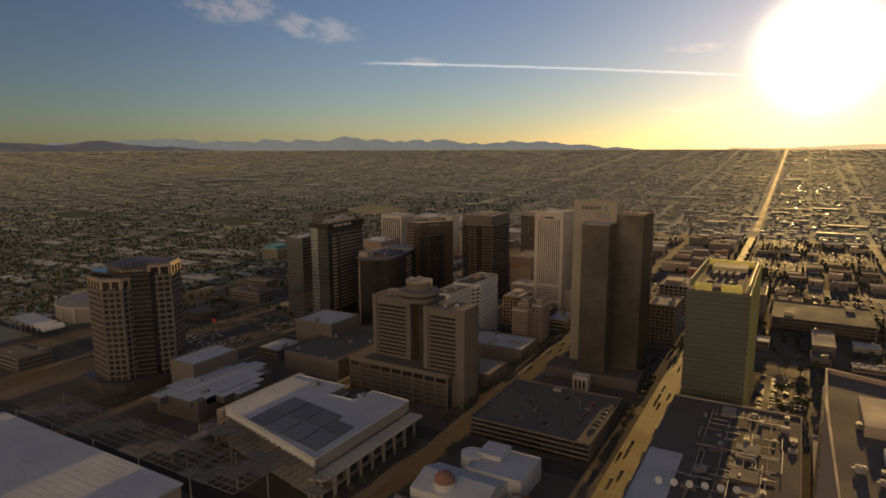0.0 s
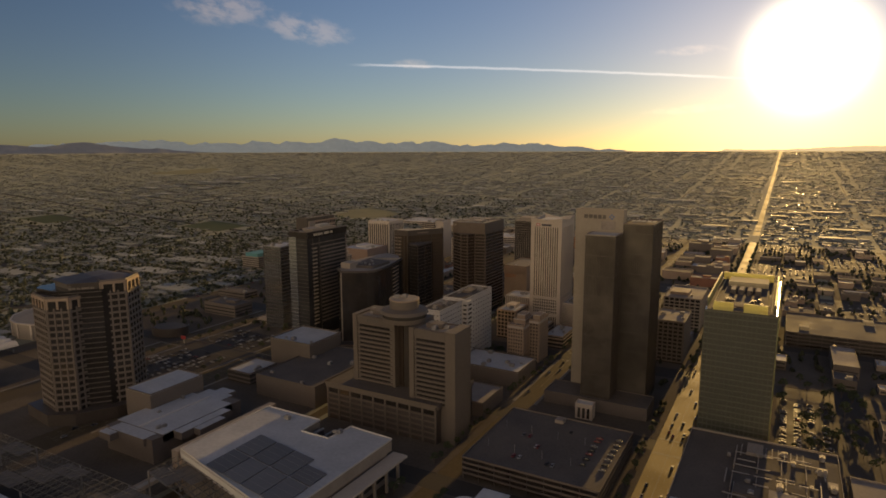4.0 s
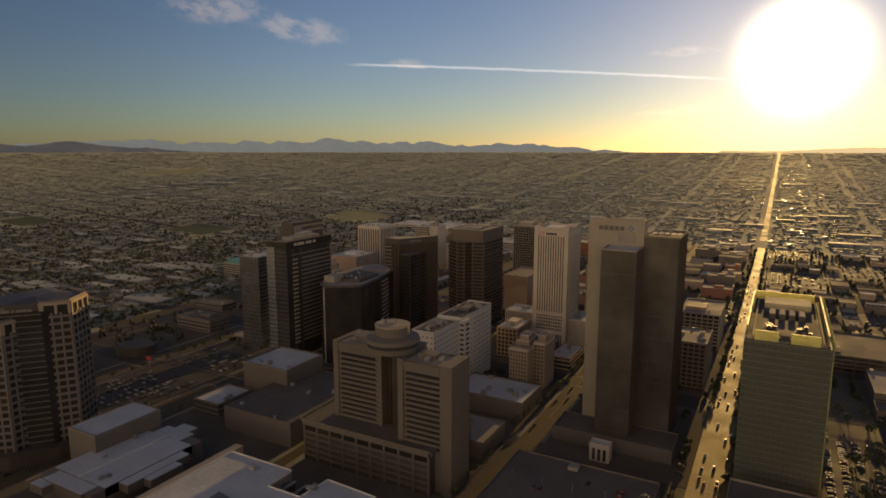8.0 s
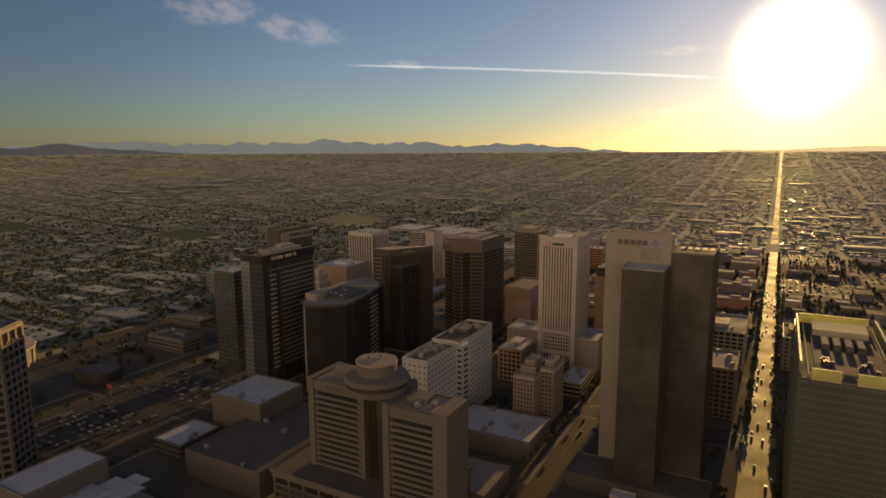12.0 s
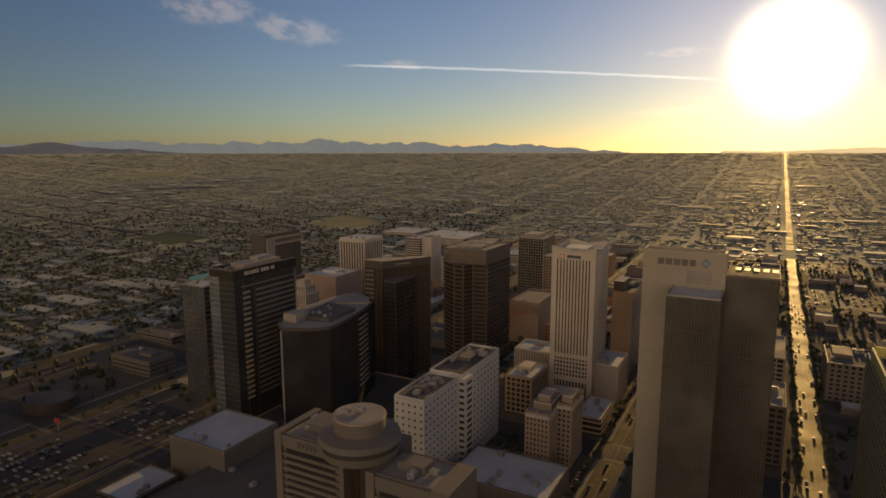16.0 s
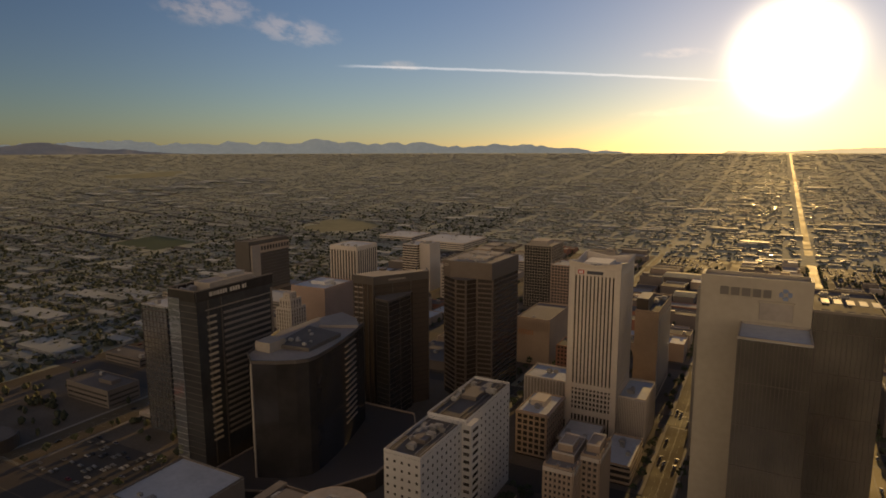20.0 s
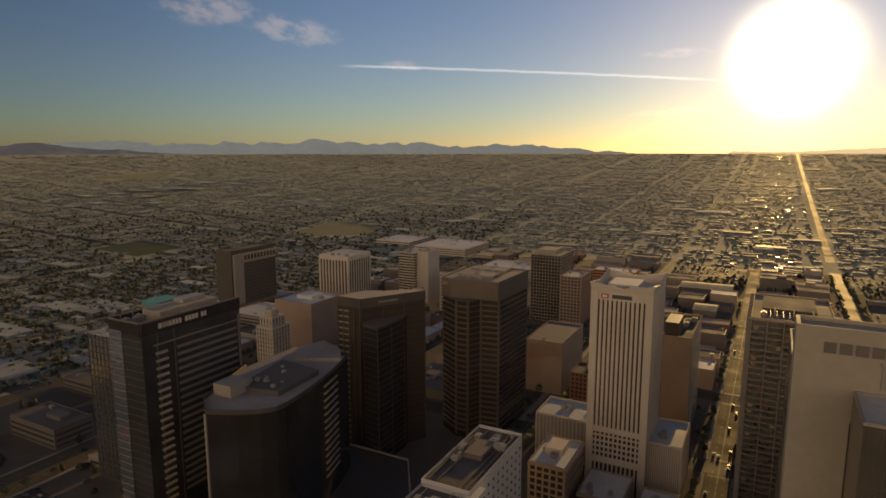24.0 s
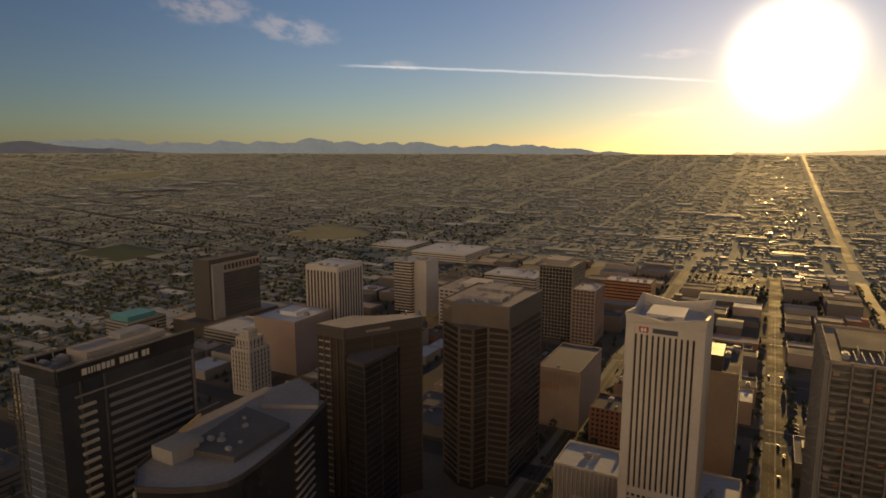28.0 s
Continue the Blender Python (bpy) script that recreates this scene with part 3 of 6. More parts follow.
def crowned_tower():
    t = thing("glass_tower", "greenish glass office tower with an open crown", "skyscraper", 38, 108)
    body = rect(17, 60, 51, 168)
    prism("body", body, 0, 96, GLASS_GN, t)
    zs = [5 + 3.75 * k for k in range(25)]
    for p0, p1 in ((body[0], body[1]), (body[3], body[0]), (body[1], body[2])):
        bands(t, p0, p1, zs, 1.0, 0.2, GREENBAND, "spandrel")
    piers(t, body[0], body[1], 16, 0.25, 3, 96, 0.3, GREENBAND, "mullion")
    piers(t, body[3], body[0], 30, 0.3, 3, 96, 0.3, GREENBAND, "mullion")
    prism("roof", rect(18, 59, 52, 167), 96, 96.3, ROOF_D, t)
    # open crown of pale green glass screens
    for x0, x1, y0, y1 in ((22, 34, 50.6, 51.6), (40, 54, 50.6, 51.6), (19, 55, 160, 161), (17.2, 18.2, 60, 158), (57.6, 58.6, 56, 160)):
        v, f = [], []
        box_vf(x0, x1, y0, y1, 96.3, 102, v, f)
        part("crown_screen", v, f, CROWN, t, "pale yellow green screen")
    for y in range(56, 160, 8):
        piece("crown_post", t, METAL, (17.7, y, 99), (0.4, 0.4, 6))
        piece("crown_post", t, METAL, (58.1, y, 99), (0.4, 0.4, 6))
    prism("plant_deck", rect(24, 53, 62, 150), 96.3, 97.4, ROOF_D, t)
    for x in (21, 56):
        piece("roof_kerb", t, STRAW, (x, 106, 97), (0.8, 100, 1.2))
    # sunken deck with a bright rear screen and four lit cooling cells
    prism("rear_deck", rect(25, 52, 128, 148), 97.4, 101.0, STRAW, t)
    for k in range(4):
        piece("cooling_cell", t, ROOF_D, (30 + 5.4 * k, 108, 98.9), (3.6, 16, 3.0))
        piece("cooling_cell_cap", t, ROOF_G, (30 + 5.4 * k, 108, 100.5), (2.6, 14, 0.2))
    for x0, x1, y in ((21, 35, 54.5), (39.5, 55, 54.5), (20, 55, 157)):
        piece("screen_rail", t, STRAW, ((x0 + x1) / 2, y, 98.2), (x1 - x0, 0.5, 0.5))
    clutter(t, 27, 33, 66, 80, 97.4, 4, 0.9, DARKBAND)
    clutter(t, 43, 50, 66, 90, 97.4, 5, 0.9, DARKBAND)
    piers(t, (60, 51), (60, 168), 40, 0.4, 2, 100, 0.8, CROWN, "edge_fin")
    return t


CROWN = material("pale_green_crown_panel", (0.42, 0.42, 0.17), 0.6, vary=0.15, scale=0.2)
CROWN.node_tree.nodes["Principled BSDF"].inputs["Transmission Weight"].default_value = 0.45


def ribbed_tower():
    t = thing("office_tower", "white tower with long dark vertical window strips", "skyscraper", -166, 276)
    x0, x1, y0, y1, h = -184, -149.5, 254, 297, 122
    prism("core", rect(x0 + 0.6, x1 - 0.6, y0 + 0.6, y1 - 0.6), 0, h - 2, GLASS, t)
    for p0, p1, n in (((x0, y0), (x1, y0), 14), ((x1, y0), (x1, y1), 17), ((x0, y1), (x0, y0), 17)):
        ln = edge(p0, p1)[0]
        _, rot, d, o = edge(p0, p1)
        piers(t, (p0[0] - o[0] * 1.0, p0[1] - o[1] * 1.0), (p1[0] - o[0] * 1.0, p1[1] - o[1] * 1.0), n, 1.55, 40, h - 5, 1.0, PALE, "pier")
        bands(t, (p0[0] - o[0], p0[1] - o[1]), (p1[0] - o[0], p1[1] - o[1]), [h - 2.5], 5, 1.02, PALE, "crown_band")
        bands(t, (p0[0] - o[0], p0[1] - o[1]), (p1[0] - o[0], p1[1] - o[1]), [38.5], 3.4, 1.02, PALE, "base_band")
        bands(t, (p0[0] - o[0], p0[1] - o[1]), (p1[0] - o[0], p1[1] - o[1]), [21 + 3.4 * k for k in range(5)], 1.1, 0.9, PALE, "spandrel")
        piers(t, (p0[0] - o[0], p0[1] - o[1]), (p1[0] - o[0], p1[1] - o[1]), n, 1.0, 0, 37, 0.95, PALE, "lower_pier")
        bands(t, (p0[0] - o[0], p0[1] - o[1]), (p1[0] - o[0], p1[1] - o[1]), [19], 3, 1.0, PALE, "base_band")
        # broad corner piers
        for q in (p0, p1):
            piece("corner_pier", t, PALE, (q[0] - (1.9 if q[0] == x1 else -1.9), q[1] - (1.9 if q[1] == y1 else -1.9), h / 2), (4.2, 4.2, h))
    prism("roof", rect(x0 + 1, x1 - 1, y0 + 1, y1 - 1), h - 2, h - 1.4, ROOF_W, t)
    # inward sloping crown walls
    xm, ym = (x0 + x1) / 2, (y0 + y1) / 2
    low = [(x0, y0), (xm, y0), (x1, y0), (x1, ym), (x1, y1), (xm, y1), (x0, y1), (x0, ym)]
    v = [(x, y, h) for x, y in low]
    v += [(xm + (x - xm) * 1.04, ym + (y - ym) * 1.04, h + (5.2 if k % 2 == 0 else 2.2)) for k, (x, y) in enumerate(low)]
    v += [(xm + (x - xm) * 0.97, ym + (y - ym) * 0.97, h + (5.2 if k % 2 == 0 else 2.2)) for k, (x, y) in enumerate(low)]
    v += [(xm + (x - xm) * 0.94, ym + (y - ym) * 0.94, h - 1.4) for x, y in low]
    part("flared_crown", v, [(8 * r + k, 8 * r + (k + 1) % 8, 8 * r + 8 + (k + 1) % 8, 8 * r + 8 + k) for r in range(3) for k in range(8)], PALE, t)
    prism("penthouse", rect(-177, -160, 265, 285), h - 1.4, h + 2.5, WHITE, t)
    clutter(t, -178, -156, 257, 264, h - 1.4, 5)
    piece("sign_panel", t, SIGN_R, (-176, 253.8, h - 2.6), (4.2, 0.5, 2.6))
    sign_blocks(t, (0.6, 0.6), (-176, 253.4, h - 2.6), 1.6, 0, SIGN_W, "pale raised sign shape")
    piece("sign_panel", t, SIGN_D, (-166.5, 253.85, h - 2.7), (11, 0.4, 2.2))
    # wings at the foot
    for n, x0, x1, y0, y1, h in (("north_wing", -149.3, -131, 262, 300, 32), ("south_wing", -224, -186, 278, 308, 29)):
        w = prism(n, rect(x0, x1, y0, y1), 0.16, h, GREYC, t)
        flat_roof(w, rect(x0, x1, y0, y1), h, ROOF_W, PALE, 1.4)
        piers(w, (x0, y0), (x1, y0), 16, 0.7, 1, h, 0.7, PALE, "rib")
        piers(w, (x1, y0), (x1, y1), 18, 0.7, 1, h, 0.7, PALE, "rib")
        clutter(w, x0 + 3, x1 - 3, y0 + 4, y1 - 4, h + 0.1, 4)
    return t


def tan_slab():
    t = thing("hotel_block", "plain tan slab building with blank sunless end wall", "building", -146, 375)
    prism("body", rect(-155, -137, 341, 409), 0, 74, TAN, t)
    flat_roof(t, rect(-155, -137, 341, 409), 74, ROOF_D, TAN, 1.6)
    prism("lift_house", rect(-155, -146, 345, 370), 74.2, 84, DARKBAND, t)
    bands(t, (-137, 341), (-137, 409), [5 + 3.3 * k for k in range(20)], 1.2, 0.25, GLASS, "window_band", 3, 3)
    clutter(t, -152, -140, 372, 405, 74.1, 6)


def white_slab():
    t = thing("hotel", "white slab hotel with rows of small square windows", "hotel", -208, 125)
    h = 60
    prism("body", rect(-219, -199, 75, 118), 0, h, WHITE, t)
    prism("rear_body", rect(-219.5, -196.5, 118, 178), 0, h + 1.5, WHITE, t)
    flat_roof(t, rect(-219, -199, 75, 118), h, ROOF_D, WHITE, 1.6)
    flat_roof(t, rect(-219.5, -196.5, 118, 178), h + 1.5, ROOF_D, WHITE, 1.6)
    prism("stair_tower", rect(-199, -193.5, 117.9, 128), 0, h + 0.5, WHITE, t)
    wm = box_mesh(1.2, 0.3, 1.25, GLASS_GY, "window")
    for p0, p1, n, z1 in (((-219, 75), (-199, 75), 5, h), ((-199, 75), (-199, 117), 9, h), ((-196.5, 129), (-196.5, 178), 9, h)):
        ln, rot, d, o = edge(p0, p1)
        for r in range(13):
            for c in range(n):
                s = ln * (c + 0.5) / n
                ob = new("window", wm)
                ob.parent = t
                put_at(ob, Vector((p0[0] + d[0] * s + o[0] * 0.02, p0[1] + d[1] * s + o[1] * 0.02, z1 - 3.2 - r * 4.2)) - origin(t), rot)
    for r in range(13):
        piece("stair_window", t, GLASS, (-193.4, 123, h - 3 - 4.2 * r), (0.3, 6.5, 1.7))
        piece("stair_window", t, GLASS, (-196.2, 117.8, h - 3 - 4.2 * r), (3.4, 0.3, 1.7))
    prism("penthouse", rect(-213, -204, 146, 162), h + 1.6, h + 4, BROWN, t)
    prism("penthouse", rect(-213, -205, 90, 100), h + 0.1, h + 2.2, BROWN, t)
    for x in (-218.2, -214, -202.5, -199.8):
        piece("roof_rail", t, METAL, (x, 96, h + 2.4), (0.2, 40, 0.2))
        piece("roof_pipe", t, BROWN, (x + 0.6, 147, h + 2.3), (0.6, 56, 0.6))
    clutter(t, -217, -201, 78, 116, h + 0.1, 10)
    clutter(t, -217, -199, 120, 175, h + 1.7, 12)
    return t


HOTEL_TAN = material("brown_tan_concrete", (0.15, 0.122, 0.095), 0.8, vary=0.18, scale=0.06, grain=0.6)


def drum_hotel():
    t = thing("hotel", "brown concrete hotel with banded balconies and round rooftop drum", "hotel", -175, -10)
    pod = prism("podium", rect(-234, -139, -36, 18), 0, 28, DARKBAND, t)
    flat_roof(pod, rect(-235.5, -137.5, -38.5, 18), 28, ROOF_D, HOTEL_TAN, 1.4)
    bands(pod, (-234, -36), (-139, -36), [26.6], 2.6, 2.2, HOTEL_TAN, "cornice")
    bands(pod, (-139, -36), (-139, 18), [26.6], 2.6, 1.4, HOTEL_TAN, "cornice")
    for k in range(9):
        piece("opening", pod, GLASS_BK, (-228.5 + 10.4 * k, -36.15, 23.0), (8.4, 0.4, 4.0))
    bands(pod, (-234, -36), (-139, -36), [4, 8, 12, 16, 20], 1.3, 0.8, HOTEL_TAN, "ledge")
    piers(pod, (-234, -36), (-139, -36), 10, 1.4, 0, 26, 1.0, HOTEL_TAN, "pier")
    low = prism("rear_podium", rect(-160, -130, 18.1, 56), 0.16, 11, BROWN, t)
    flat_roof(low, rect(-160, -130, 18.1, 56), 11, ROOF_G, BROWN, 1.0)
    for n, x0, x1, y0, y1 in (("south_wing", -219, -183, -20, 6), ("north_wing", -163, -128, -30, -9)):
        w = prism(n, rect(x0, x1, y0, y1), 0.1, 78, BROWN, t)
        flat_roof(w, rect(x0, x1, y0, y1), 78, ROOF_G, HOTEL_TAN, 1.2)
        prism("end_wall", rect(x0 - 0.8, x0 + 3, y0 - 1.6, y1 + 0.6), 0.1, 79.6, HOTEL_TAN, w)
        prism("end_wall", rect(x1 - 7 if x1 > -150 else x1 - 1.5, x1 + 0.8, y0 - 1.6, y1 + 0.6), 0.1, 79.6, HOTEL_TAN, w)
        bands(w, (x0, y0), (x1, y0), [26 + 3.35 * k for k in range(14)], 1.45, 1.3, HOTEL_TAN, "balcony_band", 3.2, 7.2 if x1 > -150 else 1.6)
        bands(w, (x0, y0), (x1, y0), [76], 5.2, 1.4, HOTEL_TAN, "top_band", 3.2, 7.2 if x1 > -150 else 1.6)
        # near-black sheets draw the shade between the balcony bands
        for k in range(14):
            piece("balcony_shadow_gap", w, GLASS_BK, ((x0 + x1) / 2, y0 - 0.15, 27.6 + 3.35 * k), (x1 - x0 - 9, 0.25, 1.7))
        clutter(w, x0 + 5, x1 - 8, y0 + 5, y1 - 4, 78.1, 4)
        prism("lift_house", rect(x0 + 8, x0 + 20, y0 + 8, y1 - 5), 78.1, 81.5, BROWN, w)
    prism("link", rect(-183, -163, -14, 2), 0.1, 80, BROWN, t)
    for k in range(4):
        piece("glass_shaft", t, GLASS if k % 2 else GLASS_BZ, (-180.5 + 5 * k, -15.2 - 0.4 * (k % 2), 50), (4.2, 2.4, 56))

    def disc(nm, r, z0, z1, mat, r1=None, label="", seg=40):
        r1 = r1 or r
        v = [(-175 + r * math.cos(2 * math.pi * k / seg), -19 + r * math.sin(2 * math.pi * k / seg), z0) for k in range(seg)]
        v += [(-175 + r1 * math.cos(2 * math.pi * k / seg), -19 + r1 * math.sin(2 * math.pi * k / seg), z1) for k in range(seg)]
        f = [tuple(range(seg - 1, -1, -1)), tuple(range(seg, 2 * seg))] + [(k, (k + 1) % seg, seg + (k + 1) % seg, seg + k) for k in range(seg)]
        return part(nm, v, f, mat, t, label)
    disc("drum_soffit", 15.5, 80.0, 83.4, HOTEL_TAN, 16.2)
    disc("restaurant_window_ring", 16.0, 83.4, 86.0, GLASS, label="dark continuous window ring")
    disc("drum_eave", 17.2, 86.0, 88.2, HOTEL_TAN, 16.4)
    disc("drum_roof", 16.4, 88.2, 89.6, HOTEL_TAN, 10.8)
    disc("upper_drum", 10.6, 89.6, 95.2, HOTEL_TAN)
    disc("upper_drum_rim", 10.9, 95.2, 96.0, TAN)
    disc("upper_drum_roof", 9.9, 96.0, 96.25, ROOF_G)
    clutter(t, -180, -170, -24, -14, 96.4, 3, 0.8)
    sign_blocks(t, (0.75, 0.8, 0.8, 0.7, 0.7), (-202, -21.8, 76), 2.2, 0, SIGN_G, "grey raised sign shape")
    return t


def grid_tower(t, poly, faces, h, floor, z0, glass, mat, pier_w=0.9, band_h=1.6, depth=0.5, bay=4.5):
    """Dark glass core behind a grid of piers and spandrels."""
    n = int((h - z0) / floor)
    for i in faces:
        p0, p1 = poly[i], poly[(i + 1) % len(poly)]
        ln = edge(p0, p1)[0]
        piers(t, p0, p1, max(2, int(ln / bay) + 1), pier_w, z0, h, depth, mat, "pier")
        bands(t, p0, p1, [z0 + floor * k for k in range(n + 1)], band_h, depth * 0.9, mat, "spandrel")


def granite_tower():
    t = thing("office_tower", "granite grid tower with a dark curved glass recess", "skyscraper", -397, -106)
    x0, x1, y0, y1 = -436, -368, -136, -74
    # two granite shafts either side of a glass recess
    a = [(-430, -137), (-404, -142), (-392, -132), (-392, -100), (-430, -100)]
    b = [(-384, -112), (-375, -98), (-386, -80), (-410, -78), (-405, -106)]
    c = [(-436, -128), (-430, -134), (-400, -134), (-382, -113), (-379, -94), (-390, -80), (-436, -80)]
    prism("glass_core", c, 0, 99, GLASS_BK, t)
    pa = prism("east_shaft", a, 0, 95, GLASS_BK, t)
    grid_tower(pa, a, (0, 1, 2), 88, 4.8, 8, GLASS, PINK, 1.2, 1.6, 0.7, 4.4)
    flat_roof(pa, a, 95, ROOF_D, PINK, 1.5)
    pb = prism("north_shaft", b, 0, 104, GLASS_BK, t)
    grid_tower(pb, b, (0, 1, 4), 97, 4.8, 8, GLASS, PINK, 1.2, 1.6, 0.7, 4.4)
    flat_roof(pb, b, 104, ROOF_D, PINK, 1.5)
    # tan colour of the crown carries the gold light on the tower top
    for poly, faces, top in ((a, (0, 1, 2), 95), (b, (0, 1, 4), 104)):
        for i in faces:
            p0, p1 = poly[i], poly[(i + 1) % len(poly)]
            piers(t, p0, p1, max(2, int(edge(p0, p1)[0] / 5.6) + 1), 1.6, top - 8, top, 0.8, TAN, "crown_pier")
            bands(t, p0, p1, [top - 0.8], 2.0, 0.9, TAN, "crown_beam")
    bands(t, c[2], c[3], [8 + 3.9 * k for k in range(24)], 0.4, 1.2, BROWN, "sun_shade")
    prism("glass_lantern", [(-426, -122), (-398, -126), (-382, -106), (-391, -84), (-426, -84)], 99, 103, DARKBAND, t)
    prism("hipped_roof_eave", [(-428, -124), (-398, -129), (-379, -105), (-389, -82), (-428, -82)], 103, 104.2, DARKBAND, t)
    v = [(-428, -124, 104.2), (-398, -129, 104.2), (-379, -105, 104.2), (-389, -82, 104.2), (-428, -82, 104.2), (-418, -104, 106.5), (-398, -108, 106.5), (-398, -94, 106.5), (-418, -92, 106.5)]
    part("hipped_roof", v, [(0, 1, 6, 5), (1, 2, 6), (2, 3, 7, 6), (3, 4, 8, 7), (4, 0, 5, 8), (5, 6, 7, 8)], DARKBAND, t)
    ln, rot, d, o = edge((-400, -134), (-380, -112))
    sign_blocks(t, (0.6, 0.5, 0.5, 0.5, -0.3, 0.5, 0.3, -0.3, 0.7, 0.8, 0.5, 0.4, 0.2, 0.5, 0.5), (-390 + o[0] * 1.6, -123 + o[1] * 1.6, 101), 1.5, rot, GREYC, "grey raised sign shape")
    prism("base", [(-440, -144), (-404, -149), (-388, -138), (-374, -114), (-369, -96), (-382, -74), (-440, -74)], 0, 9, DARKBAND, t)
    return t


def banded_tower():
    t = thing("office_tower", "dark glass tower with pale floor bands and rooftop sign", "skyscraper", -385, 128)
    p = rect(-390, -366, 96, 160)
    prism("body", p, 0, 111, GLASS_SM, t)
    bands(t, p[1], p[2], [20 + 4.0 * k for k in range(21)], 1.5, 0.6, PINK, "floor_band", 20, 3)
    bands(t, p[1], p[2], [20 + 4.0 * k for k in range(21)], 1.2, 1.2, GREYC, "balcony", 7, 50)
    bands(t, p[1], p[2], [104.5], 0.7, 0.8, PINK, "frieze_ledge", 6, 1)
    piers(t, p[1], p[2], 1, 1.2, 4, 108, 0.9, PINK, "corner_pier", trim0=62, trim1=0.4)
    bands(t, p[0], p[1], [12 + 4.0 * k for k in range(25)], 0.4, 0.2, DARKBAND, "floor_band", 10, 0)
    piers(t, p[1], p[2], 2, 0.8, 4, 111, 0.6, DARKBAND, "pier", trim0=8, trim1=45)
    for a, c in ((1, 2), (0, 1), (3, 0)):
        bands(t, p[a], p[c], [114], 6.5, 0.8, GLASS_BK, "sign_band")
        bands(t, p[a], p[c], [117.6], 0.7, 1.1, BROWN, "coping")
    prism("roof", rect(-389.5, -366.5, 96.5, 159.5), 111, 113.5, ROOF_G, t)
    prism("penthouse", rect(-386, -372, 112, 150), 113.5, 119.0, GREYC, t)
    prism("upper_penthouse", rect(-384, -376, 130, 145), 119.0, 121.5, METAL, t)
    clutter(t, -371, -368.5, 100, 155, 113.5, 10)
    clutter(t, -386, -374, 99, 110, 113.5, 6)
    for k in range(9):
        piece("roof_rail_post", t, METAL, (-387 + 0.1, 100 + 7 * k, 116), (0.25, 0.25, 5))
    piece("silver_wall", t, GLASS_BL, (-385, 95.4, 58), (10, 1.0, 108), 0, "silvery reflecting glass wall")
    for k in range(26):
        piece("wall_joint", t, METAL, (-385, 94.8, 8 + 4 * k), (10, 0.2, 0.15))
    sign_blocks(t, (0.8, 0.25, 0.25, 0.2, 0.6, 0.6, 0.55, 0.55, -0.5, 0.7, 0.6, 0.6, 0.6, -0.4, 0.7, 0.4), (-364.6, 120, 114.2), 2.6, math.pi / 2, PALE, "pale raised sign shape", 0.22)
    s = thing("office_tower", "slim dark glass tower with a flat pale roof", "skyscraper", -437, 140)
    p = rect(-456, -430, 124, 158)
    prism("body", p, 0, 93, GLASS_BL, s)
    bands(s, p[0], p[1], [6 + 4 * k for k in range(22)], 0.7, 0.3, DARKBAND, "floor_band")
    bands(s, p[1], p[2], [6 + 4 * k for k in range(22)], 0.7, 0.3, DARKBAND, "floor_band")
    piers(s, p[0], p[1], 8, 0.4, 2, 93, 0.4, DARKBAND, "mullion")
    flat_roof(s, p, 93, ROOF_W, METAL, 1.0)
    clutter(s, -452, -434, 130, 153, 93.1, 4)


def curved_tower():
    t = thing("office_building", "dark glass building with a long curved front", "building", -310, 140)
    arc = []
    for k in range(17):
        s = k / 16
        x = -322 + 27 * (1 - (1 - min(1, s / 0.22)) ** 2) - 17 * max(0, (s - 0.22) / 0.78) ** 1.5
        arc.append((x, 95 + 96 * s))
    poly = arc + [(-352, 191), (-352, 150), (-335, 105)]
    prism("body", poly, 0, 80, GLASS_BK, t)
    prism("roof_deck", poly, 80, 80.5, ROOF_G, t)
    for k in range(16):
        bands(t, arc[k], arc[k + 1], [81.2], 2.2, 0.5, DARKBAND, "parapet")
        if 9 < k < 13:
            bands(t, arc[k], arc[k + 1], [24 + 4 * j for j in range(14)], 0.7, 0.8, TAN, "balcony_band")
    for q in ((-2, -1), (-1, 0)):
        bands(t, poly[q[0]], poly[q[1]], [81.2], 2.2, 0.5, DARKBAND, "parapet")
    prism("penthouse", rect(-337, -325, 113, 126), 80.5, 86.5, GREYC, t)
    prism("plant_deck", [(-330, 122), (-306, 126), (-308, 160), (-338, 164)], 80.5, 83, ROOF_D, t)
    prism("pale_roof", [(-334, 170), (-310, 182), (-321, 196), (-341, 205), (-346, 186)], 80.5, 82.4, ROOF_G, t)
    clutter(t, -330, -312, 128, 158, 83, 9, 0.6)
    piece("corner_pier", t, GREYC, (-322.6, 94.9, 40), (1.2, 1.2, 80))
    prism("podium", [(-318, 80), (-282, 95), (-262, 130), (-262, 180), (-285, 215), (-352, 215), (-352, 80)], 0.16, 10, DARKBAND, t)
    ring_part("podium_edge", [(-318, 80), (-282, 95), (-262, 130), (-262, 180), (-285, 215), (-352, 215), (-352, 80)], 0.8, 10, 11, TAN, t)


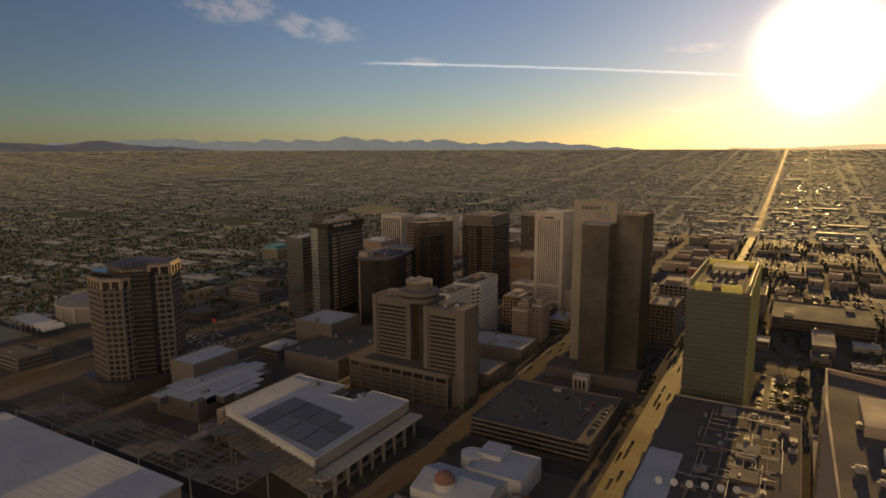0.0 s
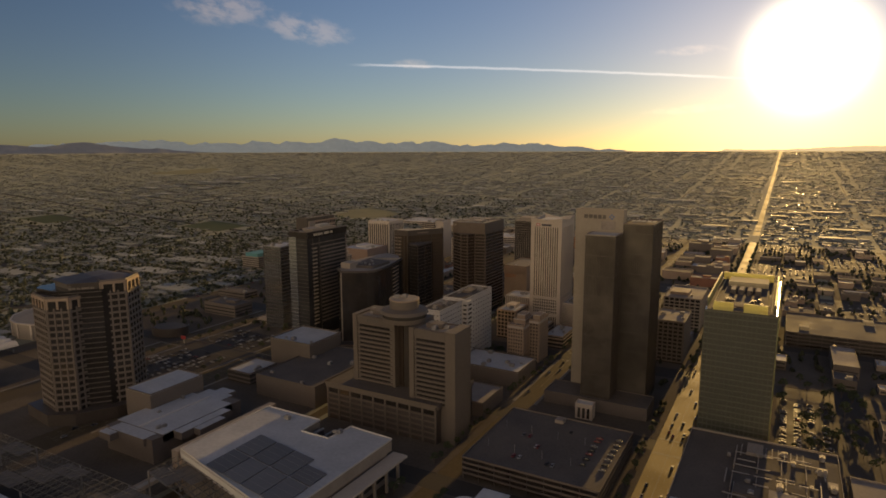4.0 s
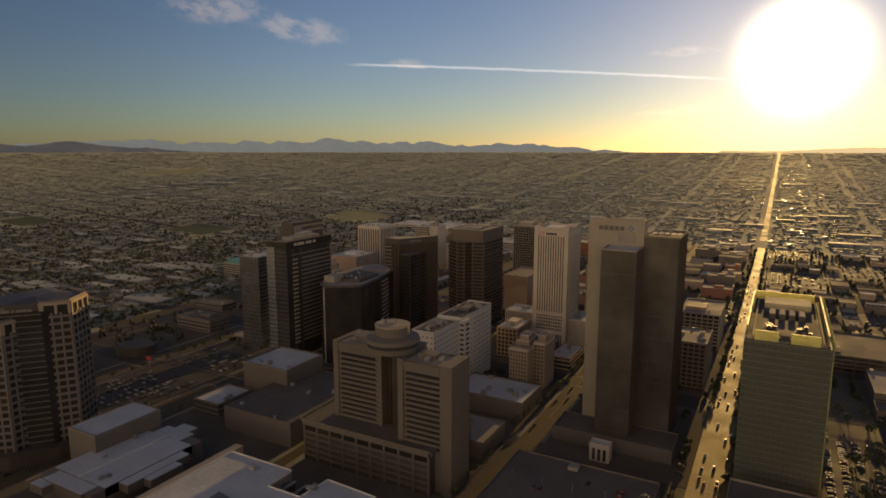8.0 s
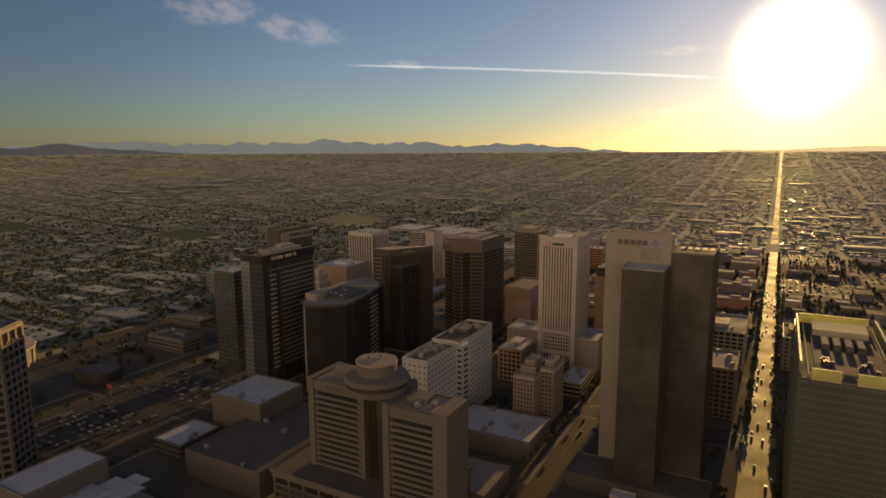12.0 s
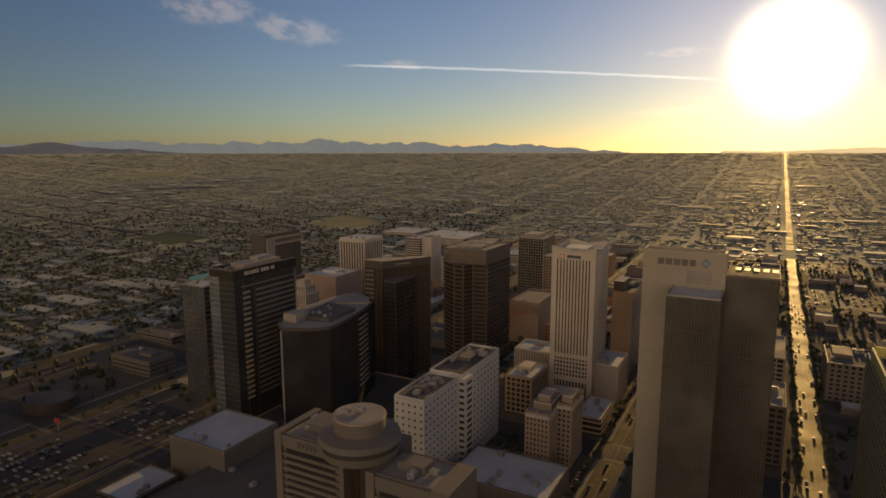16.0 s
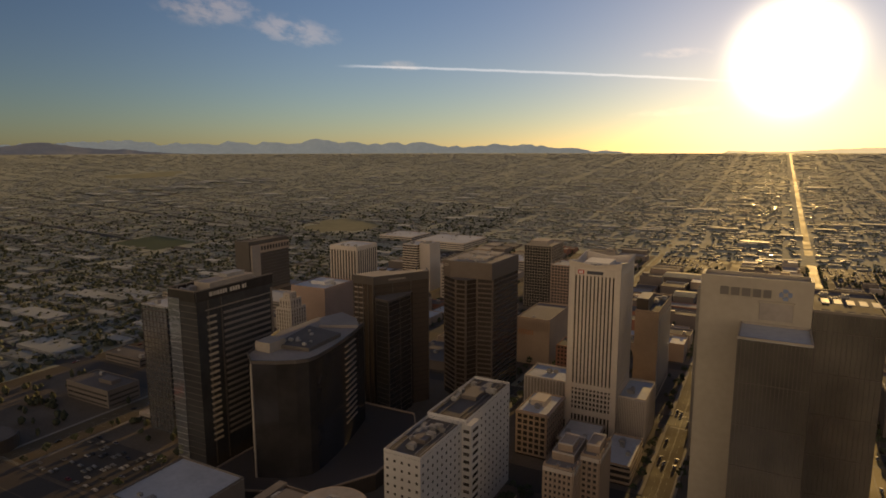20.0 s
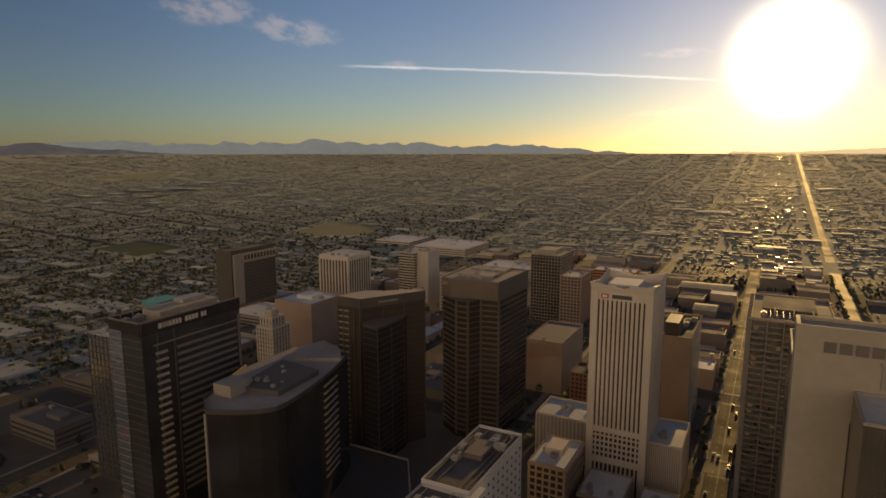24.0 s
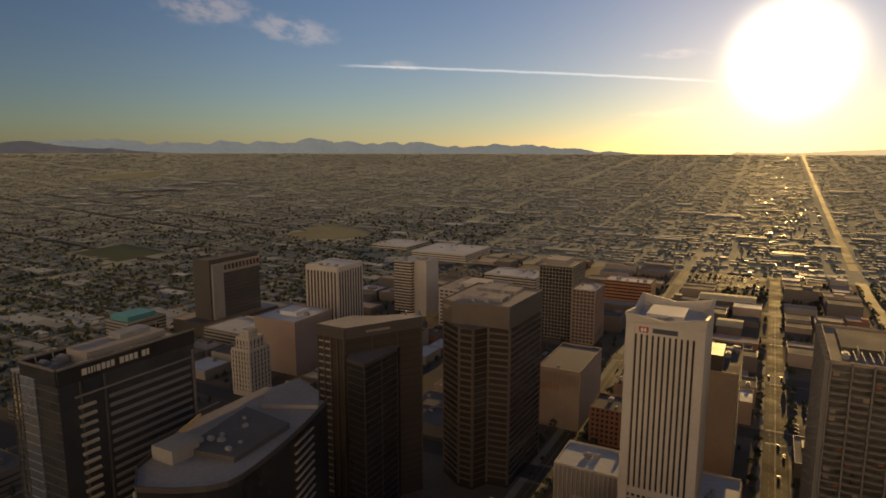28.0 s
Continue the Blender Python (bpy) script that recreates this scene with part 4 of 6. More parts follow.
def bronze_tower():
    t = thing("office_tower", "dark stepped glass tower with a sloping roof", "skyscraper", -338, 265)
    poly = [(-344, 224), (-325, 223.5), (-300.5, 264), (-309, 275), (-328, 257), (-341, 251)]
    prism("body", poly, 0, 103, GLASS_BZ, t)
    for i in (0, 1, 2):
        bands(t, poly[i], poly[i + 1], [104], 6.4, 0.5, DARKBAND, "crown_band")
    # pale bands put the left facet's bright reflections into colour
    bands(t, poly[0], poly[1], [10 + 4 * k for k in range(23)], 1.0, 0.5, GREYC, "floor_band", 1, 9)
    piers(t, poly[0], poly[1], 5, 0.9, 4, 101, 0.8, DARKBAND, "pier")
    piers(t, poly[1], poly[2], 4, 0.4, 4, 101, 0.25, DARKBAND, "mullion")
    bands(t, poly[1], poly[2], [10 + 4 * k for k in range(23)], 0.4, 0.06, GLASS_BK, "floor_band")
    piers(t, poly[2], poly[3], 4, 0.6, 4, 101, 0.4, DARKBAND, "mullion")
    bay = [(-324, 225.5), (-320, 218.3), (-307, 215.5), (-306.2, 246), (-308, 252)]
    prism("front_bay", bay, 0, 92, GLASS_BK, t)
    prism("bay_roof", bay, 92, 92.5, ROOF_D, t)
    for i in (0, 1, 2):
        bands(t, bay[i], bay[i + 1], [4 + 4 * k for k in range(22)], 0.4, 0.06, DARKBAND, "floor_band")
        bands(t, bay[i], bay[i + 1], [91.6], 1.6, 0.3, DARKBAND, "bay_parapet")
        piers(t, bay[i], bay[i + 1], (2, 2, 3)[i], 0.4, 2, 91, 0.25, DARKBAND, "mullion")
    part("sloping_roof", [(-344, 224, 107.2), (-325, 223.5, 107.2), (-300.5, 264, 107.2), (-309, 275, 105.6), (-328, 257, 105.6), (-341, 251, 105.6)], [(0, 1, 2, 3, 4, 5)], ROOF_G, t)
    piece("roof_crane", t, SIGN_D, (-310, 262, 108.6), (0.9, 3.4, 2.4), 0.5)
    ln, rot, d, o = edge(poly[1], poly[2])
    sign_blocks(t, (0.9, 0.7, 0.6, 0.6, 0.6, 0.6, 0.5, 0.7, 0.6, 0.7, 0.7, 0.7), (-315 + o[0] * 0.9, 240 + o[1] * 0.9, 103.8), 1.3, rot, GREYC, "grey raised sign shape")


def faceted_tower():
    t = thing("office_tower", "dark brown glass tower with faceted bronze bays", "skyscraper", -275, 315)
    poly = [(-299, 288), (-283, 277), (-274, 277), (-269, 287), (-256, 289), (-254, 338), (-299, 340)]
    prism("body", poly, 0, 99, GLASS_BZ, t)
    prism("bay_roof", poly, 99, 99.4, ROOF_D, t)
    for i in range(5):
        p0, p1 = poly[i], poly[i + 1]
        bands(t, p0, p1, [6 + 3.9 * k for k in range(24)], 1.2 if i in (0, 1, 3, 4) else 0.5, 0.35, BRONZE, "floor_band")
        piers(t, p0, p1, 2, 0.8, 2, 99, 0.5, BRONZE, "pier")
    # solid crown over the bays, its edge drawn in at the middle
    crown = [(-299.6, 287.4), (-291, 283.6), (-280, 285.4), (-268, 286.6), (-255.6, 286.4), (-253.6, 338.4), (-299.6, 340.4)]
    prism("crown", crown, 99.4, 112, BRONZE, t)
    ring_part("crown_coping", crown, 0.7, 112, 112.9, BROWN, t)
    prism("roof", [(-276.5 + (x + 276.5) * 0.95, 312 + (y - 312) * 0.95) for x, y in crown], 112, 112.3, ROOF_G, t)
    for y in (296, 318):
        prism("penthouse", rect(-291, -264, y, y + 14), 112.3, 114.6, ROOF_G, t)
    clutter(t, -290, -264, 290, 336, 112.3, 14)
    piece("sign_bar", t, GREYC, (-295.3, 285.2, 109.6), (6, 0.3, 0.8), -0.41)
    piece("sign_bar", t, GREYC, (-296.2, 285.6, 108.2), (4, 0.3, 0.8), -0.41)


GLASS_AP = material("grey_apartment_glass", (0.17, 0.15, 0.125), 0.3, metal=0.4, vary=0.55, scale=0.12, grain=0.35, spec=0.6)
SLAB_GY = material("warm_grey_balcony_concrete", (0.25, 0.22, 0.18), 0.8, vary=0.18, scale=0.08, grain=0.5)
RAIL_GL = material("dusty_railing_glass", (0.185, 0.163, 0.132), 0.35, metal=0.3, vary=0.3, scale=0.1, grain=0.4)


def apartment_tower():
    t = thing("apartment_tower", "grey apartment tower with scalloped balconies and slim fins", "apartment building", -82, 290)
    p = rect(-101, -62, 262, 325)
    prism("body", p, 0, 113, GLASS_AP, t)

    def slab(ln, n):
        """A balcony slab with a softly scalloped front edge, n bays long, its back edge on the wall."""
        k = n * 8
        edge_pts = [(-ln / 2 + ln * i / k, -0.9 - 1.1 * abs(math.sin(math.pi * i / 8)) ** 0.7) for i in range(k + 1)]
        v, f = [], []
        for z in (-0.18, 0.18):
            v += [(x, 0.0, z) for x, y in edge_pts] + [(x, y, z) for x, y in edge_pts]
        m = k + 1
        for i in range(k):
            f += [(i + 1, i, m + i, m + i + 1), (2 * m + i, 2 * m + i + 1, 3 * m + i + 1, 3 * m + i), (m + i, 3 * m + i, 3 * m + i + 1, m + i + 1)]
        return mesh_from("balcony", v, f, SLAB_GY)

    def rail(ln, n):
        k = n * 8
        pts = [(-ln / 2 + ln * i / k, -0.85 - 1.1 * abs(math.sin(math.pi * i / 8)) ** 0.7) for i in range(k + 1)]
        v = [(x, y, z) for z in (0.18, 1.15) for x, y in pts] + [(x, y + 0.08, z) for z in (0.18, 1.15) for x, y in pts]
        m = k + 1
        f = []
        for i in range(k):
            f += [(i, i + 1, m + i + 1, m + i), (2 * m + i + 1, 2 * m + i, 3 * m + i, 3 * m + i + 1), (m + i, m + i + 1, 3 * m + i + 1, 3 * m + i)]
        return mesh_from("railing", v, f, RAIL_GL)

    for ln, n, at, rot in ((39, 5, (-81.5, 262), 0.0), (63, 8, (-101, 293.5), -math.pi / 2)):
        sm, rm = slab(ln, n), rail(ln, n)
        for k in range(29):
            ob = new("balcony", sm)
            ob.parent = t
            put_at(ob, Vector((at[0], at[1], 18 + 3.3 * k)) - origin(t), rot)
            r = new("railing", rm)
            r.parent = ob
    piers(t, p[0], p[1], 6, 0.55, 0, 114, 2.1, SLAB_GY, "fin")
    piers(t, p[3], p[0], 9, 0.55, 0, 114, 2.1, SLAB_GY, "fin")
    for k in range(29):
        q = RND.randrange(10)
        piece("curtained_window", t, BRICK if q % 3 else TAN, (-98.5 + 3.8 * q, 261.95, 19.8 + 3.3 * k), (2.2, 0.2, 2.0))
    flat_roof(t, p, 113, ROOF_G, TAN, 1.6)
    prism("penthouse", rect(-96, -70, 280, 312), 113.1, 116, ROOF_D, t)
    for k in range(3):
        piece("roof_screen", t, STRAW, (-90 + 9 * k, 277, 115), (0.5, 8, 3.4))
    for k in range(4):
        piece("roof_beam", t, METAL, (-92 + 3 * k, 268, 116), (0.4, 14, 0.4))
    clutter(t, -97, -68, 264, 273, 113.2, 5)


def solar_hall():
    t = thing("convention_hall", "broad white roofed hall with solar panels on top", "building", -190, -135)
    roof = [(-242, -160), (-142, -184), (-140, -90), (-172, -88), (-174, -108), (-196, -108), (-196, -90), (-241, -90)]
    prism("hall", [(-242, -160), (-144, -182), (-142, -92), (-241, -92)], 0, 20, GREYC, t)
    prism("roof_slab", roof, 20, 27, GREYC, t)
    prism("roof", roof, 27, 27.2, ROOF_W, t)
    for i in range(8):
        bands(t, roof[i], roof[(i + 1) % 8], [27.5], 1.0, 0.5, WHITE, "parapet")
    # terrace and eave along the street
    prism("eave", [(-142, -190), (-132, -187), (-130, -88), (-140, -88)], 17.2, 18.4, PALE, t)
    piers(t, (-138, -186), (-136, -90), 9, 1.6, 0, 17.2, 1.6, GREYC, "column")
    for k in range(7):
        piece("loading_wall", t, GLASS, (-142, -178 + 13 * k, 9), (0.4, 9, 10))
    bands(t, (-242, -160), (-142, -184), [24], 4.5, 0.5, WHITE, "fascia")
    for i in range(4):
        for j in range(2):
            x0, y0 = -213.5 + 16.8 * i, -166 - 2.8 * i + 21.5 * j
            dep = 20.2 if not (j == 1 and i == 3) else 14.0
            p = [(x0, y0), (x0 + 15.6, y0 - 2.6), (x0 + 15.6, y0 - 2.6 + dep), (x0, y0 + dep)]
            s = prism("solar_panel_field", p, 27.5, 28.0, SOLAR, t)
            for k in range(1, 4):
                piece("panel_joint", s, METAL, (x0 + 7.8, y0 - 1.3 + dep * k / 4, 28.02), (15.4, 0.14, 0.06), -0.165)
    prism("wall_screen", rect(-259, -253, -154, -71), 0.16, 20, GREYC, t)
    prism("gallery", rect(-252.8, -242.2, -158, -74), 0.16, 15, TAN, t)
    for k in range(7):
        piece("gallery_light", t, DARKBAND, (-247.5, -148 + 11 * k, 15.8), (1.6, 1.6, 1.6))
    clutter(t, -220, -150, -100, -94, 27.2, 4)
    prism("plant_yard", rect(-195.6, -174.4, -107.6, -92.4), 20.1, 21.0, ROOF_D, t)
    clutter(t, -193, -177, -105, -95, 21.0, 9, 1.1, DARKBAND)
    for x in (-190, -182):
        piece("yard_duct", t, METAL, (x, -100, 24.5), (1.2, 13, 1.2))
    return t


def truss(t, o, u, w, nx, ny, zt, zb, every):
    """A double-layer grid of steel bars on tall posts; o is a corner, u and w are the two steps."""
    v, f = [], []

    def bar(p, q, r=0.16):
        p, q = Vector(p), Vector(q)
        d = (q - p).normalized()
        s = d.cross(Vector((0, 0, 1)) if abs(d.z) < 0.9 else Vector((1, 0, 0))).normalized() * r
        k = d.cross(s).normalized() * r
        n = len(v)
        for c in (p, q):
            v.extend([tuple(c + s), tuple(c + k), tuple(c - s), tuple(c - k)])
        f.extend([(n + k, n + (k + 1) % 4, n + 4 + (k + 1) % 4, n + 4 + k) for k in range(4)])

    def at(i, j, z):
        return (o[0] + u[0] * i + w[0] * j, o[1] + u[1] * i + w[1] * j, z)
    for i in range(nx + 1):
        for j in range(ny + 1):
            if i < nx:
                bar(at(i, j, zt), at(i + 1, j, zt))
            if j < ny:
                bar(at(i, j, zt), at(i, j + 1, zt))
            if i < nx and j < ny:
                low = at(i + 0.5, j + 0.5, zb)
                for a in (0, 1):
                    for c in (0, 1):
                        bar(low, at(i + a, j + c, zt), 0.12)
                if i < nx - 1:
                    bar(low, at(i + 1.5, j + 0.5, zb))
                if j < ny - 1:
                    bar(low, at(i + 0.5, j + 1.5, zb))
    part("truss", v, f, STEEL, t)
    rot = math.atan2(u[1], u[0])
    for i in range(0, nx - 1, 2):
        for j in range(0, ny - 1, 2):
            if (i * 3 + j * 2) % 5 < 2:
                piece("canopy_panel", t, SCREEN, at(i + 1, j + 1, zt - 1.4), (math.hypot(*u) * 1.9, math.hypot(*w) * 1.9, 0.12), rot)
    for i in range(0, nx + 1, every):
        for j in (0, ny):
            x, y, z = at(i, j, zt / 2)
            piece("column", t, METAL, (x, y, z), (0.8, 0.8, zt))


SCREEN = material("grey_canopy_panel", (0.20, 0.17, 0.135), 0.8, vary=0.25, scale=0.1)


def space_frame():
    t = thing("street_canopy", "grey steel space frame canopy over the street", "canopy", -260, -205)
    truss(t, (-372, -228), (5.6, 0), (0, 5.3), 38, 6, 24.0, 21.2, 8)
    c = thing("hall_canopy", "steel lattice canopy along the hall front", "canopy", -190, -185)
    truss(c, (-244, -180.5), (5.6, -1.25), (0, 4.9), 22, 4, 23.0, 20.6, 7)
    br = thing("foot_bridge", "tan concrete foot bridge across the sunken street", "bridge", -254, -180)
    prism("deck", rect(-257, -251, -199, -156), 8.8, 10, PALE, br)
    for x in (-256.8, -251.2):
        piece("side_wall", br, PALE, (x, -177.5, 10.5), (0.3, 43, 1.0))
    for y in (-195, -178, -160):
        piece("bridge_pier", br, GREYC, (-254, y, 4.4), (3.6, 1.2, 8.8))
    n = thing("convention_hall", "large hall with a plain white metal roof", "building", -280, -265)
    prism("hall", [(-372, -300), (-190, -300), (-190, -236), (-372, -236)], 0, 24, GREYC, n)
    prism("roof", [(-373, -300), (-189, -300), (-189, -235), (-373, -235)], 24, 25, ROOF_W, n)
    for k in range(14):
        piece("roof_seam", n, ROOF_W, (-281, -298 + 4.7 * k, 25.02), (183, 0.2, 0.08))


def stepped_hall():
    t = thing("concert_hall", "low hall with a stepped white roof outline", "building", -310, -110)
    poly = [(-335, -150)]
    prism("hall", rect(-334, -286, -148, -74), 0, 17, BROWN, t)
    k = 0
    for x0, x1, y0, y1, z in ((-334, -286, -140, -82, 17), (-328, -292, -150, -140, 16.6), (-324, -298, -82, -70, 16.6), (-286, -278, -132, -90, 16.6), (-280, -272, -122, -100, 16.2), (-330, -318, -156, -150, 16.2), (-318, -304, -70, -62, 16.2)):
        w = prism("roof_step", rect(x0, x1, y0, y1), 12, z + 0.3, BROWN, t)
        prism("roof", rect(x0 + 0.3, x1 - 0.3, y0 + 0.3, y1 - 0.3), z + 0.3, z + 0.6, ROOF_W, w)
    prism("roof_ridge", rect(-311, -309, -140, -82), 17.6, 18.2, WHITE, t)
    clutter(t, -330, -290, -135, -90, 17.6, 4, 0.7)
    b = thing("office_annex", "plain brown box with a pale flat roof", "building", -340, -95)
    prism("body", rect(-356, -328, -118, -72), 0, 28, BROWN, b)
    flat_roof(b, rect(-356, -328, -118, -72), 28, ROOF_W, BROWN, 1.0)


def garage():
    t = thing("parking_garage", "open concrete parking deck with cars on its roof", "parking garage", -60, -25)
    p = rect(-104, -19, -66, 17)
    for k in range(4):
        z = 0.2 + 3.4 * (k + 1)
        prism("deck", p, z - 0.5, z, ROOF_D if k == 3 else BROWN, t)
        for i in range(4):
            bands(t, p[i], p[(i + 1) % 4], [z + 0.45], 1.2, 0.3, BROWN, "deck_wall")
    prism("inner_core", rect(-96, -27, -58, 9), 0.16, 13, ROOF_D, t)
    for i in range(4):
        piers(t, p[i], p[(i + 1) % 4], 9, 0.6, 0.1, 13.6, 0.2, DARKBAND, "column", trim0=0.4, trim1=0.4)
    prism("lift_house", rect(-70, -64, 8, 14), 13.8, 16, GREYC, t)
    for x in range(-96, -24, 18):
        for y in (-45, -15):
            piece("lamp_post", t, METAL, (x, y, 16.6), (0.18, 0.18, 5.6))
    g = thing("plaza_pavilion", "small pale stone pavilion with a dark doorway", "pavilion", -62, 38)
    prism("body", rect(-69, -56, 52, 60), 0.16, 11.5, PALE, g)
    flat_roof(g, rect(-69, -56, 52, 60), 11.5, ROOF_W, PALE, 0.8)
    for x in (-66, -62.5, -59):
        piece("doorway", g, GLASS, (x, 51.9, 5), (2.0, 0.3, 8))
    return t


def plain_tower(name, label, x0, x1, y0, y1, h, wall, glass, roof, floor=3.6, bay=4.5, style="grid", z0=2.0, cat="office building", faces=(0, 1, 3), units=4, pier_w=1.2, band_h=1.5, cap=True):
    t = thing(name, label, cat, (x0 + x1) / 2, (y0 + y1) / 2)
    p = rect(x0, x1, y0, y1)
    prism("body", p, 0.1, h, glass if style != "blank" else wall, t)
    if style == "grid":
        grid_tower(t, p, faces, h, floor, z0, glass, wall, pier_w, band_h, 0.45, bay)
    elif style == "piers":
        for i in faces:
            ln = edge(p[i], p[(i + 1) % 4])[0]
            piers(t, p[i], p[(i + 1) % 4], int(ln / bay) + 1, pier_w, z0, h - 4, 0.8, wall, "pier")
            bands(t, p[i], p[(i + 1) % 4], [h - 2], 4.2, 0.85, wall, "crown_band")
            bands(t, p[i], p[(i + 1) % 4], [z0], 3, 0.85, wall, "base_band")
    elif style == "bands":
        for i in faces:
            bands(t, p[i], p[(i + 1) % 4], [z0 + floor * k for k in range(int((h - z0) / floor) + 1)], band_h, 0.45, wall, "spandrel")
    if cap:
        flat_roof(t, p, h, roof, wall, 1.2)
    clutter(t, x0 + 3, x1 - 3, y0 + 3, y1 - 3, h + 0.12, units)
    return t


stepped_tower()
crowned_tower()
ribbed_tower()
tan_slab()
white_slab()
drum_hotel()
granite_tower()
banded_tower()
curved_tower()
bronze_tower()
faceted_tower()
apartment_tower()
solar_hall()
space_frame()
stepped_hall()
garage()
plain_tower("department_store", "low plain hall with a bright white roof", -190, -129, 86, 128, 13, BROWN, BROWN, ROOF_W, style="blank", cat="building", units=6)


def old_masonry_hotel():
    t = thing("masonry_hotel", "tan masonry hotel with tall piers and a stepped crown", "hotel", -148, 156)
    for name, x0, x1, y0, y1, h in (("front_wing", -161, -145, 137, 174, 38), ("north_wing", -145, -135, 151, 175, 41)):
        p = rect(x0, x1, y0, y1)
        w = prism(name, p, 0.16, h, GLASS, t)
        flat_roof(w, p, h, ROOF_G, TAN, 1.5)
        for i in (0, 1):
            ln = edge(p[i], p[i + 1])[0]
            n = int(ln / 2.6) + 1
            piers(w, p[i], p[i + 1], n, 1.25, 1, h, 0.6, TAN, "pier")
            bands(w, p[i], p[i + 1], [3.4 + 3.3 * k for k in range(int(h / 3.3))], 1.5, 0.4, TAN, "spandrel")
            bands(w, p[i], p[i + 1], [h - 0.8], 2.2, 0.8, PALE, "cornice")
            for k in range(0, n, 3):
                s = ln * (k + 0.5) / n
                _, rot, d, o = edge(p[i], p[i + 1])
                piece("finial", w, TAN, (p[i][0] + d[0] * s + o[0] * 0.2, p[i][1] + d[1] * s + o[1] * 0.2, h + 1.6), (1.0, 1.0, 2.4), rot)
    for x0, x1, y0, y1, z0, z1 in ((-159, -147, 146, 170, 38.1, 42), (-157, -149, 150, 164, 42, 45.5), (-143.5, -136.5, 157, 172, 41.1, 45)):
        prism("setback", rect(x0, x1, y0, y1), z0, z1, TAN, t)
        ring_part("setback_parapet", rect(x0, x1, y0, y1), 0.5, z1, z1 + 0.9, PALE, t)
    clutter(t, -158, -148, 139, 145, 38.1, 3, 0.6)


old_masonry_hotel()
block2 = plain_tower("old_office_block", "tan cornice office block with tall windows", -205, -184, 212, 248, 30, TAN, GLASS, ROOF_W, 4.0, 4.0, pier_w=1.1, band_h=1.2)
bands(block2, (-205, 212), (-184, 212), [30.2], 1.2, 1.6, TAN, "cornice")
bands(block2, (-184, 212), (-184, 248), [30.2], 1.2, 1.6, TAN, "cornice")
prism("roof_house", rect(-200, -190, 226, 240), 30.1, 34, PALE, block2)
plain_tower("shop_building", "low shop block with a white flat roof", -179, -155, 219, 250, 14, GREYC, GLASS, ROOF_W, 4.0, 4.0, style="bands", cat="building", units=3)
plain_tower("shop_building", "low corner shop block with a white flat roof", -148, -129, 204, 246, 12, TAN, GLASS, ROOF_W, 4.0, 4.0, style="bands", cat="building", units=5)
plain_tower("theatre", "plain brown-grey box building with a white roof", -349, -302, 22, 66, 29, HOTEL_TAN, HOTEL_TAN, ROOF_W, style="blank", cat="building", units=3)
plain_tower("theatre_lobby", "low dark hall with a mossy green flat roof", -315, -252, -30, 62, 17, BROWN, BROWN, ROOF_D, style="blank", cat="building", units=5)
plain_tower("shop_building", "low brown building with a white roof", -362, -335, -18, 16, 9, BROWN, GLASS, ROOF_W, style="bands", cat="building", units=2)
court = plain_tower("court_tower", "dark slab court tower with a tan stone frame", -680, -655, 424, 496, 83, DARKBAND, DARKBAND, ROOF_D, style="blank", cat="court house")
prism("stone_pier", rect(-655, -652.5, 426, 441), 0.2, 79, GREYC, court)
prism("stone_lintel", rect(-655, -652.5, 441, 496), 68, 79, TAN, court)
prism("glass_recess", rect(-655, -653.6, 441, 496), 0.2, 68, GLASS, court)
for k in range(10):
    piece("window", court, GLASS, (-652.4, 444 + 5.4 * k, 74), (0.4, 3.4, 5.5))
for k in range(14):
    piece("floor_line", court, DARKBAND, (-653.5, 468.5, 8 + 4.3 * k), (0.3, 54, 0.5))
prism("base_block", rect(-700, -640, 410, 510), 0.2, 18, DARKBAND, court)
flat_roof(court, rect(-700, -681, 410, 510), 18, ROOF_G, TAN, 1.0)
prism("entrance_canopy", rect(-640, -575, 440, 460), 15, 17, PALE, court)
for k in range(6):
    piece("column", court, PALE, (-638 + 12 * k, 442, 7.6), (1.4, 1.4, 14.8))
plain_tower("federal_building", "tan tower with tall pale vertical ribs", -554, -513, 462, 505, 82, PALE, GLASS, ROOF_W, bay=4.4, style="piers", pier_w=1.8)
brick_hall = plain_tower("city_hall", "reddish brick block with a pale roof", -542, -494, 374, 427, 49, DUSTY, DUSTY, ROOF_W, style="blank", units=4)
prism("roof_house", rect(-528, -508, 392, 410), 49.1, 53, WHITE, brick_hall)
plain_tower("court_annex", "flat white roofed annex with square courtyard", -640, -560, 400, 450, 18, GREYC, GLASS, ROOF_W, style="bands", units=6)
park_b = plain_tower("store_block", "tan block with a ribbed sunlit top storey", -271, -239, 383, 446, 44, TAN, TAN, BROWN, style="blank", units=1)
piers(park_b, (-271, 381), (-238, 381), 16, 0.7, 34, 43, 0.5, TAN, "rib")
# orange light on this storey is put into rust-coloured strips
for k in range(7):
    piece("lit_window", park_b, RUST, (-268.6 + 2.2 * k, 382.9, 31), (1.1, 0.3, 4.5))
off_b = plain_tower("office_tower", "grey open grid office tower behind the avenue", -342, -306, 590, 640, 80, SHADOWY, GLASS_BK, ROOF_G, 3.8, 3.6, cat="office building", pier_w=0.4, band_h=0.5)
prism("roof_house", rect(-336, -314, 596, 622), 80.1, 86, GREYC, off_b)
plain_tower("office_block", "brown terraced office block with pale edges", -304, -280, 585, 625, 58, DUSTY, GLASS, ROOF_W, 3.8, 3.6, pier_w=0.8, band_h=1.0)
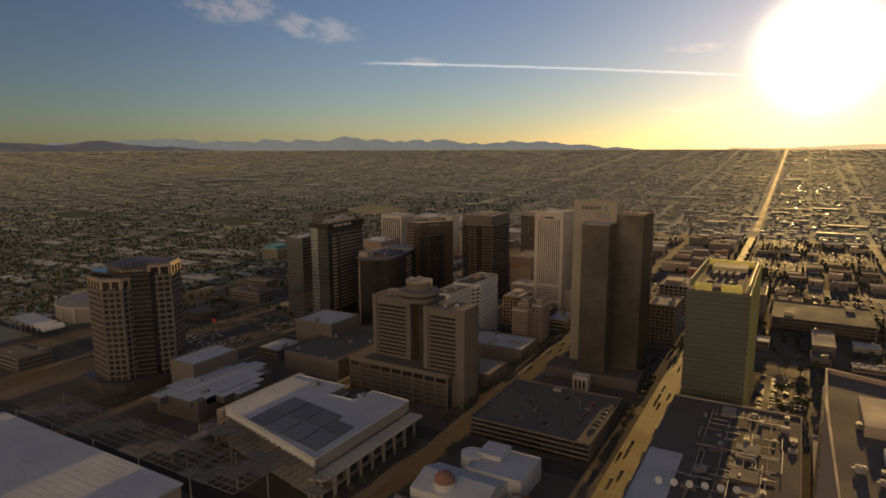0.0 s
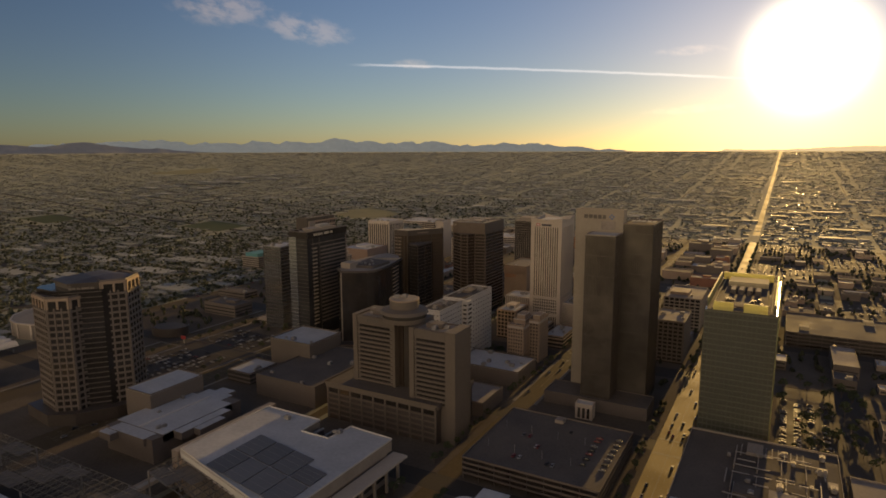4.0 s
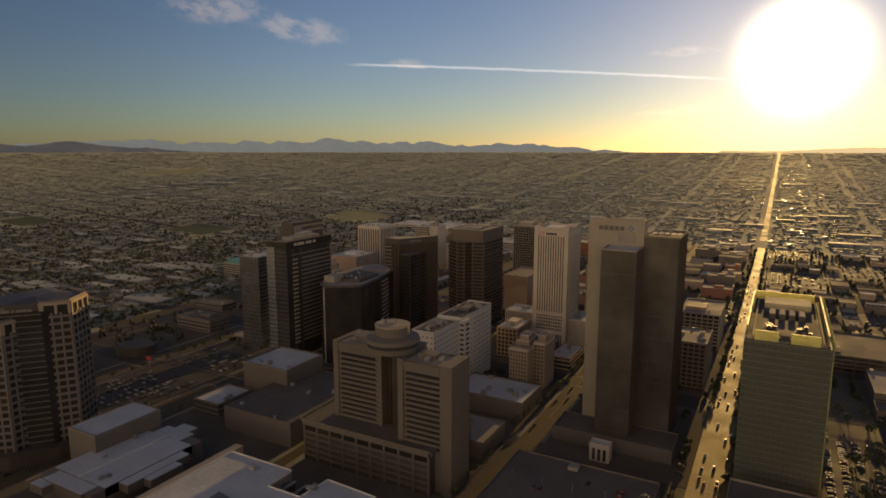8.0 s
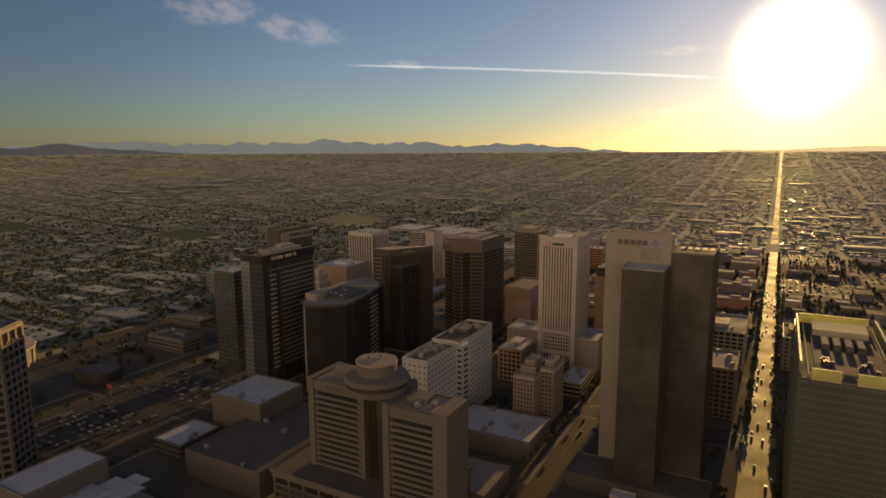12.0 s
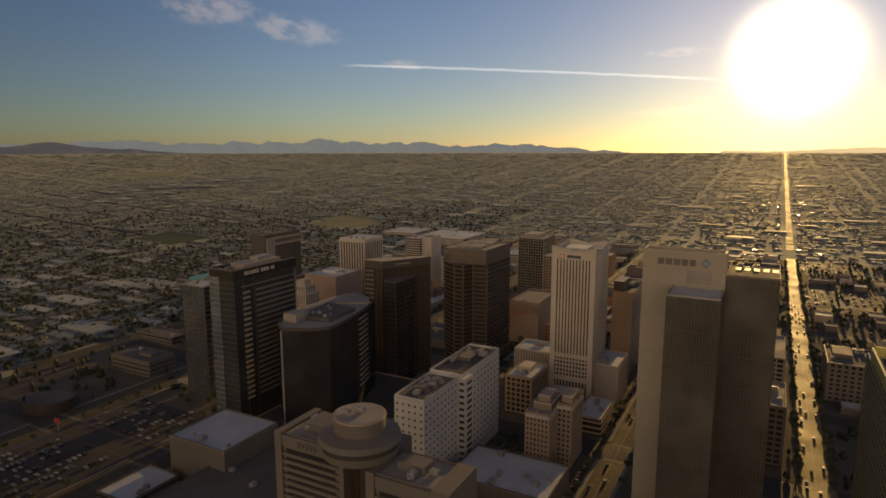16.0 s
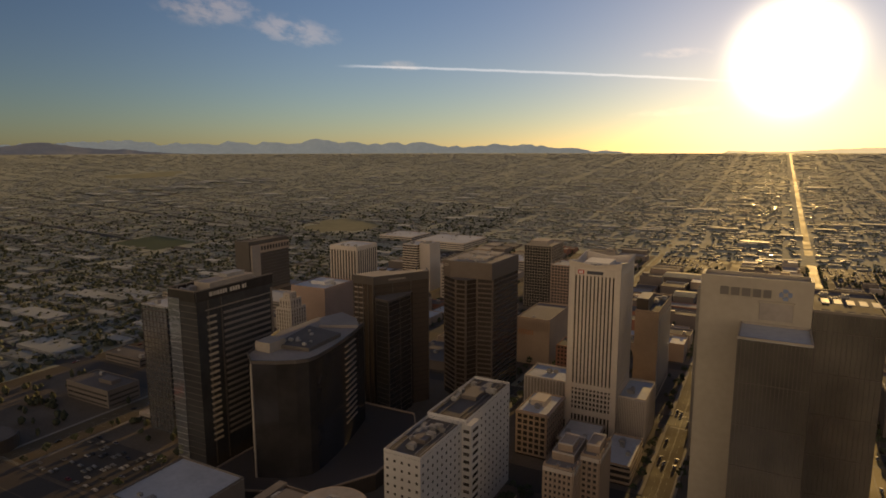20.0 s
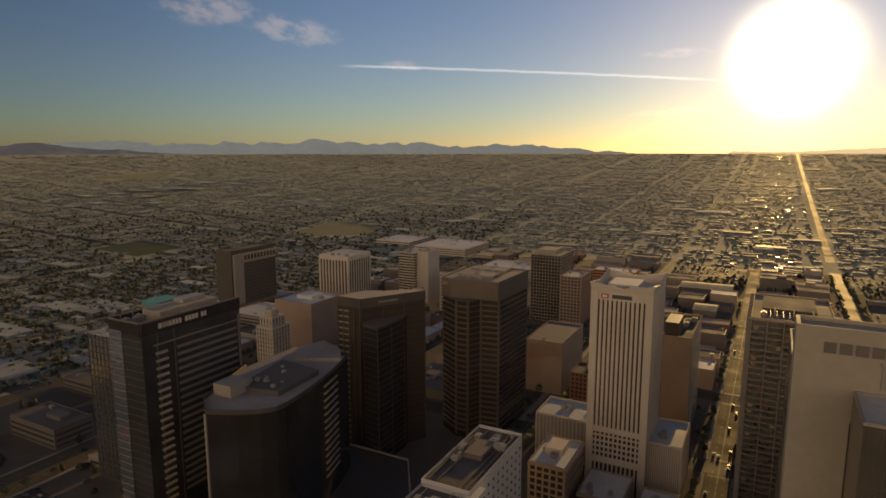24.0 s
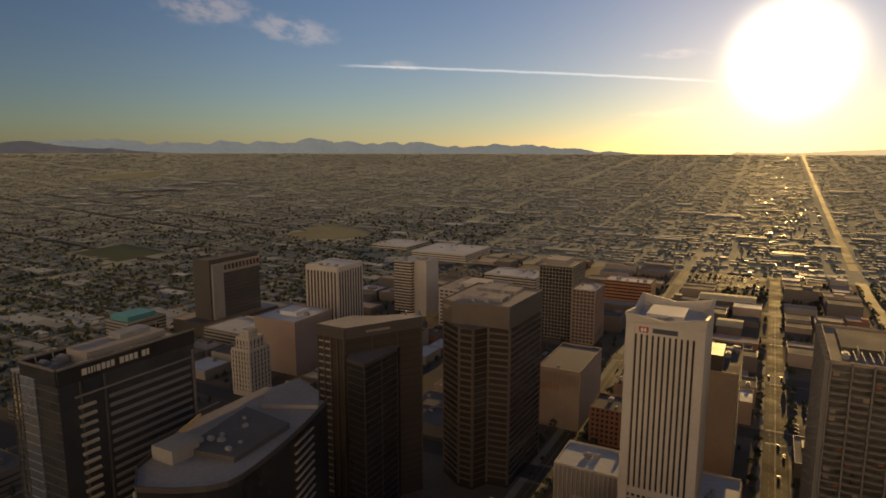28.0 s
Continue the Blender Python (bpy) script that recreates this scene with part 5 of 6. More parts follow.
plain_tower("apartment_block", "pale apartment block with dark window bands", -532, -508, 600, 636, 66, PALE, GLASS, ROOF_W, style="bands")
plain_tower("apartment_block", "pale rounded apartment block with blank walls", -507, -490, 605, 636, 68, PALE, PALE, ROOF_W, style="blank")
plain_tower("office_block", "brown brick block beside the avenue", -44, -16, 214, 262, 40, BROWN, GLASS, ROOF_G, 3.8, 4.2)
store = plain_tower("office_block", "grey office block beside the avenue", -54, -15, 332, 400, 36, GREYC, GLASS_BK, ROOF_G, 3.8, 5.0)
prism("roof_house", rect(-50, -30, 350, 372), 36.1, 39.5, TAN, store)
brick_mid = plain_tower("office_block", "red brown brick block north of the avenue", 15.5, 60, 352, 405, 32, PINK, GLASS_BK, ROOF_D, 3.8, 4.6, pier_w=2.2, band_h=1.9, units=6)
prism("roof_house", rect(20, 34, 372, 396), 32.1, 35.5, BROWN, brick_mid)


def deco_tower():
    t = thing("art_deco_tower", "pale stepped masonry tower with slender piers", "building", -503, 330)
    for x0, x1, y0, y1, z0, z1 in ((-513, -493, 318, 341, 0, 39), (-510, -495.5, 320.5, 337, 39, 48), (-507, -498.5, 323, 333, 48, 54)):
        p = rect(x0, x1, y0, y1)
        w = prism("stage", p, z0, z1, PALE, t)
        for i in (0, 1):
            piers(w, p[i], p[(i + 1) % 4], 7 if z0 == 0 else 5, 1.3, max(1, z0), z1, 0.5, PALE, "pier")
            ln, rot, d, o = edge(p[i], p[(i + 1) % 4])
            n = 6 if z0 == 0 else 4
            for k in range(n):
                s = ln * (k + 0.5) / n
                piece("window_strip", w, GLASS, (p[i][0] + d[0] * s + o[0] * 0.1, p[i][1] + d[1] * s + o[1] * 0.1, (max(4, z0) + z1) / 2), (1.1, 0.3, z1 - max(4, z0) - 2), rot)
                for q in range(3, int(z1 - max(4, z0)) - 2, 4):
                    piece("spandrel", w, PALE, (p[i][0] + d[0] * s + o[0] * 0.2, p[i][1] + d[1] * s + o[1] * 0.2, max(4, z0) + q), (1.1, 0.4, 1.1), rot)
        ring_part("parapet", p, 0.6, z1, z1 + 1.2, PALE, w)


deco_tower()
for x0, x1, y0, y1, h, label in ((-830, -748, 985, 1070, 14, "broad flat grey office block at the edge of the town"), (-716, -604, 950, 1060, 15, "long cream flat roofed block at the edge of the town"), (-500, -420, 800, 860, 18, "wide cream block with dark window bands")):
    flat_b = plain_tower("flat_block", label, x0, x1, y0, y1, h, PALE, GLASS, ROOF_W, 4.0, 6.0, style="bands", cat="building", band_h=2.2, units=8)
cream_b = plain_tower("office_block", "broad cream office block with rooftop plant", -458, -396, 578, 650, 44, PALE, GLASS, ROOF_G, 4.2, 6.0, cat="office building", pier_w=1.6, band_h=2.2, units=12)
prism("roof_house", rect(-440, -412, 600, 630), 44.1, 49, PALE, cream_b)
plain_tower("office_block", "rust orange stucco block with pale roof edge", -312, -254, 764, 800, 34, RUST, GLASS, ROOF_W, 4.2, 6.0, style="bands", cat="building", band_h=2.4, units=6)
plain_tower("corner_block", "small old brick block beside a tree lined street", -228, -207, 370, 398, 26, BRICK, GLASS, ROOF_D, 3.6, 3.4, cat="building", pier_w=1.4, band_h=1.6, units=2)
teal_b = plain_tower("county_building", "block with a bright teal metal roof house", -752, -714, 366, 412, 20, GREYC, GLASS, ROOF_G, style="bands", cat="building", units=3)
prism("teal_roof_house", rect(-748, -720, 370, 404), 20.2, 26, TEAL, teal_b)
for x0, x1, y0, y1 in ((-202, -136, 816, 860), (-171, -146, 690, 726)):
    sh = thing("shed_roof_hall", "long low hall with a straw yellow metal roof", "warehouse", (x0 + x1) / 2, (y0 + y1) / 2)
    prism("hall", rect(x0, x1, y0, y1), 0.16, 11, BROWN, sh)
    ym = (y0 + y1) / 2
    part("roof", [(x0 - 1, y0 - 1, 11), (x1 + 1, y0 - 1, 11), (x1 + 1, ym, 13.5), (x0 - 1, ym, 13.5), (x1 + 1, y1 + 1, 11), (x0 - 1, y1 + 1, 11)], [(0, 1, 2, 3), (3, 2, 4, 5), (1, 4, 2), (0, 3, 5)], STRAW, sh)
    for k in range(7):
        piece("roof_seam", sh, STRAW, (x0 + (x1 - x0) * (k + 0.5) / 7, y0 + 9, 12.3), (0.5, 18, 1.2))


def arena():
    """A broad arena with a low faceted roof and an arched white canopy before it."""
    t = thing("arena", "broad round arena with a grey blue faceted roof", "arena", -655, 8)
    cx, cy = ARENA
    ring = lambda r, z, n=16: [(cx + r * math.cos(2 * math.pi * k / n), cy + r * math.sin(2 * math.pi * k / n), z) for k in range(n)]
    prism("wall", [(x, y) for x, y, z in ring(50, 0)], 0.16, 17, GREYC, t)
    prism("eave", [(x, y) for x, y, z in ring(52, 0)], 17, 18.4, PALE, t)
    v = ring(50, 18.4) + ring(34, 23) + ring(14, 26)
    f = [(16 * r + k, 16 * r + (k + 1) % 16, 16 * r + 16 + (k + 1) % 16, 16 * r + 16 + k) for r in (0, 1) for k in range(16)] + [tuple(range(32, 48))]
    part("roof", v, f, ROOF_G, t)
    for k in range(16):
        a = 2 * math.pi * k / 16
        piece("wall_fin", t, PALE, (cx + 50.4 * math.cos(a), cy + 50.4 * math.sin(a), 9), (1.2, 2.4, 16.5), a)
    c = thing("fabric_canopy", "row of white arched fabric canopies", "canopy", cx + 30, cy - 80)
    for k in range(6):
        x = cx - 20 + 14 * k
        n, vv, ff = 8, [], []
        for q in range(n + 1):
            w = math.pi * q / n
            for y in (cy - 94 - 1.5 * k, cy - 70 - 1.5 * k):
                vv += [(x - 5.6 * math.cos(w), y, 9 + 4.5 * math.sin(w)), (x - 5.4 * math.cos(w), y, 8.8 + 4.3 * math.sin(w))]
        for q in range(n):
            o = 4 * q
            ff += [(o, o + 2, o + 6, o + 4), (o + 1, o + 5, o + 7, o + 3), (o, o + 4, o + 5, o + 1), (o + 2, o + 3, o + 7, o + 6)]
        part("canopy_vault", vv, ff, WHITE, c)
        for y in (cy - 94 - 1.5 * k, cy - 70 - 1.5 * k):
            piece("post", c, METAL, (x - 5.6, y, 4.5), (0.4, 0.4, 9))


ARENA = (-655.0, 8.0)
arena()


def dark_garage():
    t = thing("parking_garage", "long dark parking deck with shaded open floors", "parking garage", 116, 368)
    p = rect(68, 165, 326, 412)
    for k in range(4):
        z = 3.6 * (k + 1)
        prism("deck", p, z - 0.5, z, ROOF_D, t)
        for i in range(4):
            bands(t, p[i], p[(i + 1) % 4], [z + 0.45], 1.1, 0.3, BROWN, "deck_wall")
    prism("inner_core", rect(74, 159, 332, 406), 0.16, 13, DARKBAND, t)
    for i in range(4):
        piers(t, p[i], p[(i + 1) % 4], 10, 0.8, 0.1, 14, 0.25, BROWN, "column", trim0=0.4, trim1=0.4)
    for x0, y0 in ((80, 340), (140, 392)):
        prism("stair_house", rect(x0, x0 + 9, y0, y0 + 9), 14.4, 18, STRAW, t)


dark_garage()


def curved_pavilion():
    t = thing("pavilion", "low dark pavilion with a curved screen wall", "pavilion", -520, 60)
    v, f, n = [], [], 20
    for k in range(n + 1):
        a = math.radians(-150 + 200 * k / n)
        for r, z in ((22, 0.16), (22, 9.5), (21.4, 9.5), (21.4, 0.16)):
            v.append((-530 + r * math.cos(a), 52 + 0.8 * r * math.sin(a), z))
    for k in range(n):
        for q in range(4):
            f.append((4 * k + q, 4 * k + (q + 1) % 4, 4 * k + 4 + (q + 1) % 4, 4 * k + 4 + q))
    part("screen_wall", v, f, DARKBAND, t)
    prism("roof", [(-530 + 20 * math.cos(k * math.pi / 8), 52 + 15 * math.sin(k * math.pi / 8)) for k in range(16)], 0.16, 7.5, ROOF_D, t)
    s = thing("street_sign", "red billboard panel on a steel post", "sign", -478, 28)
    piece("post", s, METAL, (-478, 28, 4), (0.5, 0.5, 8))
    piece("sign_panel", s, SIGN_R, (-478, 27.6, 9), (7, 0.5, 3.6))


curved_pavilion()

# ---- buildings at the start of the flight ----


def white_church():
    t = thing("church", "white church with a domed tower and stepped roofs", "church", -71, -125)
    prism("nave", rect(-94.0, -48.0, -160, -128), 0.16, 12, WHITE, t)
    part("nave_roof", [(-94, -160, 12), (-48, -160, 12), (-48, -128, 12), (-94, -128, 12), (-94, -144, 17), (-48, -144, 17)],
         [(0, 1, 5, 4), (2, 3, 4, 5), (1, 2, 5), (3, 0, 4), (3, 2, 1, 0)], ROOF_W, t)
    prism("transept", rect(-76, -40, -128, -96), 0.16, 13, WHITE, t)
    flat_roof(t, rect(-76, -40, -128, -96), 13, ROOF_W, WHITE, 1.2)
    prism("choir", rect(-75, -60, -112, -96), 13.1, 16, WHITE, t)
    prism("choir_roof", rect(-75.4, -59.6, -112.4, -95.6), 16, 16.5, ROOF_W, t)
    seg = 20
    v, f = [], []
    for k in range(7):
        a = k / 6 * math.pi / 2
        v += [(-76 + 6 * math.cos(a) * math.cos(2 * math.pi * i / seg), -152 + 6 * math.cos(a) * math.sin(2 * math.pi * i / seg), 17 + 5.5 * math.sin(a)) for i in range(seg)]
    f = [(k * seg + i, k * seg + (i + 1) % seg, (k + 1) * seg + (i + 1) % seg, (k + 1) * seg + i) for k in range(6) for i in range(seg)]
    part("dome", v, f, BRICK, t, "brown tiled dome", smooth=True)
    prism("dome_drum", [(-76 + 6.3 * math.cos(2 * math.pi * i / 20), -152 + 6.3 * math.sin(2 * math.pi * i / 20)) for i in range(20)], 12, 17, WHITE, t)
    seg = 20
    prism("apse", [(-79 + 7 * math.cos(2 * math.pi * i / seg), -112 + 7 * math.sin(2 * math.pi * i / seg)) for i in range(seg)], 0.16, 15, WHITE, t, smooth=False)


def plant_roof_block():
    """A low block by the avenue whose roof is crowded with plant."""
    t = thing("exchange_building", "low office block with a roof full of ducts and tanks", "building", 55, -45)
    p = rect(16, 97, -128, 30)
    prism("body", p, 0.16, 20, GREYC, t)
    flat_roof(t, p, 20, ROOF_D, GREYC, 1.3)
    bands(t, p[3], p[0], [5 + 4 * k for k in range(4)], 1.4, 0.3, GLASS, "window_band")
    bands(t, p[0], p[1], [5 + 4 * k for k in range(4)], 1.4, 0.3, GLASS, "window_band")
    prism("white_deck", rect(17, 36, -126, -62), 20.2, 20.6, ROOF_W, t)
    r = random.Random(11)
    for k in range(16):
        x, y = r.uniform(38, 92), r.uniform(-122, 20)
        sx, sy, h = r.uniform(4, 14), r.uniform(4, 14), r.uniform(1.2, 3.4)
        b = prism("plant_house", rect(x, min(95, x + sx), y, min(28, y + sy)), 20.1, 20.1 + h, r.choice((GREYC, ROOF_G, BROWN, ROOF_D)), t)
    clutter(t, 40, 93, -122, 24, 20.2, 26, 1.1)
    for k in range(5):
        for j in range(4):
            piece("roof_wall", t, GREYC, (44 + 12 * j, -112 + 27 * k, 21.2), (0.5, 20, 2.2))
            piece("catwalk", t, METAL, (48 + 11 * j, -100 + 26 * k, 22.6), (9, 0.7, 0.25))
    for k in range(44):
        x, y = r.uniform(40, 90), r.uniform(-115, 20)
        ln = r.uniform(8, 30)
        if r.random() < 0.5:
            piece("duct", t, METAL, (x, min(10, y), 21.2 + r.random()), (0.6, ln, 0.6))
        else:
            piece("duct", t, METAL, (min(78, x), y, 21.2 + r.random()), (ln * 0.7, 0.6, 0.6))
    # pale dish aerials in a row
    seg = 16
    for i in range(6):
        cx, cy = 30 + 7.5 * i, -104 + 2.0 * i
        v, f = [], []
        for k in range(4):
            rr = 2.0 * k / 3
            v += [(cx + rr * math.cos(2 * math.pi * j / seg), cy - 0.5 - 0.22 * rr * rr * 0.5 + rr * math.sin(2 * math.pi * j / seg) * 0.5, 23.5 + rr * math.sin(2 * math.pi * j / seg) * 0.87) for j in range(seg)]
        f = [(k * seg + j, k * seg + (j + 1) % seg, (k + 1) * seg + (j + 1) % seg, (k + 1) * seg + j) for k in range(3) for j in range(seg)]
        part("dish_aerial", v, f, WHITE, t, "white dish aerial", smooth=True)
        piece("aerial_mast", t, METAL, (cx, cy, 21.6), (0.3, 0.3, 3.0))
    for k in range(10):
        piece("pipe_rack", t, METAL, (50 + 3.2 * k, 10, 23), (0.25, 12, 0.25))


def corner_tower():
    t = thing("office_tower", "tan tower with a flat cluttered roof and curved flank", "skyscraper", 130, -200)
    prism("body", [(99, -262), (170, -262), (170, -160), (99, -138), (97.6, -180)], 0, 108, TAN, t)
    flat_roof(t, [(99, -262), (170, -262), (170, -160), (99, -138), (97.6, -180)], 108, ROOF_D, TAN, 2.0, 0.9)
    bands(t, (99, -138), (97.6, -180), [4 + 3.9 * k for k in range(26)], 1.5, 0.3, GLASS, "window_band")
    prism("roof_house", rect(108, 135, -200, -172), 108.1, 112, TAN, t)
    prism("roof_house", rect(112, 150, -240, -212), 108.1, 110.5, ROOF_W, t)
    clutter(t, 104, 150, -235, -165, 108.2, 14)


white_church()
plant_roof_block()
corner_tower()

# ---- low blocks of the inner town ----
# open ground that stays free of low blocks: canopies, lots, courts and plazas
OPEN = [(-376, -110, -302, -160), (-715, -545, -112, -45), (-556, -504, 30, 74), (-490, -392, -66, 100), (-372, -250, -60, -30), (60, 125, 40, 235),
        (-194, -164, 130, 184), (-105, -18, -68, 142), (-360, -240, -160, -60), (-250, -110, -200, -60)]
TAKEN = list(FOOTPRINTS) + OPEN


def free(x0, x1, y0, y1, pad=3.0):
    return not any(x0 - pad < b and x1 + pad > a and y0 - pad < d and y1 + pad > c for a, b, c, d in TAKEN)


WALLS = [TAN, BROWN, GREYC, BRICK, BROWN, PINK]
ROOFS = [ROOF_W, ROOF_G, ROOF_G, ROOF_D, ROOF_D]
NAMES = {TAN: "tan stucco", BROWN: "brown concrete", GREYC: "grey concrete", BRICK: "red brick", WHITE: "white painted", PINK: "pinkish stone"}
RN = {ROOF_W: "pale", ROOF_G: "gravel", ROOF_D: "dark"}


BOXES = list(TAKEN)


def low_building(x0, x1, y0, y1, h, wall, roof):
    BOXES.append((x0, x1, y0, y1))
    t = thing("city_building", f"low {NAMES[wall]} building with a {RN[roof]} flat roof", "building", (x0 + x1) / 2, (y0 + y1) / 2, group="low town buildings")
    p = rect(x0, x1, y0, y1)
    prism("body", p, 0.1, h, wall, t)
    flat_roof(t, p, h, roof, wall, 0.9)
    for k in range(int(h / 4) if y0 < 250 else 0):
        for i in (0, 1):
            bands(t, p[i], p[(i + 1) % 4], [2.2 + 4 * k], 1.5, 0.12, GLASS, "window_band", 1.2, 1.2)
    if h > 9 and RND.random() < 0.6:
        w, d = (x1 - x0) * 0.3, (y1 - y0) * 0.3
        a, b = RND.uniform(x0 + 1, x1 - w - 1), RND.uniform(y0 + 1, y1 - d - 1)
        prism("stair_house", rect(a, a + w, b, b + d), h + 0.1, h + 3.2, wall, t)
    if y0 < 560 and x1 - x0 > 9 and y1 - y0 > 9:
        clutter(t, x0 + 2, x1 - 2, y0 + 2, y1 - 2, h + 0.12, RND.randint(1, 3))


def parking_lot(x0, x1, y0, y1):
    v, f = [], []
    box_vf(x0, x1, y0, y1, 0.16, 0.22, v, f)
    tagged(part("parking_lot", v, f, ASPHALT, None), "dark asphalt parking lot between city blocks", "parking lot", kind="structure")
    LOTS.append((x0, x1, y0, y1))


SIDEWALK = material("pale_sidewalk_concrete", (0.24, 0.205, 0.155), 0.9, vary=0.25, scale=0.1, grain=0.6)
LOTS = []
for i in range(len(STREETS_EW) - 1):
    for j in range(len(STREETS_NS) - 1):
        x1, x0 = STREETS_EW[i] - HALF.get(STREETS_EW[i], 9.5) - 3, STREETS_EW[i + 1] + HALF.get(STREETS_EW[i + 1], 9.5) + 3
        y0, y1 = STREETS_NS[j] + HALF.get(STREETS_NS[j], 9.0) + 3, STREETS_NS[j + 1] - HALF.get(STREETS_NS[j + 1], 9.0) - 3
        if y1 < -140 and x1 > -400:
            continue
        if free(x0, x1, y0, y1) and RND.random() < 0.16:
            parking_lot(x0, x1, y0, y1)
            continue
        north = x1 > 0
        nx, ny = RND.choice((2, 2, 3)), RND.choice((3, 4) if north else (2, 3, 3))
        for a in range(nx):
            for b in range(ny):
                bx0, bx1 = x0 + (x1 - x0) * a / nx + 1.5, x0 + (x1 - x0) * (a + 1) / nx - 1.5
                by0, by1 = y0 + (y1 - y0) * b / ny + 1.5, y0 + (y1 - y0) * (b + 1) / ny - 1.5
                if north:
                    w, d = (bx1 - bx0) * RND.uniform(0.3, 0.85), (by1 - by0) * RND.uniform(0.35, 0.9)
                    bx0, by0 = RND.uniform(bx0, bx1 - w), RND.uniform(by0, by1 - d)
                    bx1, by1 = bx0 + w, by0 + d
                else:
                    bx1, by1 = bx1 - RND.uniform(0, 8), by1 - RND.uniform(0, 10)
                if free(bx0, bx1, by0, by1) and RND.random() < (0.62 if north else 0.45 if x1 < -380 and y0 < 320 else 0.82):
                    low_building(bx0, bx1, by0, by1, RND.choice((4, 5, 5, 6, 8) if north else (5, 6, 7, 8, 9, 12, 14, 17)), RND.choice((BROWN, BROWN, GREYC, TAN) if north else (BROWN, GREYC, BROWN) if x1 < -380 and y0 < 320 else WALLS), RND.choice((ROOF_D, ROOF_D, ROOF_G, ROOF_W) if north else (ROOF_D, ROOF_D, ROOF_G) if x1 < -380 and y0 < 320 else ROOFS))
parking_lot(-478, -398, -62, 26)
parking_lot(-478, -400, 48, 96)
parking_lot(64, 103, 48, 165)

for bx0, bx1, by0, by1, bh, wall, roof in ((106, 126, 244, 306, 11, BROWN, ROOF_G), (104, 124, -60, 30, 9, GREYC, ROOF_G), (105, 122, 216, 238, 7, BROWN, ROOF_D), (108, 126, 424, 452, 6, BROWN, ROOF_D), (104, 120, 480, 520, 5, BROWN, ROOF_D), (106, 124, 600, 634, 6, GREYC, ROOF_D), (104, 126, 720, 760, 5, BROWN, ROOF_D), (106, 122, 860, 900, 5, TAN, ROOF_D)):
    low_building(bx0, bx1, by0, by1, bh, wall, roof)
v, f = [], []
box_vf(103, 127, 40, 214, 0.02, 0.17, v, f)
tagged(part("parking_lot", v, f, ASPHALT, None), "dark asphalt parking lot under scattered trees", "parking lot", kind="structure")

for x, y0, y1 in ((-366.6, -140, 300), (-397.4, -50, 300), (-480, -50, 300), (-510.2, -140, 300), (-122, 60, 620), (-104, 60, 620)):
    for n in range(len(STREETS_NS) - 1):
        a, b = max(y0, STREETS_NS[n] + HALF.get(STREETS_NS[n], 9.0) + 1), min(y1, STREETS_NS[n + 1] - HALF.get(STREETS_NS[n + 1], 9.0) - 1)
        if b - a > 10:
            v, f = [], []
            box_vf(x - 1.4, x + 1.4, a, b, 0.1, 0.2, v, f)
            tagged(part("sidewalk", v, f, SIDEWALK, None), "pale concrete sidewalk along the kerb", "sidewalk", kind="structure")

for k in range(6):
    bx, by = -188 + 8.5 * (k % 3), 142 + 17 * (k // 3)
    pl = thing("planter_bed", "low planted bed with clipped brown hedge", "planter", bx, by, 0.16)
    piece("kerb", pl, TAN, (bx, by, 0.4), (6.0, 9.0, 0.5))
    piece("hedge", pl, LEAF, (bx, by, 1.0), (5.0, 8.0, 0.8))

# ---- cars ----


def car_meshes(paint):
    v, f = [], []
    prof = [(-2.25, 0.35), (-2.25, 0.85), (-1.9, 0.95), (1.3, 0.95), (2.2, 0.78), (2.3, 0.35)]
    n = len(prof)
    for x in (-0.9, 0.9):
        v += [(x, y, z) for y, z in prof]
    f += [tuple(range(n)), tuple(range(2 * n - 1, n - 1, -1))] + [(i, n + i, n + (i + 1) % n, (i + 1) % n) for i in range(n)]
    body = mesh_from("body", v, f, paint)
    v = [(-0.8, -1.7, 0.95), (0.8, -1.7, 0.95), (0.8, 1.1, 0.95), (-0.8, 1.1, 0.95), (-0.65, -1.2, 1.45), (0.65, -1.2, 1.45), (0.65, 0.3, 1.45), (-0.65, 0.3, 1.45)]
    return body, v


CAR_PAINTS = [material("car_paint_" + n, c, 0.45, vary=0.05, scale=0.5) for n, c in (("white", (0.36, 0.35, 0.33)), ("silver", (0.2, 0.2, 0.2)), ("black", (0.02, 0.02, 0.02)), ("dark_red", (0.2, 0.03, 0.03)), ("grey", (0.12, 0.12, 0.13)))]
PAINT_NAMES = ["white", "silver", "black", "dark red", "grey"]
CARS = []
wheel_v, wheel_f = [], []
for wx in (-0.82, 0.82):
    for wy in (-1.4, 1.4):
        o = len(wheel_v)
        for k in range(10):
            a = 2 * math.pi * k / 10
            wheel_v += [(wx - 0.11, wy + 0.33 * math.cos(a), 0.33 + 0.33 * math.sin(a)), (wx + 0.11, wy + 0.33 * math.cos(a), 0.33 + 0.33 * math.sin(a))]
        wheel_f += [(o + 2 * k, o + 2 * k + 1, o + (2 * k + 3) % 20, o + (2 * k + 2) % 20) for k in range(10)] + [tuple(range(o, o + 20, 2)), tuple(range(o + 19, o, -2))]
WHEEL = mesh_from("wheels", wheel_v, wheel_f, RUBBER)
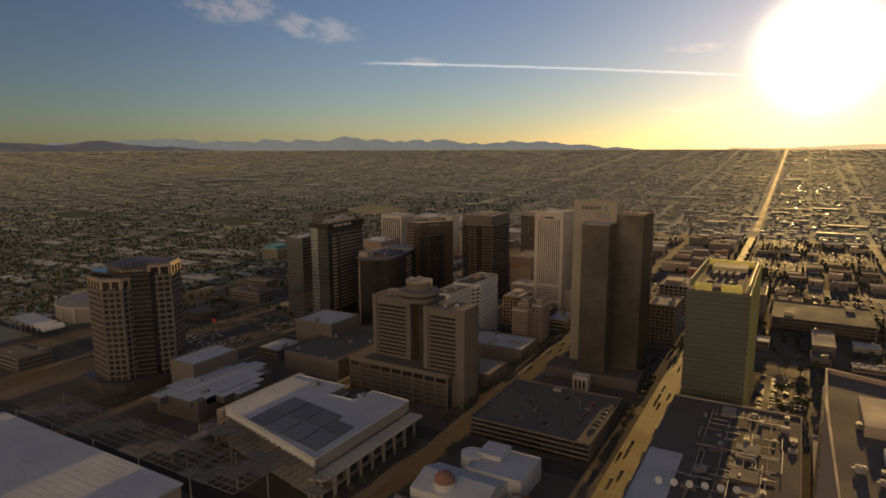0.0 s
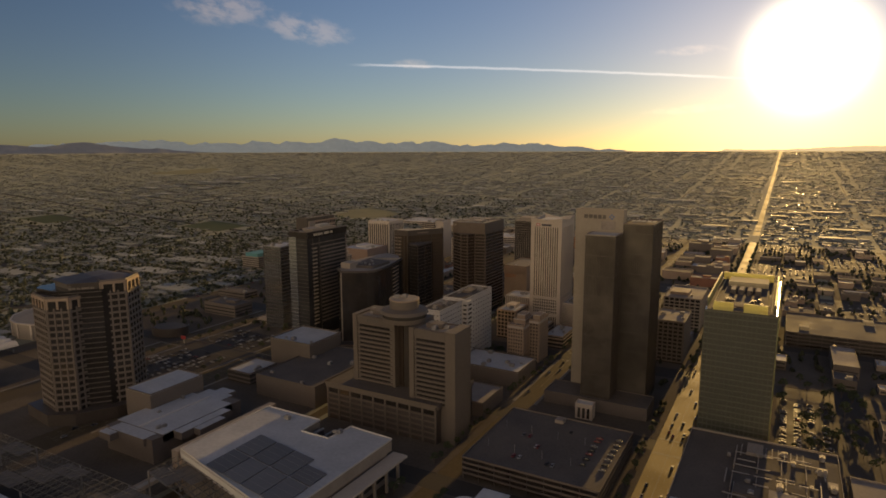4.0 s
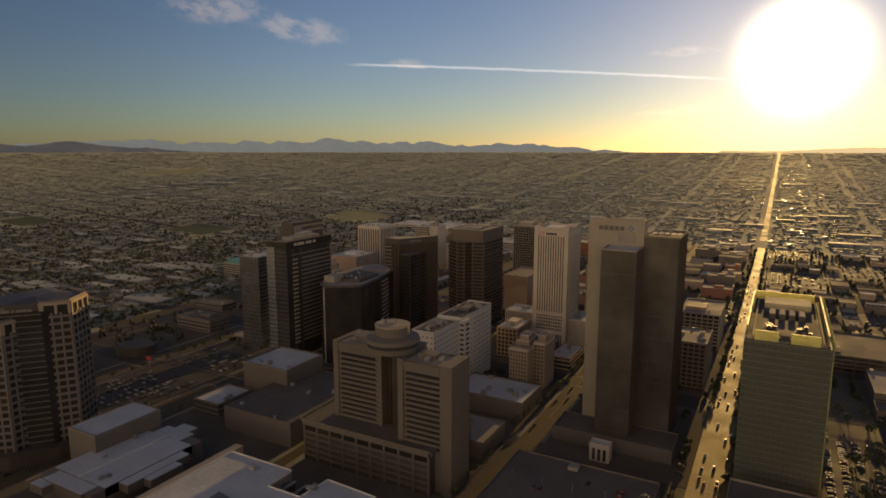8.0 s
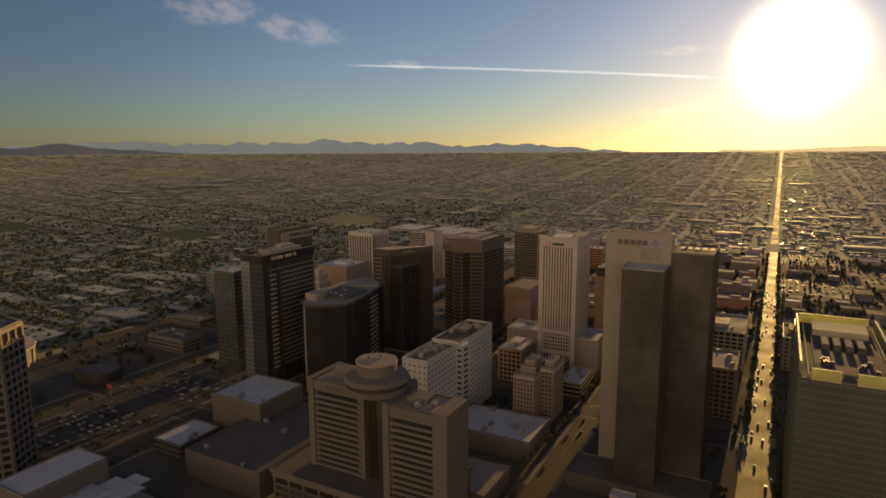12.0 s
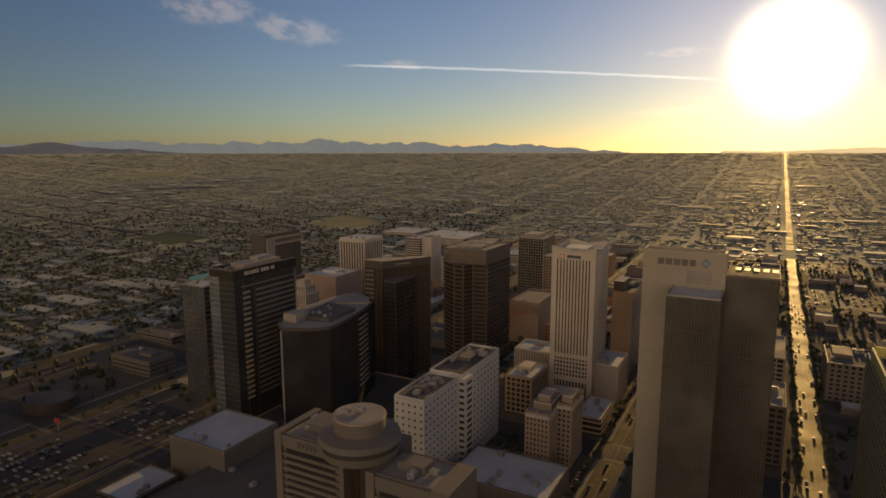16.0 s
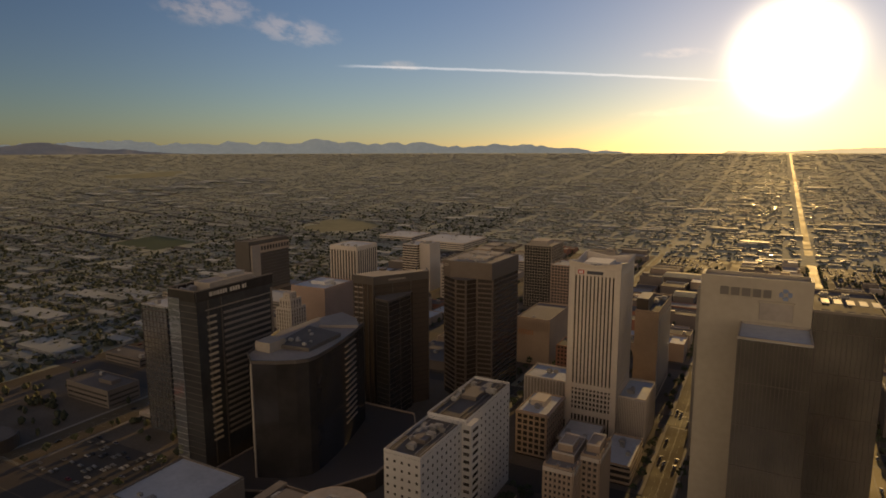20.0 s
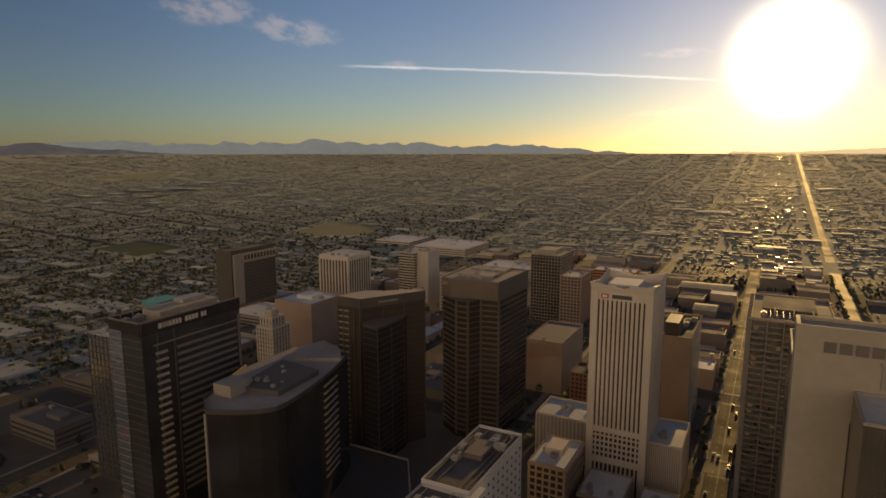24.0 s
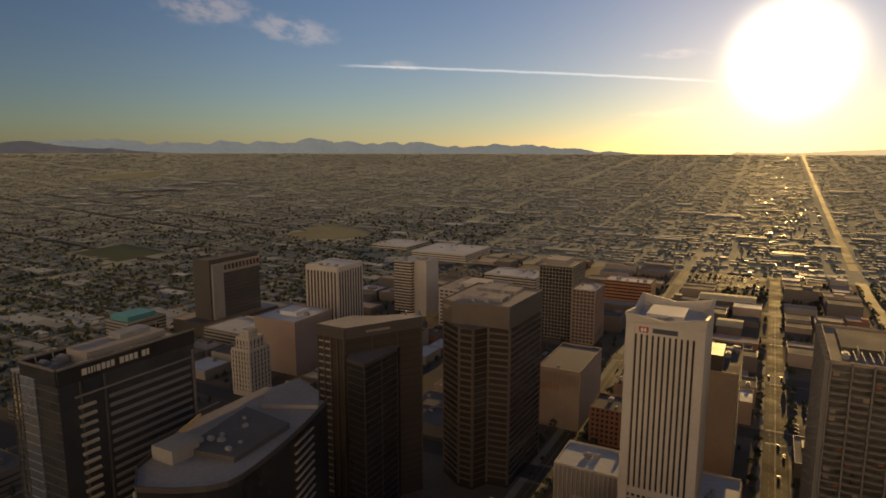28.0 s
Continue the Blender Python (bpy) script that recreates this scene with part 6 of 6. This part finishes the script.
for paint, pn in zip(CAR_PAINTS, PAINT_NAMES):
    c = tagged(new("car"), f"{pn} car on the asphalt below the towers", "car", "cars of the town")
    body, cv = car_meshes(paint)
    ob = new("body", body)
    ob.parent = c
    cab = new("cabin", mesh_from("cabin", cv, [(0, 1, 5, 4), (1, 2, 6, 5), (2, 3, 7, 6), (3, 0, 4, 7)], CAR_GLASS))
    cab.parent = c
    top = new("car_roof", mesh_from("car_roof", [(-0.65, -1.2, 1.45), (0.65, -1.2, 1.45), (0.65, 0.3, 1.45), (-0.65, 0.3, 1.45), (-0.6, -1.1, 1.5), (0.6, -1.1, 1.5), (0.6, 0.2, 1.5), (-0.6, 0.2, 1.5)], BOXF, paint))
    top.parent = c
    w = new("wheels", WHEEL)
    w.parent = c
    CARS.append(c)
used = set()


def park(x, y, z, rot):
    k = RND.choice((0, 1, 2, 2, 3, 4, 4))
    m = pose(x, y, z, 0, 0, rot)
    if k not in used:
        used.add(k)
        CARS[k].matrix_basis = m
    else:
        copy_thing(CARS[k], m)


for _ in range(78):
    far_y = RND.uniform(-250, 760)
    lane = RND.choice((-8.4, -5.1, -1.8, 1.8, 5.1, 8.4) if far_y < 180 else (-5.1, -1.8, 1.8, 5.1))
    park(3 + lane, far_y, 0.09, 0 if lane > 0 else 180)
for x, n, y0, y1 in ((-113, 20, 60, 600), (-244, 10, 200, 600), (-382, 10, -160, 150), (-495, 12, -100, 300), (-640, 8, 50, 350)):
    for _ in range(n):
        lane = RND.choice((-5.0, -1.8, 1.8, 5.0))
        park(x + lane, RND.uniform(y0, y1), 0.06, 0 if lane > 0 else 180)
for k in range(9):
    park(-126.5, 128 + 4.6 * k, 0.2, 55)
for k in range(7):
    park(-36, -40 + 6.5 * k + RND.uniform(-1, 1), 13.85, 90)
    park(-24, -42 + 7.0 * k, 13.85, 90)
for _ in range(9):
    park(RND.uniform(-98, -48), RND.choice((-50, -32, -20, -2)), 13.85, 0)
far_cars = []
for n, (x0, x1, y0, y1) in enumerate(LOTS):
    near = y1 < 170 and x0 > -520
    for r in range(int((x1 - x0) / 9)):
        for c in range(int((y1 - y0) / 3.4)):
            px, py = x0 + 5 + r * 9, y0 + 3 + c * 3.4
            if near and RND.random() < 0.09:
                park(px, py, 0.23, RND.choice((88, 92, 270)))
            elif RND.random() < (0.42 if near else 0.25):
                far_cars.append((px, py, 0.23))


def far_car_rows(spots):
    """Parked cars too far off to pick apart: hood, boot and cabin each."""
    v, f = [], []
    for x, y, z in spots:
        box_vf(x - 2.2, x + 2.2, y - 0.9, y + 0.9, z + 0.25, z + 0.95, v, f)
        n = len(v)
        v += [(x - 1.5, y - 0.8, z + 0.95), (x + 1.2, y - 0.8, z + 0.95), (x + 1.2, y + 0.8, z + 0.95), (x - 1.5, y + 0.8, z + 0.95), (x - 1.1, y - 0.65, z + 1.45), (x + 0.5, y - 0.65, z + 1.45), (x + 0.5, y + 0.65, z + 1.45), (x - 1.1, y + 0.65, z + 1.45)]
        f += [tuple(n + i for i in q) for q in BOXF]
    me = mesh_from("parked_cars", v, f, FAR_CAR)
    tagged(new("parked_cars", me), "rows of parked cars on distant lots", "cars", kind="stuff")


FAR_CAR = material("mixed_car_paint", (0.17, 0.165, 0.155), 0.55, vary=0.9, scale=0.2, island=0.9)
far_car_rows(far_cars)

# ---- trees ----


def leaf_crown(seed, radius, height, n):
    r = random.Random(seed)
    v, f = [], []
    for _ in range(n):
        a, b, d = r.uniform(0, 2 * math.pi), math.asin(r.uniform(-0.75, 1)), r.uniform(0.45, 1.0) ** 0.6
        lump = 1 + 0.28 * math.sin(3 * a + seed) * math.cos(2 * b)
        c = Vector((radius * lump * d * math.cos(a) * math.cos(b), radius * lump * d * math.sin(a) * math.cos(b), height * d * math.sin(b)))
        s = r.uniform(0.28, 0.6) * radius * 0.5
        k = len(v)
        q = Euler((r.uniform(0, 6), r.uniform(0, 6), r.uniform(0, 6))).to_matrix()
        for p in ((1, 0, 0), (0, 1, 0.2), (-1, 0.1, 0), (0, -1, -0.2), (0.1, 0, 0.55), (0, 0.1, -0.55)):
            v.append(tuple(c + q @ Vector(p) * s * r.uniform(0.7, 1.2)))
        f += [(k, k + 1, k + 4), (k + 1, k + 2, k + 4), (k + 2, k + 3, k + 4), (k + 3, k, k + 4), (k + 1, k, k + 5), (k + 2, k + 1, k + 5), (k + 3, k + 2, k + 5), (k, k + 3, k + 5)]
    return v, f


def trunk_mesh(h, seed):
    r = random.Random(seed)
    v, f = [], []

    def limb(p, q, r0, r1):
        n = len(v)
        for c, rr in ((p, r0), (q, r1)):
            v.extend([(c[0] + rr * math.cos(k * math.pi / 3), c[1] + rr * math.sin(k * math.pi / 3), c[2]) for k in range(6)])
        f.extend([(n + k, n + (k + 1) % 6, n + 6 + (k + 1) % 6, n + 6 + k) for k in range(6)])
    limb((0, 0, -0.1), (0.1, 0, h * 0.55), 0.26, 0.17)
    for k in range(5):
        a = k * 1.26 + r.random()
        limb((0.1, 0, h * (0.45 + 0.03 * k)), (1.3 * math.cos(a), 1.3 * math.sin(a), h * r.uniform(0.8, 1.0)), 0.11, 0.04)
    return mesh_from("trunk", v, f, BARK)


TREES = []
for s in range(4):
    t = tagged(new("street_tree"), "round leafy street tree beside the kerb", "tree", "street trees")
    tr = new("trunk", trunk_mesh(4.2, s))
    tr.parent = t
    v, f = leaf_crown(s + 1, 2.6, 2.2, 70)
    cr = new("crown", mesh_from("crown", [(x, y, z + 5.2) for x, y, z in v], f, LEAF))
    cr.parent = t
    t.location = (-129.5, 70 + 9 * s, 0.16)
    TREES.append(t)


def plant(x, y, k=1.0):
    t = TREES[RND.randrange(4)]
    m = copy_thing(t, pose(x, y, 0.16, 0, 0, RND.uniform(0, 360)))
    m.scale = (k, k, k * RND.uniform(0.85, 1.2))


for x, y0, y1, step in ((-124.5, 110, 620, 13), (-102, 145, 600, 15), (-233, 200, 520, 9), (-255, 330, 560, 10), (-12.5, -60, 60, 12), (16.5, -100, 40, 14), (-127, -60, 40, 9),
                        (-103, -100, -70, 7), (12.2, 200, 1050, 12), (-6.2, 200, 1050, 12), (17.2, 40, 175, 11), (-365, -60, 90, 12), (-398, -60, 100, 14), (-480, -60, 120, 16), (-130, -180, -90, 9)):
    y = y0
    while y < y1:
        if min(abs(y - s) for s in STREETS_NS) > 12:
            plant(x + RND.uniform(-0.8, 0.8), y, RND.uniform(0.7, 1.15))
        y += step * RND.uniform(0.7, 1.5)
for _ in range(44):
    plant(RND.uniform(66, 125), RND.uniform(60, 212), RND.uniform(0.8, 1.4))
for _ in range(14):
    plant(RND.uniform(-190, -168), RND.uniform(134, 172), RND.uniform(0.6, 1.0))

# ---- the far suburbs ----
# Sheen on far roofs, and paler far foliage, stand in for haze.
HOUSE_PALE = material("pale_suburb_roofs", (0.225, 0.22, 0.205), 0.72, vary=0.6, scale=0.02, grain=0.2, island=0.75, haze_sheen=0.08)
HOUSE_TAN = material("brown_suburb_roofs", (0.165, 0.155, 0.13), 0.74, vary=0.45, scale=0.02, grain=0.2, island=0.75, haze_sheen=0.08)
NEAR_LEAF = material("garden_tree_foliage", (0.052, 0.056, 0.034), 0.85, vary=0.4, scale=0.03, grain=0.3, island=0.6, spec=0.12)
FAR_LEAF = material("far_tree_foliage", (0.098, 0.104, 0.064), 0.85, vary=0.4, scale=0.01, grain=0.1, island=0.7, spec=0.5, haze_sheen=0.16)
rng = np.random.default_rng(5)
TEMPLATE_HOUSE = np.array([(-1, -1, 0), (1, -1, 0), (1, 1, 0), (-1, 1, 0), (-1, -1, 0.7), (1, -1, 0.7), (1, 1, 0.7), (-1, 1, 0.7), (0, -0.6, 1), (0, 0.6, 1)], float)
HOUSE_FACES = [(0, 1, 5, 4), (1, 2, 6, 5), (2, 3, 7, 6), (3, 0, 4, 7), (4, 5, 8), (5, 6, 9, 8), (6, 7, 9), (7, 4, 8, 9)]
TEMPLATE_HALL = np.array([(-1, -1, 0), (1, -1, 0), (1, 1, 0), (-1, 1, 0), (-1, -1, 1), (1, -1, 1), (1, 1, 1), (-1, 1, 1)], float)
HALL_FACES = BOXF[1:]
TEMPLATE_TREE = np.array([(1, 0, 0.3), (0.3, 0.95, 0.45), (-0.8, 0.6, 0.25), (-0.8, -0.6, 0.4), (0.3, -0.95, 0.3), (0.45, 0.3, 0.85), (-0.4, 0.45, 0.95), (-0.3, -0.5, 0.8), (0.4, -0.4, 1.0), (0, 0, 0)], float)
TREE_FACES = [(0, 1, 5), (1, 6, 5), (1, 2, 6), (2, 7, 6), (2, 3, 7), (3, 4, 7), (4, 8, 7), (4, 0, 8), (0, 5, 8), (5, 6, 8), (6, 7, 8), (1, 0, 9), (2, 1, 9), (3, 2, 9), (4, 3, 9), (0, 4, 9)]


def scatter(name, label, category, template, faces, centres, sizes, mat, jitter=0.0):
    """Many small forms joined in one mesh."""
    n, m = len(centres), len(template)
    v = template[None] * sizes[:, None, :]
    if jitter:
        v = v * (1 + jitter * (rng.random((n, m, 1)) - 0.5))
    v = v + centres[:, None, :]
    fl = [tuple(k * m + i for i in f) for k in range(n) for f in faces]
    me = bpy.data.meshes.new(name)
    me.from_pydata(v.reshape(-1, 3).tolist(), [], fl)
    me.materials.append(mat)
    return tagged(new(name, me), label, category, kind="stuff")


def field(n, d0, d1, power=1.6):
    """Points of the plain ahead, thinning with distance, clear of the inner town and the avenues."""
    d = d0 + (d1 - d0) * rng.random(n) ** power
    a = np.radians(-78 + 100 * rng.random(n))
    x, y = MID[0] + d * np.sin(a), MID[1] + d * np.cos(a)
    keep = ~((x > -660) & (x < 360) & (y < 1085))
    for s in (0, 220, -244, -800, 640, -1120, -1600):
        keep &= np.abs(x - s) > (16 if s == 0 else 8)
    for s in (1230, 1600, 2400):
        keep &= np.abs(y - s) > 14
    keep &= ~((((x + 1000) / 92) ** 2 + ((y - 1080) / 96) ** 2) < 1)      # a bare field
    keep &= ~((x > -1280) & (x < -1130) & (y > 640) & (y < 760))            # a sports ground
    keep &= ~((x > -1680) & (x < -1552) & (y > 476) & (y < 572))
    keep &= ~((((x + 2360) / 100) ** 2 + ((y - 1560) / 180) ** 2) < 1)
    keep &= ~((x > 80) & (y < -100))
    keep &= (np.mod(x + 40, 150) > 11) & (np.mod(y, 230) > 15)               # the grid of small streets
    return x[keep], y[keep]


def flatter(x, y):
    """Far roofs and crowns are flattened, to lessen the dark sides that haze would veil."""
    return np.clip(1.25 - np.hypot(x - MID[0], y - MID[1]) / 3600, 0.42, 1.0)


def heights(x, y):
    d = np.hypot(x - MID[0], y - MID[1])
    return 179.0 * (np.maximum(0, np.minimum(d, CREST) - FLAT) / (CREST - FLAT)) ** 1.12


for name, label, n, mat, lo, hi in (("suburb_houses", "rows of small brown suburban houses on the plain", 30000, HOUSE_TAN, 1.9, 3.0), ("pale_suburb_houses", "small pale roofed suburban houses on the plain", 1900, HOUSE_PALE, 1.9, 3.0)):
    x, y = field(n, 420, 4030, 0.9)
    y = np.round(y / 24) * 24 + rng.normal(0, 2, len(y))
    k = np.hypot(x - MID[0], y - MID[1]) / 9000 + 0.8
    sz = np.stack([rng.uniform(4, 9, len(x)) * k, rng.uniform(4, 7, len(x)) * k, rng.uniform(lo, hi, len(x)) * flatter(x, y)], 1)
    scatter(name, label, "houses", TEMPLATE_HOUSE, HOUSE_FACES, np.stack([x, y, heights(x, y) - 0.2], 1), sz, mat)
x, y = field(950, 500, 4000, 1.0)
hx, hy = rng.uniform(-2060, -1840, 46), rng.uniform(1000, 1720, 46)
nx_, ny_ = rng.uniform(-1060, -840, 16), rng.uniform(170, 420, 16)
x, y = np.concatenate([x, hx, nx_]), np.concatenate([y, hy, ny_])
size = 6 * np.exp(rng.normal(0.45, 0.5, len(x)))
sz = np.stack([np.clip(size * rng.uniform(1.2, 3.0, len(x)), 8, 40), np.clip(size * 0.7, 4, 14), rng.uniform(2.6, 4.6, len(x)) * flatter(x, y)], 1)
sz[-62:-16, :2] *= (2.0, 1.5)      # a district of very long halls
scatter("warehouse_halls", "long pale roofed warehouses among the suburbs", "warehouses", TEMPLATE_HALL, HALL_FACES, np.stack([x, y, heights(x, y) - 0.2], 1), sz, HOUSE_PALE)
x, y = field(64000, 380, 4030, 0.95)
left = (x < -500) | (rng.random(len(x)) < 0.8)
x, y = x[left], y[left]
k = np.hypot(x - MID[0], y - MID[1]) / 9000 + 0.7
s = rng.uniform(1.8, 4.2, len(x)) * k
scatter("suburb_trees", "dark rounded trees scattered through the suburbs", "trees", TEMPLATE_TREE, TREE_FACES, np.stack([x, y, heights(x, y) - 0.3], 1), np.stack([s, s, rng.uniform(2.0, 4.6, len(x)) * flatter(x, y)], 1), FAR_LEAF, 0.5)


# low sheds with bright sheet metal roofs, each pitched a little differently
SHEET = material("bright_sheet_metal_roof", (0.45, 0.42, 0.36), 0.36, metal=0.75, vary=0.3, scale=0.02, grain=0.2, island=0.6)
x, y = field(2600, 700, 3900, 0.9)
keep = (x > -900) & (np.abs(x - 20) < 420 + 0.25 * y)
x, y = x[keep], y[keep]
tilt = rng.normal(0.02, 0.05, (len(x), 2))
base = np.repeat(TEMPLATE_HALL[None], len(x), 0)
sz = np.stack([rng.uniform(1.2, 4, len(x)), rng.uniform(1.2, 2.6, len(x)), rng.uniform(3.2, 4.8, len(x)) * flatter(x, y)], 1)
vv = base * sz[:, None, :]
vv[:, 4:, 2] += vv[:, 4:, 0] * tilt[:, :1] + vv[:, 4:, 1] * tilt[:, 1:]
vv += np.stack([x, y, heights(x, y) - 0.2], 1)[:, None, :]
me = bpy.data.meshes.new("metal_sheds")
me.from_pydata(vv.reshape(-1, 3).tolist(), [], [tuple(k * 8 + i for i in f) for k in range(len(x)) for f in HALL_FACES])
me.materials.append(SHEET)
tagged(new("metal_sheds", me), "small sheds with glinting sheet metal roofs", "sheds", kind="stuff")

# trees between the low blocks of the town
gx, gy = rng.uniform(-640, 340, 5200), rng.uniform(60, 1075, 5200)
ok = np.ones(len(gx), bool)
for a, b, c0, c1 in BOXES:
    ok &= ~((gx > a - 2) & (gx < b + 2) & (gy > c0 - 2) & (gy < c1 + 2))
for a in STREETS_EW:
    if a != 115:
        ok &= np.abs(gx - a) > HALF.get(a, 9.5) + 0.5
for a in STREETS_NS:
    ok &= np.abs(gy - a) > HALF.get(a, 9.0) + 0.5
for a, b, c0, c1 in LOTS:
    ok &= ~((gx > a + 3) & (gx < b - 3) & (gy > c0 + 3) & (gy < c1 - 3)) | (rng.random(len(gx)) < 0.15)
ok &= ~((gx > -395) & (gx < -60) & (gy < 330)) & ~((gx > -700) & (gx < -560) & (gy < 530) & (gy > 400))
gx, gy = gx[ok], gy[ok]
s = rng.uniform(1.6, 3.2, len(gx))
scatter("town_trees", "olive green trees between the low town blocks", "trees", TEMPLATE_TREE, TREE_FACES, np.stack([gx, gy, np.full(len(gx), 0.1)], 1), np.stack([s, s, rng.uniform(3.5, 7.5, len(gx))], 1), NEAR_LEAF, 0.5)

# denser gardens of the nearer southern suburbs
gx, gy = rng.uniform(-2300, -650, 26000), rng.uniform(-250, 1700, 26000)
ok = (rng.random(len(gx)) < np.clip(1.75 - np.hypot(gx - MID[0], gy - MID[1]) / 1150, 0, 1)) & ~((((gx + 1000) / 92) ** 2 + ((gy - 1080) / 96) ** 2) < 1) & ~((gx > -1280) & (gx < -1130) & (gy > 640) & (gy < 760)) & ~((gx > -1680) & (gx < -1552) & (gy > 476) & (gy < 572))
for a, b, c0, c1 in BOXES:
    ok &= ~((gx > a - 2) & (gx < b + 2) & (gy > c0 - 2) & (gy < c1 + 2))
for a in (-800, -1120, -1600):
    ok &= np.abs(gx - a) > 6
for a in STREETS_NS:
    ok &= np.abs(gy - a) > 9
gx, gy = gx[ok], gy[ok]
s = rng.uniform(2.0, 4.6, len(gx))
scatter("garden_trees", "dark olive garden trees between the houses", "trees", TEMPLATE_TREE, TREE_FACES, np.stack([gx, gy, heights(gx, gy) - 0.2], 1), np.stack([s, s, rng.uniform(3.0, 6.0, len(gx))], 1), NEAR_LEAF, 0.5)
